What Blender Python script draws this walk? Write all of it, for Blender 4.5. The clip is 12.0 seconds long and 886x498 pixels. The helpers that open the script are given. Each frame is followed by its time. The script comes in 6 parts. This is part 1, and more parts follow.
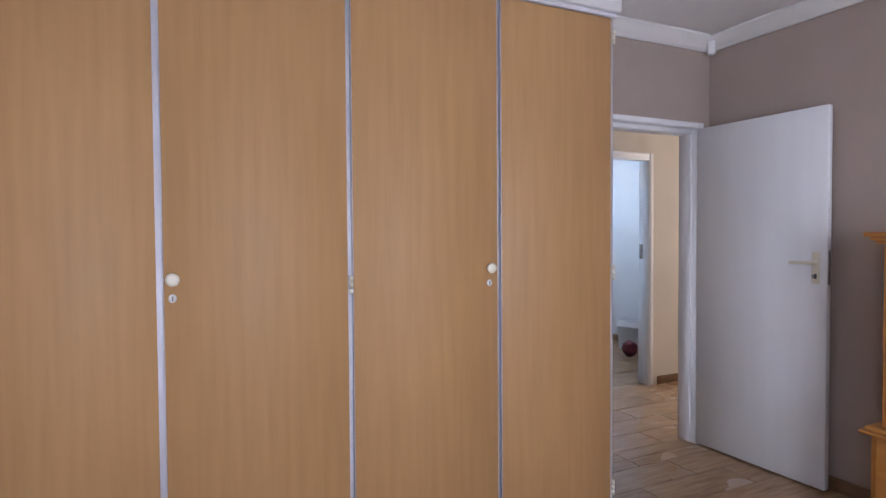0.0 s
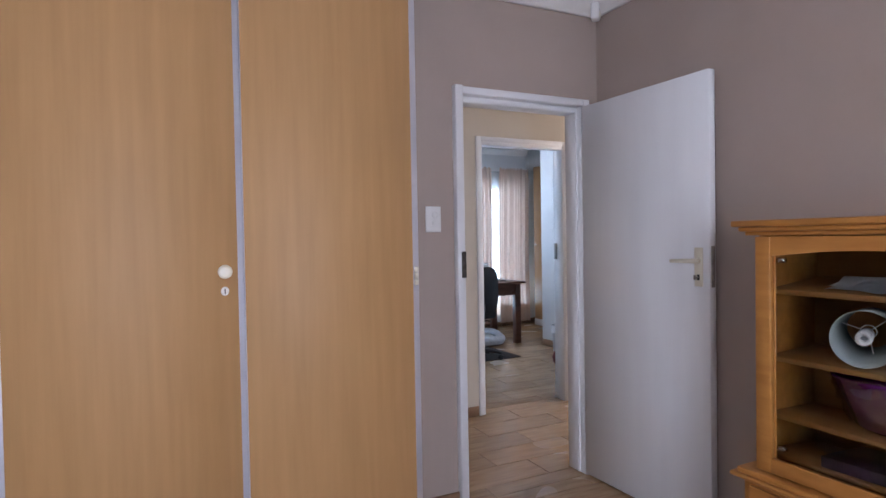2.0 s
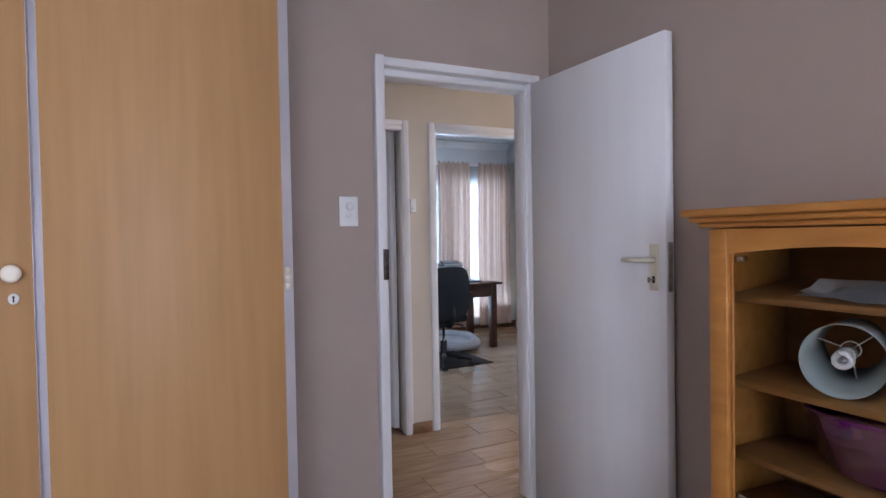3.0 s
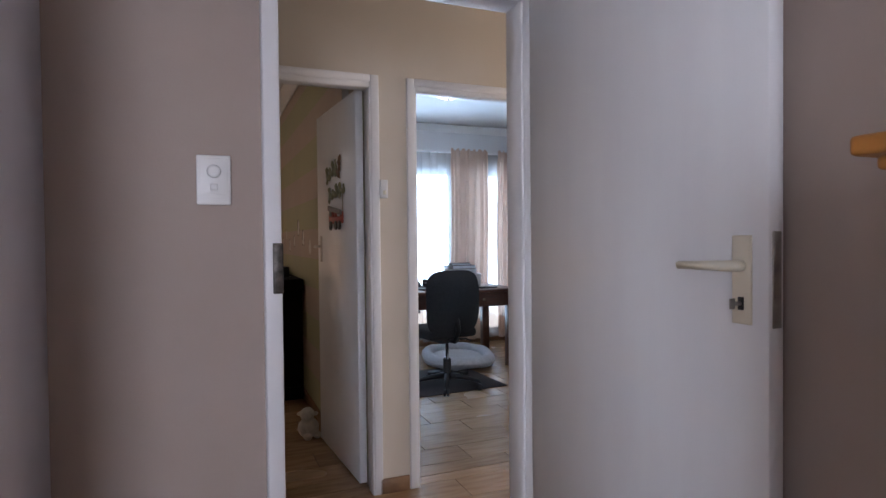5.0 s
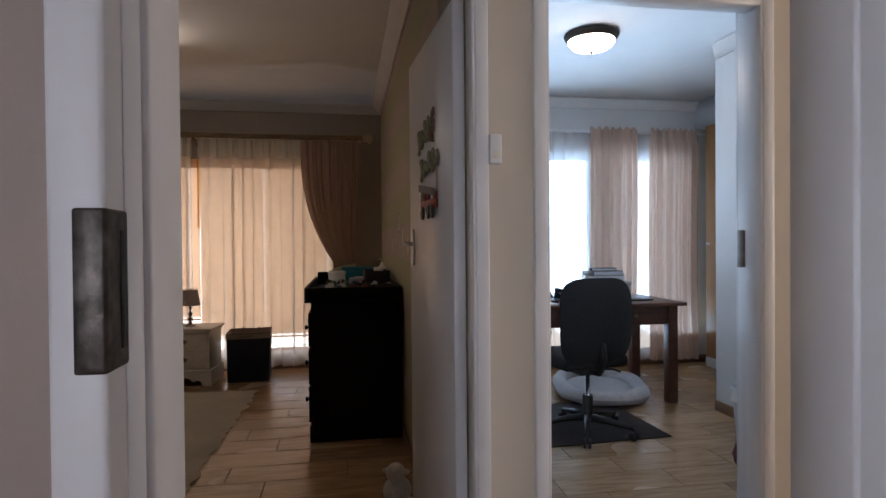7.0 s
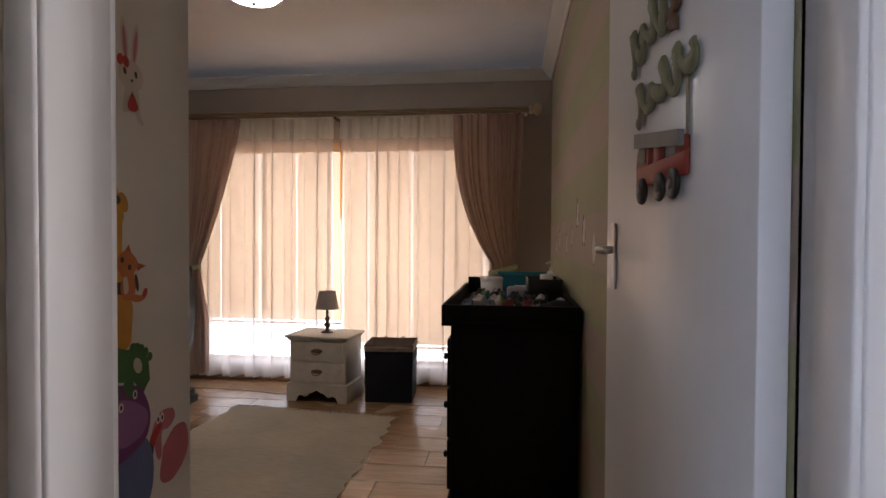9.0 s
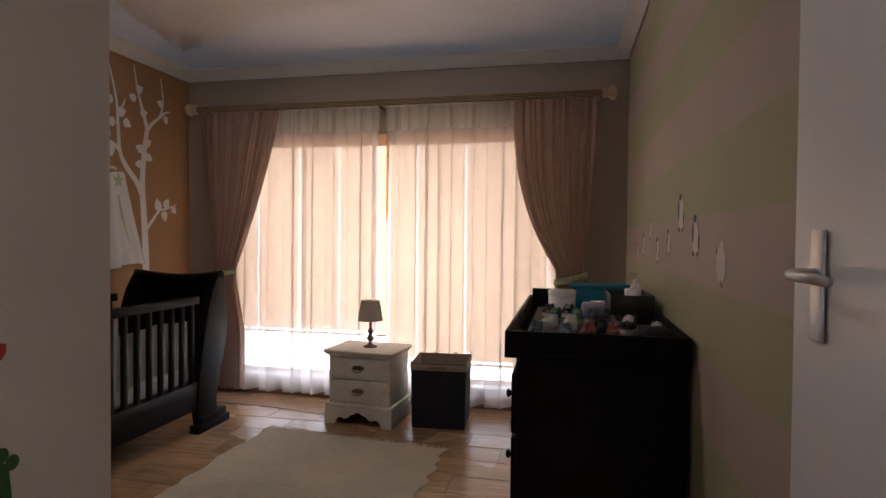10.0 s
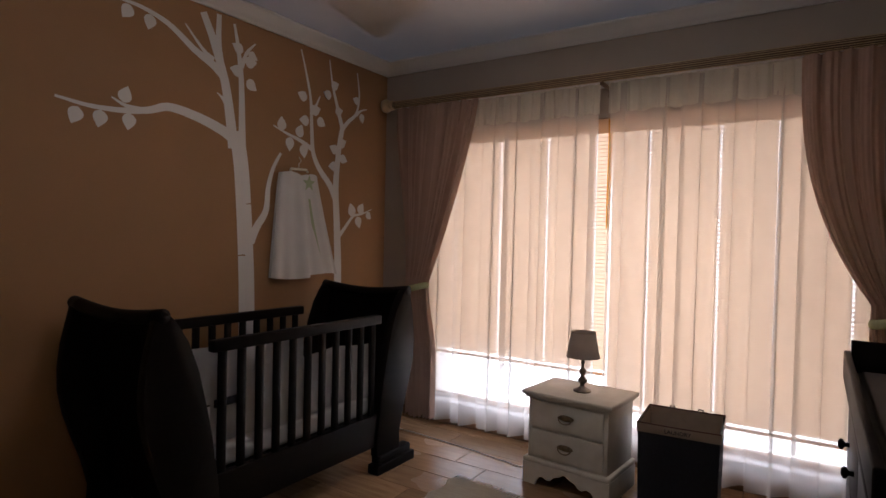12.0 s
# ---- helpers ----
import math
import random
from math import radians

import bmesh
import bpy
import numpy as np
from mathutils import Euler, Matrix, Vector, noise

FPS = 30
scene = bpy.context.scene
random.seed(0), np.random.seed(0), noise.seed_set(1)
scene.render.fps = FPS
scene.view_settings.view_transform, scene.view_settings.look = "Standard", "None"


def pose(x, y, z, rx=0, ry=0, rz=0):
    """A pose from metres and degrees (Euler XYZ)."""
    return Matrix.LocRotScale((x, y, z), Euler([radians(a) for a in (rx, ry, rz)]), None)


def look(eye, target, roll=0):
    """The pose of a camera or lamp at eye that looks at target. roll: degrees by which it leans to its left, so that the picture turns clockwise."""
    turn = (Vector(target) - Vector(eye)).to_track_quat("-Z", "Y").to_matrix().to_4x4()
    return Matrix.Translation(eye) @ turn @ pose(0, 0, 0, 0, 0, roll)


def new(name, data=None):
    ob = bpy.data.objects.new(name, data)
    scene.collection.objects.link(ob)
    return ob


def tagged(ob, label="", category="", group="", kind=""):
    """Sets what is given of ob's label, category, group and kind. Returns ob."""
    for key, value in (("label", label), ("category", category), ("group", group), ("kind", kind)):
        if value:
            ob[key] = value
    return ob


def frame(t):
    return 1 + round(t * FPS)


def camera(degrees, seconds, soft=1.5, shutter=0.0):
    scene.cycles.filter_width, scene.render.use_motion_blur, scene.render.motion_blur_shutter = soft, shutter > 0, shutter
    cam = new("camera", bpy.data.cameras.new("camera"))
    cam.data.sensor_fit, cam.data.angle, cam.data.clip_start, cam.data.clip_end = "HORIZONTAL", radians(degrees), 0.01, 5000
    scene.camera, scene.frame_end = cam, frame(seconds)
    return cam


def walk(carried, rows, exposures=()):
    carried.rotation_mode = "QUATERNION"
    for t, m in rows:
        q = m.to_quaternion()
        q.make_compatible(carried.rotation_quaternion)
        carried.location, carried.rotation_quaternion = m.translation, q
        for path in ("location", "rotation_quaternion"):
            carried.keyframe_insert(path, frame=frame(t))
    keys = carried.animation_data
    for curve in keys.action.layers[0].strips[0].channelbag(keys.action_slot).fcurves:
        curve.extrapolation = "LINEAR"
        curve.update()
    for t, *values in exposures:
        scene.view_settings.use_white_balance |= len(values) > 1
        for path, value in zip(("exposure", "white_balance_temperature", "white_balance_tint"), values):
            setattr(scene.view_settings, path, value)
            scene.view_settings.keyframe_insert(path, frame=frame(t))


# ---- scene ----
cam = camera(75.1, 12.0)
PATH = [
    (0, (0.116, -0.018, 1.386), (0.971, 1.79, 1.33), -0.4),
    (0.5, (0.316, -0.014, 1.373), (1.18, 1.789, 1.322), -0.6),
    (1, (0.548, -0.004, 1.358), (1.403, 1.803, 1.312), -0.9),
    (1.5, (0.809, 0.051, 1.347), (1.679, 1.852, 1.301), -0.9),
    (2, (1.095, 0.114, 1.34), (1.968, 1.913, 1.297), -1.0),
    (2.5, (1.362, 0.206, 1.325), (2.235, 2.005, 1.281), -1.1),
    (3, (1.58, 0.323, 1.315), (2.45, 2.123, 1.271), -1.0),
    (5, (2.251, 1.086, 1.273), (3.007, 2.937, 1.236), -0.6),
    (5.5, (2.391, 1.336, 1.255), (3.068, 3.218, 1.221), -0.8),
    (6, (2.47, 1.614, 1.253), (3.057, 3.526, 1.222), -0.8),
    (6.5, (2.554, 1.866, 1.243), (3.016, 3.812, 1.217), -0.7),
    (7, (2.612, 2.12, 1.236), (2.94, 4.093, 1.213), -0.5),
    (7.5, (2.681, 2.381, 1.233), (2.855, 4.374, 1.21), -0.3),
    (9.5, (2.632, 3.508, 1.272), (2.289, 5.477, 1.224), 0.4),
    (10, (2.554, 3.772, 1.28), (2.132, 5.726, 1.237), 0.5),
    (10.5, (2.494, 4.045, 1.287), (1.981, 5.977, 1.248), 0.6),
    (11, (2.437, 4.266, 1.288), (1.767, 6.15, 1.256), 0.8),
    (11.5, (2.33, 4.455, 1.299), (1.428, 6.239, 1.263), 1.0),
    (12, (2.268, 4.56, 1.317), (1.176, 6.235, 1.28), 1.3),
]
EXPOSURES = [(0.0, 0.45, 6150, 20), (3.0, 0.42, 6150, 20), (5.0, 0.20, 6350, 20), (7.0, -0.12, 6500, 18), (7.7, 0.05, 6400, 18), (9.5, 0.78, 5850, 16), (10.5, 0.80, 5750, 17), (12.0, 0.36, 5750, 18)]
walk(cam, [(t, look(eye, target, roll)) for t, eye, target, roll in PATH], EXPOSURES)

# ---- world, sun and large lights ----
world = bpy.data.worlds.new("world")
scene.world = world
world.use_nodes = True
wn = world.node_tree
sky = wn.nodes.new("ShaderNodeTexSky")
sky.sky_type, sky.sun_disc = "NISHITA", False
sky.sun_elevation, sky.sun_rotation = radians(50), radians(-15)
wn.links.new(sky.outputs[0], wn.nodes["Background"].inputs[0])
wn.nodes["Background"].inputs[1].default_value = 0.05

sun_data = bpy.data.lights.new("sun", "SUN")
sun_data.energy, sun_data.angle, sun_data.color = 5.0, radians(0.5), (1.0, 0.95, 0.87)
sun = new("sun", sun_data)
sun.matrix_world = look((0.0, 12.0, 5.95), (1.07, 8.0, 1.0))


def window_light(name, eye, target, w, h, watts, color):
    """Sky light standing in a window opening, seen or added."""
    data = bpy.data.lights.new(name, "AREA")
    data.shape, data.size, data.size_y, data.energy, data.color = "RECTANGLE", w, h, watts, color
    ob = new(name, data)
    ob.matrix_world = look(eye, target)
    return ob


window_light("bedroom_daylight", (0.85, -2.56, 1.25), (0.85, 0.0, 1.1), 1.3, 1.85, 46, (0.80, 0.89, 1.0))
# added fill from the west, with its own made-up window, to brighten the door
window_light("bedroom_side_fill", (-1.93, -1.70, 1.45), (3.0, -1.70, 1.35), 1.0, 1.30, 14, (0.78, 0.88, 1.0))
office_light = window_light("office_daylight", (4.75, 7.95, 1.25), (4.75, 0.0, 6.0), 2.9, 2.2, 78, (0.46, 0.73, 1.0))
office_light.data.spread = radians(108)
window_light("nursery_daylight", (1.235, 8.46, 1.10), (1.235, 0.0, 1.10), 2.8, 1.95, 37, (0.97, 0.95, 0.93))
# added fill at the unseen east end to brighten the corridor
window_light("corridor_end_fill", (6.87, 3.30, 1.5), (0.0, 3.30, 1.2), 0.7, 1.3, 34, (1.0, 0.94, 0.85))


# ---- materials ----
def mat(name, c1, c2=None, rough=0.5, scale=6.0, stretch=(1, 1, 1), bump=0.05, fine=180.0, metal=0.0, vary=0.0,
        spec=0.5, coat=0.0, stain=0.12, sheen=0.0, detail=4.0):
    """A surface: grain between two colours, soft stains at a larger scale, fine relief."""
    m = bpy.data.materials.new(name)
    m.use_nodes = True
    nt = m.node_tree
    n, ln = nt.nodes, nt.links
    p = n["Principled BSDF"]
    c2 = c2 or tuple(v * 0.86 for v in c1)
    tc, info = n.new("ShaderNodeTexCoord"), n.new("ShaderNodeObjectInfo")
    off = n.new("ShaderNodeVectorMath")
    off.operation = "MULTIPLY_ADD"
    ln.new(info.outputs["Random"], off.inputs[0])
    off.inputs[1].default_value = (31 * vary, 17 * vary, 23 * vary)
    ln.new(tc.outputs["Object"], off.inputs[2])
    mp = n.new("ShaderNodeMapping")
    mp.inputs["Scale"].default_value = stretch
    ln.new(off.outputs[0], mp.inputs[0])
    grain = n.new("ShaderNodeTexNoise")
    grain.inputs["Scale"].default_value, grain.inputs["Detail"].default_value = scale, detail
    ln.new(mp.outputs[0], grain.inputs["Vector"])
    ramp = n.new("ShaderNodeValToRGB")
    ramp.color_ramp.elements[0].position, ramp.color_ramp.elements[1].position = 0.3, 0.7
    ramp.color_ramp.elements[0].color, ramp.color_ramp.elements[1].color = (*c2, 1), (*c1, 1)
    ln.new(grain.outputs[0], ramp.inputs[0])
    big = n.new("ShaderNodeTexNoise")
    big.inputs["Scale"].default_value = 1.7
    ln.new(off.outputs[0], big.inputs["Vector"])
    rng = n.new("ShaderNodeMapRange")
    rng.inputs[1].default_value, rng.inputs[2].default_value = 0.3, 0.7
    rng.inputs[3].default_value, rng.inputs[4].default_value = 1 - stain, 1.0
    ln.new(big.outputs[0], rng.inputs[0])
    shade = n.new("ShaderNodeHueSaturation")
    ln.new(ramp.outputs[0], shade.inputs["Color"])
    if vary:
        own = n.new("ShaderNodeMath")
        own.operation = "MULTIPLY_ADD"
        ln.new(info.outputs["Random"], own.inputs[0])
        own.inputs[1].default_value, own.inputs[2].default_value = 0.35 * vary, 1 - 0.17 * vary
        mul = n.new("ShaderNodeMath")
        mul.operation = "MULTIPLY"
        ln.new(own.outputs[0], mul.inputs[0])
        ln.new(rng.outputs[0], mul.inputs[1])
        ln.new(mul.outputs[0], shade.inputs["Value"])
    else:
        ln.new(rng.outputs[0], shade.inputs["Value"])
    ln.new(shade.outputs[0], p.inputs["Base Color"])
    p.inputs["Roughness"].default_value, p.inputs["Metallic"].default_value = rough, metal
    p.inputs["Specular IOR Level"].default_value, p.inputs["Coat Weight"].default_value = spec, coat
    p.inputs["Sheen Weight"].default_value = sheen
    rr = n.new("ShaderNodeMapRange")
    rr.inputs[3].default_value, rr.inputs[4].default_value = max(rough - 0.08, 0.02), min(rough + 0.08, 1)
    ln.new(big.outputs[0], rr.inputs[0])
    ln.new(rr.outputs[0], p.inputs["Roughness"])
    if bump:
        fn = n.new("ShaderNodeTexNoise")
        fn.inputs["Scale"].default_value, fn.inputs["Detail"].default_value = fine, 3
        ln.new(mp.outputs[0], fn.inputs["Vector"])
        bp = n.new("ShaderNodeBump")
        bp.inputs["Strength"].default_value, bp.inputs["Distance"].default_value = bump, 0.004
        ln.new(fn.outputs[0], bp.inputs["Height"])
        ln.new(bp.outputs[0], p.inputs["Normal"])
    return m


def cloth(name, color, see=0.0, through_light=0.5, weave=600.0, warm=None):
    """Thin cloth: part of the light passes (see: straight through the weave; through_light: scattered)."""
    m = bpy.data.materials.new(name)
    m.use_nodes = True
    nt = m.node_tree
    n, ln = nt.nodes, nt.links
    n.remove(n["Principled BSDF"])
    out = n["Material Output"]
    tc, noise_t = n.new("ShaderNodeTexCoord"), n.new("ShaderNodeTexNoise")
    noise_t.inputs["Scale"].default_value = 9.0
    ln.new(tc.outputs["Object"], noise_t.inputs["Vector"])
    ramp = n.new("ShaderNodeValToRGB")
    ramp.color_ramp.elements[0].color = (*(v * 0.88 for v in color), 1)
    ramp.color_ramp.elements[1].color = (*color, 1)
    ln.new(noise_t.outputs[0], ramp.inputs[0])
    dif, tra, mix = n.new("ShaderNodeBsdfDiffuse"), n.new("ShaderNodeBsdfTranslucent"), n.new("ShaderNodeMixShader")
    ln.new(ramp.outputs[0], dif.inputs[0])
    if warm:
        tra.inputs[0].default_value = (*warm, 1)
    else:
        ln.new(ramp.outputs[0], tra.inputs[0])
    wv, bp = n.new("ShaderNodeTexNoise"), n.new("ShaderNodeBump")
    wv.inputs["Scale"].default_value = weave
    ln.new(tc.outputs["Object"], wv.inputs["Vector"])
    bp.inputs["Strength"].default_value, bp.inputs["Distance"].default_value = 0.15, 0.002
    ln.new(wv.outputs[0], bp.inputs["Height"])
    ln.new(bp.outputs[0], dif.inputs["Normal"])
    mix.inputs[0].default_value = through_light
    ln.new(dif.outputs[0], mix.inputs[1])
    ln.new(tra.outputs[0], mix.inputs[2])
    last = mix
    if see:
        clear, mix2 = n.new("ShaderNodeBsdfTransparent"), n.new("ShaderNodeMixShader")
        mix2.inputs[0].default_value = see
        ln.new(mix.outputs[0], mix2.inputs[1])
        ln.new(clear.outputs[0], mix2.inputs[2])
        last = mix2
    ln.new(last.outputs[0], out.inputs["Surface"])
    return m


def glow(name, color, strength):
    m = bpy.data.materials.new(name)
    m.use_nodes = True
    p = m.node_tree.nodes["Principled BSDF"]
    p.inputs["Base Color"].default_value = (*color, 1)
    p.inputs["Emission Color"].default_value = (*color, 1)
    p.inputs["Emission Strength"].default_value = strength
    p.inputs["Roughness"].default_value = 0.3
    return m


def glassy(name, tint=(0.97, 0.98, 0.98), rough=0.0):
    m = bpy.data.materials.new(name)
    m.use_nodes = True
    p = m.node_tree.nodes["Principled BSDF"]
    p.inputs["Base Color"].default_value = (*tint, 1)
    p.inputs["Transmission Weight"].default_value, p.inputs["Roughness"].default_value = 1.0, rough
    p.inputs["IOR"].default_value = 1.05
    return m


def striped_paint(name, c1, c2, start, width):
    """Wall paint in level bands of two colours, taped by hand."""
    m = mat(name, c1, tuple(v * 0.95 for v in c1), rough=0.7, scale=3, bump=0.06, fine=120)
    n, ln = m.node_tree.nodes, m.node_tree.links
    hue = next(x for x in n if x.bl_idname == "ShaderNodeHueSaturation")
    ramp = next(x for x in n if x.bl_idname == "ShaderNodeValToRGB")
    tc = next(x for x in n if x.bl_idname == "ShaderNodeTexCoord")
    sep = n.new("ShaderNodeSeparateXYZ")
    ln.new(tc.outputs["Object"], sep.inputs[0])
    ops = []
    for op, val in (("SUBTRACT", start), ("DIVIDE", 2 * width), ("FRACT", 0), ("LESS_THAN", 0.5)):
        o = n.new("ShaderNodeMath")
        o.operation = op
        o.inputs[1].default_value = val
        ln.new(ops[-1].outputs[0] if ops else sep.outputs["Z"], o.inputs[0])
        ops.append(o)
    mix = n.new("ShaderNodeMix")
    mix.data_type = "RGBA"
    ln.new(ops[-1].outputs[0], mix.inputs["Factor"])
    ln.new(ramp.outputs[0], mix.inputs["A"])
    mix.inputs["B"].default_value = (*c2, 1)
    ln.new(mix.outputs["Result"], hue.inputs["Color"])
    return m


TAUPE = mat("taupe_wall_paint", (0.42, 0.34, 0.30), (0.395, 0.32, 0.28), rough=0.62, scale=3, bump=0.08, fine=140, stain=0.05)
CREAM = mat("cream_wall_paint", (0.66, 0.59, 0.505), (0.63, 0.565, 0.48), rough=0.6, scale=3, bump=0.08, fine=140, stain=0.05)
GREY_TAUPE = mat("grey_taupe_wall_paint", (0.42, 0.36, 0.30), (0.39, 0.335, 0.28), rough=0.65, scale=3, bump=0.08, fine=140, stain=0.05)
TAN = mat("tan_feature_wall_paint", (0.40, 0.225, 0.105), (0.37, 0.21, 0.095), rough=0.65, scale=3, bump=0.08, fine=140, stain=0.06)
OFFICE_WALL = mat("pale_office_wall_paint", (0.72, 0.72, 0.72), (0.68, 0.68, 0.69), rough=0.6, scale=3, bump=0.07, fine=140, stain=0.05)
STRIPES = striped_paint("striped_wall_paint", (0.47, 0.385, 0.32), (0.395, 0.385, 0.235), 1.35, 0.215)
CEIL = mat("white_ceiling_paint", (0.84, 0.83, 0.82), (0.81, 0.80, 0.79), rough=0.9, scale=4, bump=0, stain=0.04, spec=0.1)
WHITE = mat("white_gloss_paint", (0.80, 0.80, 0.82), (0.77, 0.77, 0.79), rough=0.35, scale=5, bump=0.03, stain=0.06)
DOORW = mat("white_door_paint", (0.82, 0.835, 0.86), (0.79, 0.80, 0.83), rough=0.38, scale=14, stretch=(1, 1, 0.1), bump=0.05, fine=90, stain=0.05)
PLASTIC = mat("white_plastic", (0.82, 0.82, 0.82), (0.80, 0.80, 0.80), rough=0.25, bump=0, stain=0.02)
IVORY = mat("ivory_plastic", (0.78, 0.74, 0.62), (0.76, 0.71, 0.59), rough=0.3, bump=0, stain=0.04)
METAL = mat("dull_steel", (0.45, 0.44, 0.42), (0.30, 0.29, 0.28), rough=0.35, metal=1.0, scale=30, bump=0.04)
WORN = mat("worn_dark_steel", (0.16, 0.14, 0.13), (0.05, 0.045, 0.04), rough=0.4, metal=0.9, scale=55, bump=0.2, fine=90, stain=0.4)
CHROME = mat("chrome", (0.8, 0.8, 0.8), (0.75, 0.75, 0.75), rough=0.12, metal=1.0, bump=0, stain=0.03)
BRUSHED = mat("brushed_pale_metal", (0.70, 0.68, 0.66), (0.62, 0.60, 0.58), rough=0.38, metal=0.7, scale=40, bump=0.02)
BRASS = mat("aged_brass", (0.32, 0.25, 0.16), (0.18, 0.14, 0.10), rough=0.4, metal=1.0, scale=60, bump=0.1)
VENEER = mat("oak_veneer", (0.46, 0.262, 0.112), (0.405, 0.225, 0.092), rough=0.55, scale=9, stretch=(4, 4, 0.22), bump=0.05, fine=50, stain=0.08, spec=0.45, detail=8)
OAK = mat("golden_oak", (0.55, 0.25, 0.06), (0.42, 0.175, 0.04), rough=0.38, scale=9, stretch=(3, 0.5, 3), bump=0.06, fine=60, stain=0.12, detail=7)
# darker copy of the oak: the shade inside the cabinet is in its colour
OAK_DIM = mat("golden_oak_dim_inside", (0.42, 0.22, 0.075), (0.34, 0.165, 0.05), rough=0.5, scale=9, stretch=(3, 0.5, 3), bump=0.06, fine=60, detail=7)
EDGE = mat("white_edge_band", (0.76, 0.74, 0.80), (0.70, 0.68, 0.74), rough=0.4, bump=0.02)
TILE = mat("wood_look_tile", (0.45, 0.295, 0.165), (0.30, 0.18, 0.095), rough=0.25, scale=5, stretch=(1.0, 7, 4), bump=0.08, fine=40, vary=0.9, stain=0.2, detail=8)
GROUT = mat("brown_grout", (0.17, 0.115, 0.08), (0.13, 0.085, 0.06), rough=0.9, scale=40, bump=0.2)
SKIRT = mat("brown_tile_skirting", (0.27, 0.155, 0.085), (0.20, 0.11, 0.055), rough=0.4, scale=6, stretch=(2, 2, 6), bump=0.06, fine=40)
ESPRESSO = mat("espresso_wood", (0.008, 0.0055, 0.005), (0.005, 0.0035, 0.003), rough=0.48, scale=8, stretch=(3, 0.4, 3), bump=0.05, fine=70, spec=0.10)
MAHOG = mat("reddish_dark_wood", (0.13, 0.045, 0.025), (0.07, 0.022, 0.012), rough=0.35, scale=8, stretch=(0.5, 3, 3), bump=0.06, fine=60)
DISTRESS = mat("distressed_cream_paint", (0.74, 0.71, 0.64), (0.66, 0.62, 0.54), rough=0.5, scale=16, bump=0.12, fine=90, stain=0.15)
BLACKFAB = mat("black_fabric", (0.018, 0.018, 0.020), (0.010, 0.010, 0.012), rough=0.9, scale=60, bump=0.3, fine=500)
BLACKPL = mat("black_plastic", (0.015, 0.015, 0.016), rough=0.4, bump=0.03)
NAVY = mat("navy_canvas", (0.016, 0.018, 0.028), (0.010, 0.011, 0.018), rough=0.9, scale=80, bump=0.3, fine=600)
LINEN = mat("beige_linen", (0.50, 0.42, 0.33), (0.42, 0.35, 0.27), rough=0.9, scale=60, bump=0.3, fine=500)
RUG = mat("cream_cotton_rug", (0.86, 0.80, 0.67), (0.74, 0.66, 0.52), rough=0.95, scale=22, stretch=(0.6, 3.0, 1), bump=0.6, fine=120, stain=0.2, detail=8)
MAT_DARK = mat("dark_floor_mat", (0.045, 0.035, 0.035), (0.03, 0.024, 0.025), rough=0.95, scale=40, bump=0.5, fine=300)
FLEECE = mat("white_fleece", (0.56, 0.55, 0.57), (0.46, 0.45, 0.47), rough=0.95, scale=30, bump=0.7, fine=160, sheen=0.4)
BEDDING = mat("white_bedding", (0.72, 0.71, 0.72), (0.62, 0.61, 0.63), rough=0.9, scale=12, bump=0.3, fine=300)
PLUSH = mat("cream_plush", (0.70, 0.66, 0.58), (0.55, 0.51, 0.44), rough=0.95, scale=40, bump=0.8, fine=180, sheen=0.4)
SHEER = cloth("sheer_voile", (0.86, 0.83, 0.80), see=0.44, through_light=0.60)
OFFICE_SHEER = cloth("thin_office_voile", (0.88, 0.88, 0.88), see=0.62, through_light=0.66)
TAPE = cloth("gathered_heading_tape", (0.82, 0.82, 0.74), see=0.25, through_light=0.6)
STARCLOTH = cloth("pale_green_cotton", (0.50, 0.58, 0.38), through_light=0.1)
DRAPE = cloth("dusty_pink_drape", (0.47, 0.34, 0.28), through_light=0.30)
OFFICE_DRAPE = cloth("beige_striped_drape", (0.63, 0.455, 0.36), through_light=0.36)
GARMENT = cloth("white_cotton", (0.80, 0.79, 0.77), through_light=0.1)
SLAT = cloth("amber_wood_slat", (0.62, 0.45, 0.31), through_light=0.46, warm=(0.86, 0.63, 0.43))
SHADE = cloth("taupe_lampshade_fabric", (0.55, 0.48, 0.42), through_light=0.4)
GLASS = glassy("window_glass")
CABGLASS = glassy("cabinet_glass")
LAMPGLASS = glow("lit_frosted_glass", (1.0, 0.90, 0.76), 18.0)
BRONZE = mat("dark_bronze", (0.06, 0.045, 0.035), (0.04, 0.03, 0.024), rough=0.6, metal=0.15, bump=0.02)
DECAL = mat("white_vinyl_decal", (0.80, 0.79, 0.78), (0.78, 0.77, 0.76), rough=0.45, bump=0.02, stain=0.04)
ORANGEFR = mat("varnished_pine", (0.55, 0.27, 0.05), (0.45, 0.20, 0.035), rough=0.4, scale=8, stretch=(4, 4, 0.4))
PAVING = mat("pale_paving", (0.80, 0.78, 0.73), (0.72, 0.70, 0.65), rough=0.9, scale=2, bump=0.3, fine=30)
PLASTER = mat("sand_plaster", (0.50, 0.43, 0.34), (0.45, 0.38, 0.30), rough=0.9, scale=4, bump=0.3, fine=60)


def plain(name, c, rough=0.5, metal=0.0):
    return mat(name, c, tuple(v * 0.85 for v in c), rough=rough, scale=18, bump=0.04, metal=metal)


# ---- mesh helpers ----
def B():
    return bmesh.new()


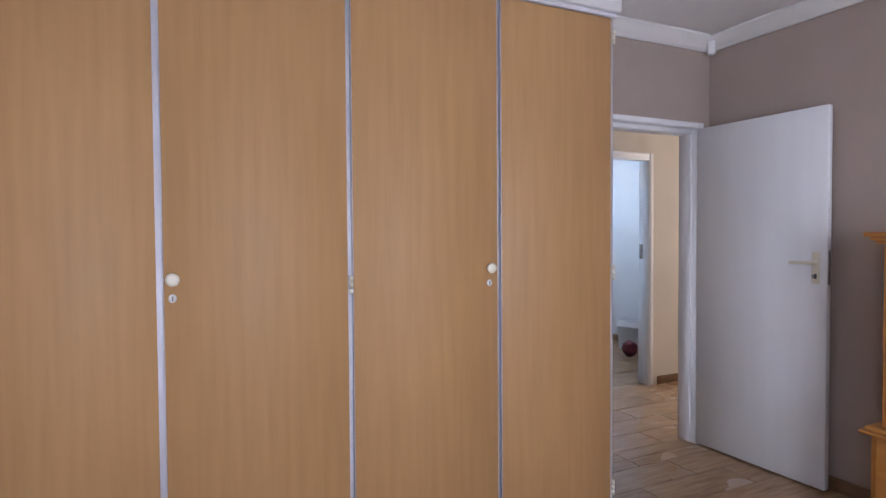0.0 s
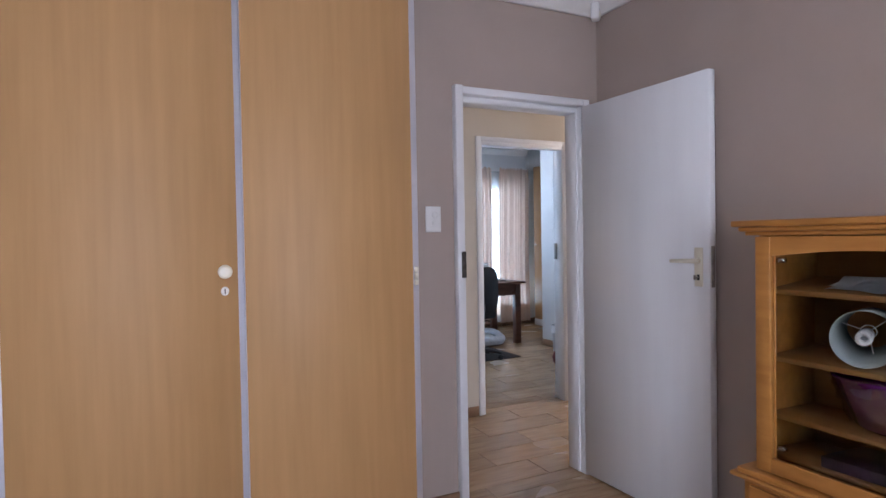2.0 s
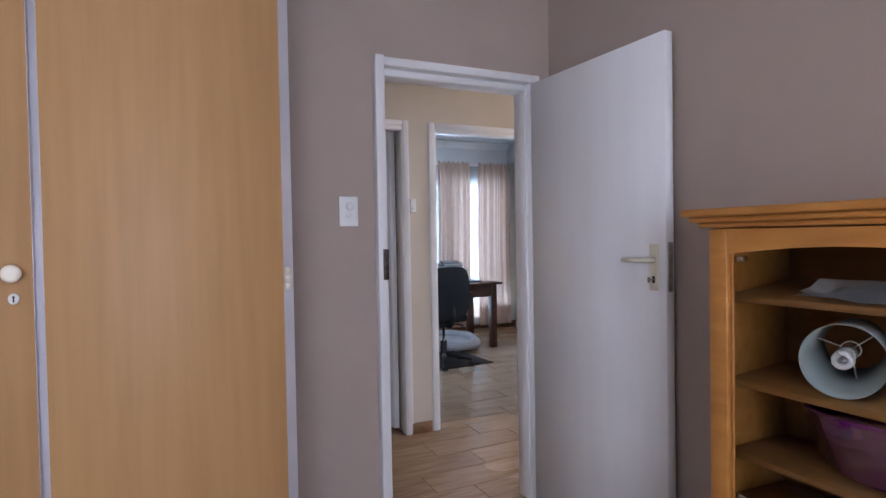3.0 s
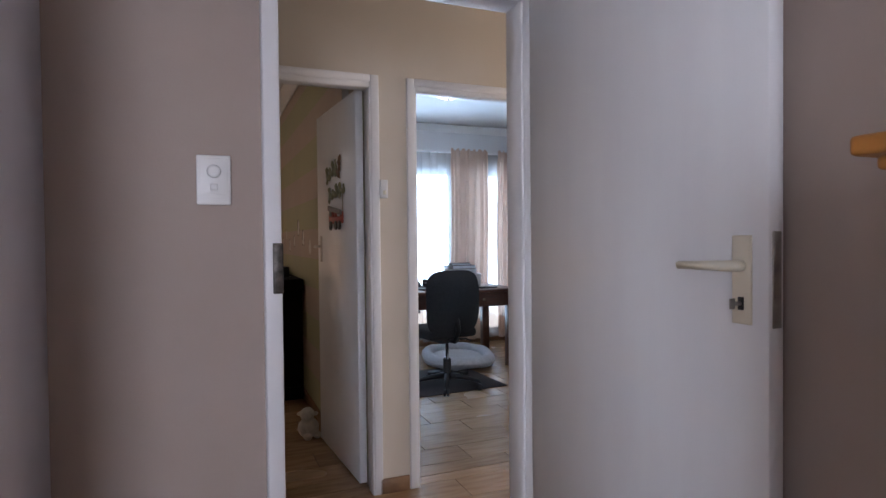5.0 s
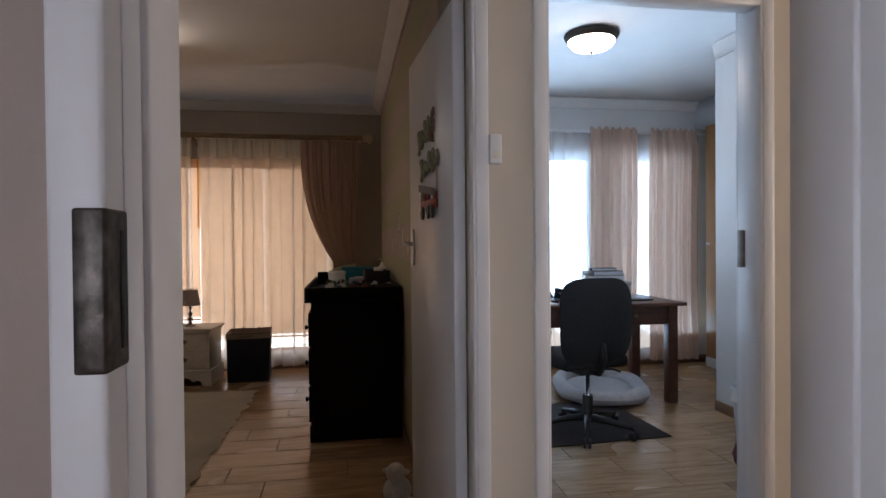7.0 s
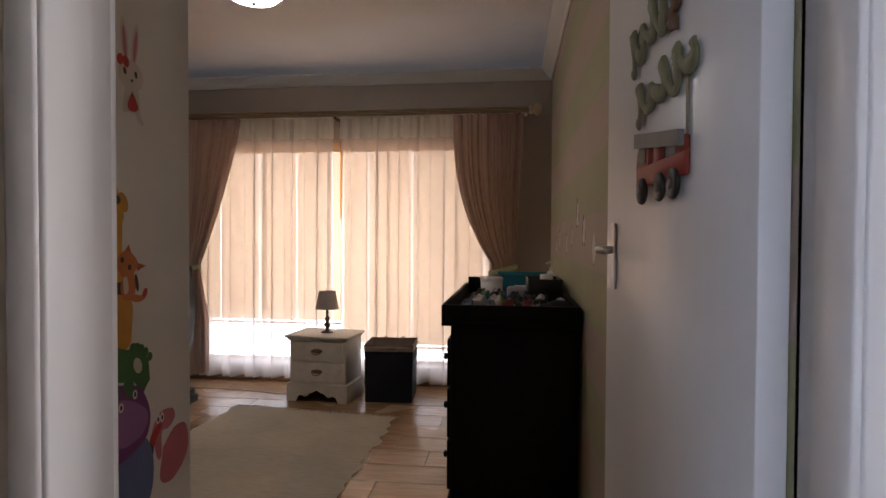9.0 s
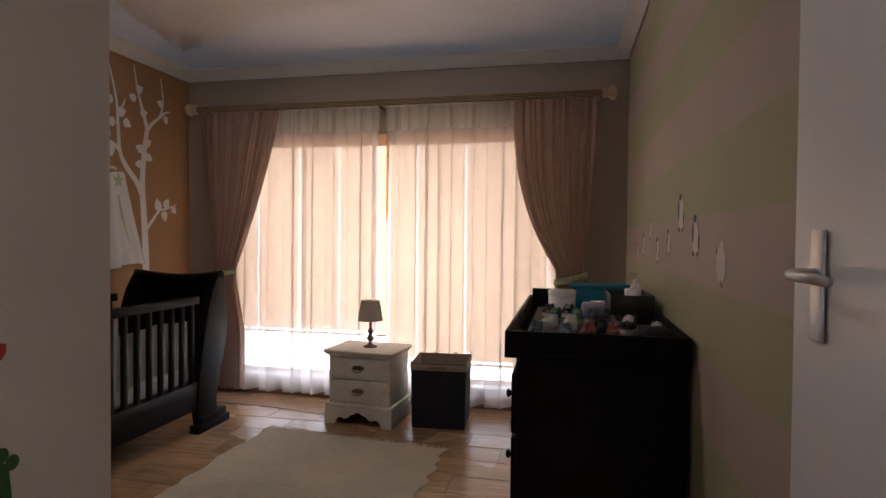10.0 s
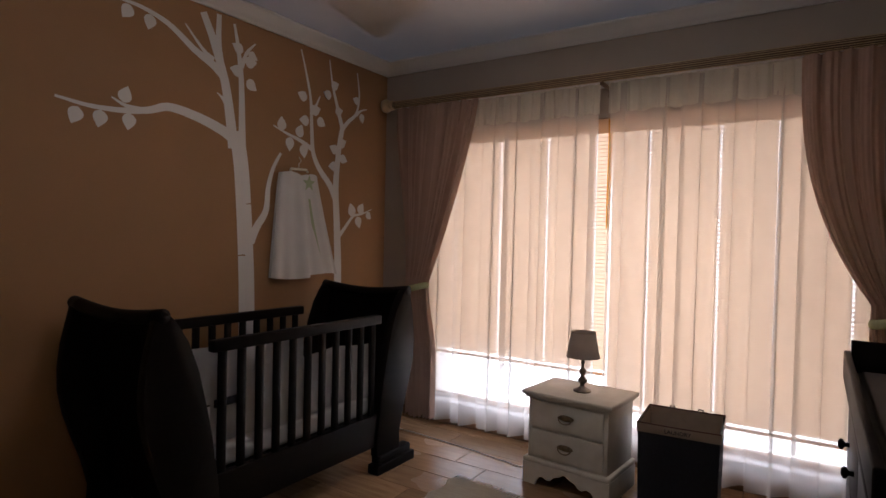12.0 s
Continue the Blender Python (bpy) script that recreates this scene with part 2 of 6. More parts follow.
def box(bm, x0, x1, y0, y1, z0, z1, bev=0.0, seg=2):
    b2 = bmesh.new() if bev else bm
    vs = [b2.verts.new((x, y, z)) for z in (z0, z1) for y in (y0, y1) for x in (x0, x1)]
    for f in ((0, 2, 3, 1), (4, 5, 7, 6), (0, 1, 5, 4), (2, 6, 7, 3), (0, 4, 6, 2), (1, 3, 7, 5)):
        b2.faces.new([vs[i] for i in f])
    if bev:
        bmesh.ops.bevel(b2, geom=list(b2.edges), offset=bev, segments=seg, affect="EDGES", profile=0.5)
        merge(bm, b2)
    return bm


def merge(bm, other, m=None):
    vmap = {v: bm.verts.new(m @ v.co if m else v.co) for v in other.verts}
    for f in other.faces:
        bm.faces.new([vmap[v] for v in f.verts])
    other.free()


def prism(bm, pts, axis, d0, d1):
    """A flat outline pushed from d0 to d1 along an axis. pts are the other two coordinates in x, y, z order."""
    def at(p, d):
        c = list(p)
        c.insert("xyz".index(axis), d)
        return bm.verts.new(c)
    a, b = [at(p, d0) for p in pts], [at(p, d1) for p in pts]
    bm.faces.new(a)
    bm.faces.new(list(reversed(b)))
    for i in range(len(pts)):
        j = (i + 1) % len(pts)
        bm.faces.new((a[j], a[i], b[i], b[j]))
    bmesh.ops.recalc_face_normals(bm, faces=list(bm.faces))
    return bm


def lathe(bm, prof, seg=24, m=None):
    rings = []
    for r, z in prof:
        if r < 1e-5:
            rings.append([bm.verts.new(m @ Vector((0, 0, z)) if m else (0, 0, z))])
        else:
            ring = []
            for k in range(seg):
                a = 2 * math.pi * k / seg
                v = Vector((r * math.cos(a), r * math.sin(a), z))
                ring.append(bm.verts.new(m @ v if m else v))
            rings.append(ring)
    for a, b in zip(rings, rings[1:]):
        for k in range(seg):
            j = (k + 1) % seg
            if len(a) == 1 and len(b) > 1:
                bm.faces.new((a[0], b[j], b[k]))
            elif len(b) == 1 and len(a) > 1:
                bm.faces.new((a[k], a[j], b[0]))
            elif len(a) > 1:
                bm.faces.new((a[k], a[j], b[j], b[k]))
    return bm


def tube(bm, pts, r, seg=8, cap=True):
    pts = [Vector(p) for p in pts]
    radii = r if isinstance(r, (list, tuple)) else [r] * len(pts)
    rings, up = [], Vector((0.13, 0.21, 0.97)).normalized()
    for i, p in enumerate(pts):
        d = (pts[min(i + 1, len(pts) - 1)] - pts[max(i - 1, 0)]).normalized()
        s = d.cross(up)
        s = s.normalized() if s.length > 1e-4 else d.cross(Vector((1, 0, 0))).normalized()
        w = s.cross(d)
        rings.append([bm.verts.new(p + radii[i] * (math.cos(2 * math.pi * k / seg) * s + math.sin(2 * math.pi * k / seg) * w)) for k in range(seg)])
    for a, b in zip(rings, rings[1:]):
        for k in range(seg):
            bm.faces.new((a[k], a[(k + 1) % seg], b[(k + 1) % seg], b[k]))
    if cap:
        bm.faces.new(list(reversed(rings[0])))
        bm.faces.new(rings[-1])
    return bm


def ball(bm, c, rx, ry, rz, u=16, v=10):
    s = bmesh.new()
    bmesh.ops.create_uvsphere(s, u_segments=u, v_segments=v, radius=1.0)
    merge(bm, s, Matrix.Translation(c) @ Matrix.Diagonal((rx, ry, rz, 1)))
    return bm


def sheet(bm, fn, nu, nv):
    """A grid fn(u, v), u and v from 0 to 1."""
    g = [[bm.verts.new(fn(i / nu, j / nv)) for i in range(nu + 1)] for j in range(nv + 1)]
    for j in range(nv):
        for i in range(nu):
            bm.faces.new((g[j][i], g[j][i + 1], g[j + 1][i + 1], g[j + 1][i]))
    return bm


def mesh_of(name, bm, mats):
    for f in bm.faces:
        f.smooth = True
    for e in bm.edges:
        if len(e.link_faces) != 2 or e.calc_face_angle(0.0) > 0.6:
            e.smooth = False
    me = bpy.data.meshes.new(name)
    bm.to_mesh(me)
    bm.free()
    for m in mats if isinstance(mats, (list, tuple)) else [mats]:
        me.materials.append(m)
    return me


def part(name, bm, material, parent, label=""):
    ob = new(name, mesh_of(name, bm, material))
    ob.parent = parent
    return tagged(ob, label)


def thing(name, label, category, at=(0, 0, 0), rz=0, group="", kind=""):
    ob = new(name)
    ob.empty_display_size = 0.05
    ob.matrix_basis = pose(*at, 0, 0, rz)
    return tagged(ob, label, category, group, kind)


def solid(name, bm, material, label, category, group="", kind="", at=(0, 0, 0), rz=0):
    ob = new(name, mesh_of(name, bm, material))
    ob.matrix_basis = pose(*at, 0, 0, rz)
    return tagged(ob, label, category, group, kind)


# ---- large structure ----
CEIL_Z, CORN_Z = 2.62, 2.535


def wall(name, axis, a0, a1, d0, d1, low, high, label, holes=(), z1=CEIL_Z, ends=None):
    """A wall along an axis from a0 to a1, thick from d0 to d1; low and high: the paint on its two faces."""
    bm = B()
    cuts = sorted({a0, a1, *(h[0] for h in holes), *(h[1] for h in holes)})
    for p, q in zip(cuts, cuts[1:]):
        hs = [h for h in holes if h[0] <= p + 1e-6 and h[1] >= q - 1e-6]
        spans, z = [], -0.05
        for h in sorted(hs, key=lambda h: h[2]):
            if h[2] > z + 1e-6:
                spans.append((z, h[2]))
            z = h[3]
        spans.append((z, z1))
        for s, e in spans:
            box(bm, p, q, d0, d1, s, e) if axis == "x" else box(bm, d0, d1, p, q, s, e)
    bmesh.ops.remove_doubles(bm, verts=list(bm.verts), dist=1e-5)
    inner = [f for f in bm.faces if any(g is not f and set(g.verts) == set(f.verts) for v in f.verts for g in v.link_faces)]
    bmesh.ops.delete(bm, geom=list(set(inner)), context="FACES_ONLY")
    k = 1 if axis == "x" else 0
    mid = (d0 + d1) / 2
    for f in bm.faces:
        f.material_index = 0 if f.calc_center_median()[k] < mid else 1
        if ends is not None and abs(f.normal[k]) < 0.5:
            f.material_index = ends
    return solid(name, bm, [low, high], label, "wall", kind="structure")


wall("wall_bedroom_north", "x", -1.8, 3.44, 2.64, 2.775, TAUPE, CREAM, "taupe painted wall with a white framed doorway", [(2.42, 3.192, -0.05, 2.051)])
wall("wall_bedroom_east", "y", -2.6, 2.64, 3.29, 3.44, TAUPE, CREAM, "taupe painted wall beside the open white door")
wall("wall_bedroom_south", "x", -1.8, 3.29, -2.6, -2.4, TAUPE, TAUPE, "taupe painted wall with an unseen window opening", [(0.20, 1.50, 0.30, 2.20)])
wall("wall_bedroom_west", "y", -2.6, 2.64, -1.95, -1.8, TAUPE, TAUPE, "taupe painted wall with an unseen window opening", [(-2.2, -1.2, 0.80, 2.10)])
wall("wall_corridor_north", "x", -1.8, 6.8, 3.85, 3.965, CREAM, OFFICE_WALL, "cream corridor wall with two white framed doorways",
     [(2.105, 3.0, -0.05, 2.051), (3.223, 3.987, -0.05, 2.051)])
wall("wall_corridor_west", "y", 2.64, 3.965, -1.95, -1.8, CREAM, CREAM, "plain cream corridor end wall")
# its opening is made up to hold the corridor fill lamp
wall("wall_corridor_east", "y", 2.64, 3.965, 6.8, 6.95, CREAM, CREAM, "cream corridor end wall with an opening added for light", [(2.95, 3.65, 0.85, 2.15)])
wall("wall_corridor_south", "x", 3.44, 6.95, 2.64, 2.775, CREAM, CREAM, "plain cream corridor wall")
wall("wall_partition_door", "y", 3.965, 4.3, 3.0, 3.18, STRIPES, OFFICE_WALL, "short stretch of banded nursery wall behind the open door")
wall("wall_partition", "y", 4.3, 8.22, 2.962, 3.18, STRIPES, OFFICE_WALL, "nursery wall in level green and taupe painted bands")
wall("wall_nursery_return", "y", 3.965, 4.46, 1.78, 1.93, CREAM, CREAM, "short cream wall with colourful stickers by the doorway")
wall("wall_nursery_south", "x", -0.7, 1.78, 4.31, 4.46, CREAM, CREAM, "plain cream nursery wall")
wall("wall_nursery_west", "y", 4.31, 8.22, -0.70, -0.53, TAN, TAN, "tan brown feature wall with white tree decal")
wall("wall_nursery_north", "x", -0.53, 2.962, 8.02, 8.16, GREY_TAUPE, PLASTER, "grey taupe wall round a wide low window",
     [(-0.15, 2.62, 0.14, 2.07)])
wall("wall_office_north", "x", 3.18, 6.95, 7.46, 7.66, OFFICE_WALL, PLASTER, "white office wall with a wide bright window",
     [(3.45, 5.02, 0.10, 2.08), (5.10, 6.02, 0.10, 2.08)])
wall("wall_office_block", "y", 3.965, 5.92, 5.25, 5.40, OFFICE_WALL, OFFICE_WALL, "white wall corner beside the waste bin")
wall("wall_office_step", "x", 5.40, 6.8, 5.77, 5.92, OFFICE_WALL, OFFICE_WALL, "plain white office wall")
wall("wall_office_east", "y", 3.965, 7.66, 6.8, 6.95, OFFICE_WALL, PLASTER, "plain white office wall")

cl = B()
box(cl, -1.95, 6.95, -2.6, 8.22, CEIL_Z, CEIL_Z + 0.15)
solid("ceiling", cl, CEIL, "flat white painted ceiling", "ceiling", kind="structure")
# unseen slabs added over both windows so that no direct sun gets in
ev = box(B(), -1.2, 3.2, 8.16, 10.1, 2.46, 2.54)
solid("roof_eave_nursery", ev, PLASTER, "unseen slab added to keep sun off the nursery window", "roof", kind="structure")
ev = box(B(), 3.2, 7.4, 7.66, 10.1, 2.46, 2.54)
solid("roof_eave_office", ev, PLASTER, "unseen slab added to keep sun off the office window", "roof", kind="structure")
gd = B()
for k in range(48):
    a, b = 2 * math.pi * k / 48, 2 * math.pi * (k + 1) / 48
    gd.faces.new([gd.verts.new(p) for p in ((0, 0, -0.2), (3000 * math.cos(a), 3000 * math.sin(a), -0.2), (3000 * math.cos(b), 3000 * math.sin(b), -0.2))])
bmesh.ops.remove_doubles(gd, verts=list(gd.verts), dist=1e-3)
solid("ground", gd, PAVING, "pale paved ground outside the house", "ground", kind="structure")


def cornice(name, runs):
    """Cove cornice: runs of (x0, y0, x1, y1), the room on the left hand of each run."""
    th = thing(name, "white moulded cove cornice under the ceiling", "cornice", kind="structure")
    prof = ((0, 0), (0.012, 0), (0.016, 0.012), (0.03, 0.018), (0.052, 0.036), (0.07, 0.062), (0.082, 0.066), (0.09, 0.083), (0, 0.083))
    for x0, y0, x1, y1 in runs:
        bm = B()
        d = Vector((x1 - x0, y1 - y0, 0)).normalized()
        nrm = Vector((-d.y, d.x, 0))
        a = [bm.verts.new(Vector((x0, y0, CORN_Z)) + nrm * p + d * p + Vector((0, 0, q))) for p, q in prof]
        b = [bm.verts.new(Vector((x1, y1, CORN_Z)) + nrm * p - d * p + Vector((0, 0, q))) for p, q in prof]
        for i in range(len(prof)):
            j = (i + 1) % len(prof)
            bm.faces.new((a[i], a[j], b[j], b[i]))
        part("moulding", bm, CEIL, th)


cornice("cornice_bedroom", [(3.29, -2.4, 3.29, 2.64), (3.29, 2.64, 1.91, 2.64), (-1.8, -2.4, 3.29, -2.4)])
cornice("cornice_nursery", [(2.962, 4.3, 2.962, 8.02), (2.962, 8.02, -0.53, 8.02), (-0.53, 8.02, -0.53, 4.46), (-0.53, 4.46, 1.93, 4.46)])
cornice("cornice_office", [(6.8, 5.92, 6.8, 7.46), (6.8, 7.46, 3.18, 7.46), (3.18, 7.46, 3.18, 3.965), (5.25, 3.965, 5.25, 5.92)])


def skirting(name, runs, material, h=0.075):
    th = thing(name, "low brown tile skirting along the wall foot", "skirting", kind="structure")
    for x0, x1, y0, y1 in runs:
        part("strip", box(B(), x0, x1, y0, y1, 0.0, h, 0.002, 1), material, th)


skirting("baseboard_corridor", [(3.03, 3.18, 3.838, 3.85), (-1.7, 2.05, 3.838, 3.85), (4.08, 6.7, 3.838, 3.85), (-1.7, 2.36, 2.775, 2.787)], SKIRT)
skirting("baseboard_bedroom", [(1.92, 2.39, 2.628, 2.64), (3.278, 3.29, -2.3, 2.6)], SKIRT)
skirting("baseboard_nursery", [(-0.5, 2.945, 8.008, 8.02), (2.950, 2.962, 4.9, 8.0), (-0.53, -0.518, 4.5, 8.0)], SKIRT)
skirting("baseboard_office", [(5.238, 5.25, 4.1, 5.92), (5.25, 5.4, 5.92, 5.932), (3.2, 6.7, 7.448, 7.46)], SKIRT)


def door_frame(name, x0, x1, y0, y1, label, top=2.045, lap=0.043, crown=0.034, rebate="low", proud=0.012):
    """Pressed steel frame round a doorway in a wall along x. x0, x1: the clear opening."""
    th = thing(name, label, "door frame", kind="structure")
    for nm, a, b in (("jamb", x0 - lap, x0), ("jamb", x1, x1 + lap)):
        bm = box(B(), a, b, y0 - (proud if a < x0 else 0.012), y0 + 0.014, 0, top + crown, 0.005, 2)
        box(bm, a, b, y1 - 0.014, y1 + 0.012, 0, top + crown, 0.003, 1)
        part(nm, bm, WHITE, th)
    bm = box(B(), x0, x1, y0 - 0.012, y0 + 0.014, top - 0.002, top + crown, 0.003, 1)
    box(bm, x0, x1, y1 - 0.014, y1 + 0.012, top - 0.002, top + crown, 0.003, 1)
    part("head", bm, WHITE, th)
    s0, s1 = (y0 + 0.045, y1 + 0.008) if rebate == "low" else (y0 - 0.008, y1 - 0.045)
    for a, b in ((x0 - 0.004, x0 + 0.009), (x1 - 0.009, x1 + 0.004)):
        part("stop", box(B(), a, b, s0, s1, 0, top - 0.012, 0.003, 1), WHITE, th)
    for a, b in ((x0 - 0.008, x0 + 0.001), (x1 - 0.001, x1 + 0.008)):
        part("lining", box(B(), a, b, y0 + 0.002, y1 - 0.002, 0, top + 0.003), WHITE, th)
    part("lining", box(B(), x0 + 0.001, x1 - 0.001, y0 + 0.002, y1 - 0.002, top - 0.001, top + 0.007), WHITE, th)
    part("stop", box(B(), x0 + 0.002, x1 - 0.002, s0, s1, top - 0.03, top, 0.003, 1), WHITE, th)
    return th


fr1 = door_frame("door_frame_1", 2.427, 3.185, 2.64, 2.775, "white painted steel door frame of the bedroom", proud=0.036)
sp1 = part("strike_plate", box(box(B(), 2.420, 2.4295, 2.6005, 2.645, 1.136, 1.265, 0.003, 2), 2.404, 2.4285, 2.6000, 2.6060, 1.136, 1.265, 0.0025, 2), WORN, fr1, "worn steel strike plate")
part("latch_slot", box(B(), 2.428, 2.4303, 2.626, 2.638, 1.152, 1.248), BLACKPL, sp1)
fr2 = door_frame("door_frame_2", 2.112, 3.0, 3.85, 3.965, "white painted steel door frame of the nursery", rebate="high")
fr3 = door_frame("door_frame_3", 3.230, 3.98, 3.85, 3.965, "white painted steel door frame of the office", rebate="high")
part("strike_plate", box(B(), 3.962, 3.983, 3.925, 3.95, 1.14, 1.27, 0.002, 1), METAL, fr3, "dull steel strike plate")


def lever_handle(parent, y, side, m, z=1.215, plate=0.17):
    """Lever and back plate on the face at x = side * 0.02 of a leaf that runs along y, lever towards the hinge."""
    s = side
    x = s * 0.021
    pl = part("back_plate", box(B(), min(x, x + s * 0.006), max(x, x + s * 0.006), y - 0.021, y + 0.021, z - plate * 0.66, z + plate * 0.34, 0.0025, 2), m, parent, "pale handle back plate")
    bm = B()
    tube(bm, [(x, y, z), (x + s * 0.028, y, z), (x + s * 0.042, y + 0.008, z), (x + s * 0.046, y + 0.03, z), (x + s * 0.046, y + 0.115, z - 0.002)], [0.011, 0.011, 0.0105, 0.010, 0.008], 10)
    part("lever", bm, m, pl)
    bm = box(B(), min(x + s * 0.005, x + s * 0.009), max(x + s * 0.005, x + s * 0.009), y - 0.006, y + 0.006, z - 0.085, z - 0.06, 0.001, 1)
    part("keyhole", bm, BLACKPL, pl)
    return pl


# bedroom door: open against the east wall
d1 = thing("door_1", "white painted flush door standing open against the taupe wall", "door", at=(3.199, 2.632, 0), rz=1.7, kind="structure")
lf = box(B(), -0.02, 0.02, -0.795, 0.006, 0.012, 2.038, 0.002, 1)
part("leaf", lf, DOORW, d1)
hp = lever_handle(d1, -0.742, -1, IVORY)
bm = B()
tube(bm, [(-0.028, -0.742, 1.143), (-0.045, -0.742, 1.143)], 0.004, 8)
box(bm, -0.058, -0.044, -0.7435, -0.7405, 1.133, 1.153, 0.001, 1)
part("key", bm, METAL, hp)
part("lock_edge", box(B(), -0.011, 0.011, -0.7975, -0.794, 1.10, 1.28, 0.001, 1), METAL, d1, "dull steel lock edge")
# nursery door: open against the striped wall
d2 = thing("door_2", "white painted flush door with painted wooden ornaments, standing open", "door", at=(2.978, 3.985, 0), rz=4.2, kind="structure")
part("leaf", box(B(), -0.02, 0.02, 0.0, 0.785, 0.012, 2.035, 0.002, 1), DOORW, d2)
pl = part("back_plate", box(B(), -0.027, -0.021, 0.685, 0.722, 1.135, 1.295, 0.0025, 2), BRUSHED, d2)
bm = B()
tube(bm, [(-0.021, 0.704, 1.230), (-0.05, 0.704, 1.230), (-0.062, 0.696, 1.230), (-0.066, 0.68, 1.230), (-0.066, 0.59, 1.228)], [0.010, 0.010, 0.0095, 0.009, 0.007], 10)
part("lever", bm, BRUSHED, pl)
part("lock_edge", box(B(), -0.011, 0.011, 0.784, 0.7875, 1.10, 1.28, 0.001, 1), METAL, d2)


# ---- bedroom ----
def turned_knob(bm, c, r, along):
    """A round knob on a front that faces -y."""
    m = Matrix.Translation(c) @ pose(0, 0, 0, 90, 0, 0)
    return lathe(bm, ((0, 0), (r * 0.55, 0), (r * 0.5, along * 0.4), (r * 0.85, along * 0.55), (r, along * 0.75), (r * 0.9, along * 0.92), (r * 0.5, along), (0, along)), 24, m)


FRONT, W_TOP, W_END = 1.972, 2.325, 1.89
wr = thing("built_in_wardrobe", "built-in wardrobe with tall oak veneer doors under a white bulkhead", "wardrobe")
bm = box(B(), -1.79, W_END + 0.02, FRONT + 0.022, 2.636, 0.0, W_TOP)
part("carcass", bm, EDGE, wr, "white melamine carcass showing between the doors")
part("plinth", box(B(), -1.79, W_END + 0.02, FRONT + 0.012, FRONT + 0.03, 0.0, 0.07), VENEER, wr)
part("bulkhead", box(B(), -1.79, W_END + 0.035, FRONT - 0.02, 2.636, W_TOP + 0.022, CEIL_Z - 0.002, 0.003, 1), WHITE, wr, "white painted bulkhead")
part("top_rail", box(B(), -1.79, W_END + 0.02, FRONT - 0.004, FRONT + 0.03, W_TOP + 0.002, W_TOP + 0.02, 0.002, 1), EDGE, wr)
cuts = (-1.75, -1.14, -0.53, 0.084, 0.694, 1.309, W_END)
for i, (a, b) in enumerate(zip(cuts, cuts[1:])):
    gap = 0.0105
    dr = part("door", box(B(), a + gap, b - gap, FRONT, FRONT + 0.017, 0.075, W_TOP - 0.004, 0.0015, 1), VENEER, wr)
    for x, s in ((a + gap, -1), (b - gap, 1)):
        part("edge_band", box(B(), min(x, x + s * 0.0012), max(x, x + s * 0.0012), FRONT + 0.0015, FRONT + 0.0165, 0.076, W_TOP - 0.005), EDGE, dr)
for x in (0.119, 1.260):
    part("knob", turned_knob(B(), (x, FRONT, 1.246), 0.021, 0.028), IVORY, wr, "cream round knob")
    bm = lathe(B(), ((0, 0), (0.012, 0), (0.011, 0.003), (0, 0.0032)), 20, Matrix.Translation((x, FRONT, 1.186)) @ Matrix.Rotation(radians(90), 4, "X") @ Matrix.Diagonal((1, 1.15, 1, 1)))
    es = part("escutcheon", bm, PLASTIC, wr)
    bm = box(B(), x - 0.0016, x + 0.0016, FRONT - 0.0045, FRONT - 0.003, 1.178, 1.191)
    ball(bm, (x, FRONT - 0.0032, 1.190), 0.003, 0.0012, 0.003, 10, 6)
    part("keyhole", bm, BLACKPL, es)
for x in (-0.53, 0.694, W_END):
    for z in (0.24, 1.205, 2.24):
        bm = B()
        for dz in (-0.022, 0.0, 0.022):
            tube(bm, [(x, FRONT - 0.004, z + dz - 0.0095), (x, FRONT - 0.004, z + dz + 0.0095)], 0.0075, 10)
        part("hinge", bm, IVORY, wr, "small pale metal hinge")

# glazed oak cabinet on the east wall
cb = thing("display_cabinet", "golden oak display cabinet with a glazed upper part", "cabinet", at=(3.287, 0.712, 0))
# local: x from -0.36 (front) to 0, y +-0.46
part("base_body", box(B(), -0.385, 0.0, -0.745, 0.745, 0.06, 0.48, 0.004, 2), OAK, cb)
part("plinth", box(B(), -0.36, -0.01, -0.73, 0.73, 0.0, 0.065), OAK, cb)
bm = box(B(), -0.405, 0.0, -0.79, 0.79, 0.48, 0.496, 0.006, 3)
box(bm, -0.392, 0.0, -0.77, 0.77, 0.496, 0.515, 0.005, 3)
part("base_top", bm, OAK, cb)
for y0, y1 in ((-0.72, -0.01), (0.01, 0.72)):
    dr = part("base_door", box(B(), -0.398, -0.384, y0, y1, 0.085, 0.465, 0.004, 2), OAK, cb)
    part("panel", box(B(), -0.405, -0.392, y0 + 0.075, y1 - 0.075, 0.15, 0.40, 0.008, 3), OAK, dr)
H0, H1 = 0.515, 1.325
part("side", box(B(), -0.345, 0.0, 0.695, 0.715, H0, H1, 0.002, 1), OAK, cb)
part("side", box(B(), -0.345, 0.0, -0.715, -0.695, H0, H1, 0.002, 1), OAK, cb)
part("back", box(B(), -0.012, -0.002, -0.695, 0.695, H0, H1), OAK_DIM, cb)
part("inner_floor", box(B(), -0.33, -0.012, -0.695, 0.695, H0 + 0.055, H0 + 0.073), OAK_DIM, cb)
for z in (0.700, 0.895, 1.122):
    part("shelf", box(B(), -0.315, -0.012, -0.695, 0.695, z, z + 0.018, 0.002, 1), OAK_DIM, cb)
bm = box(B(), -0.375, 0.0, -0.745, 0.745, H1, H1 + 0.014, 0.004, 2)
box(bm, -0.39, 0.0, -0.762, 0.762, H1 + 0.014, H1 + 0.03, 0.006, 3)
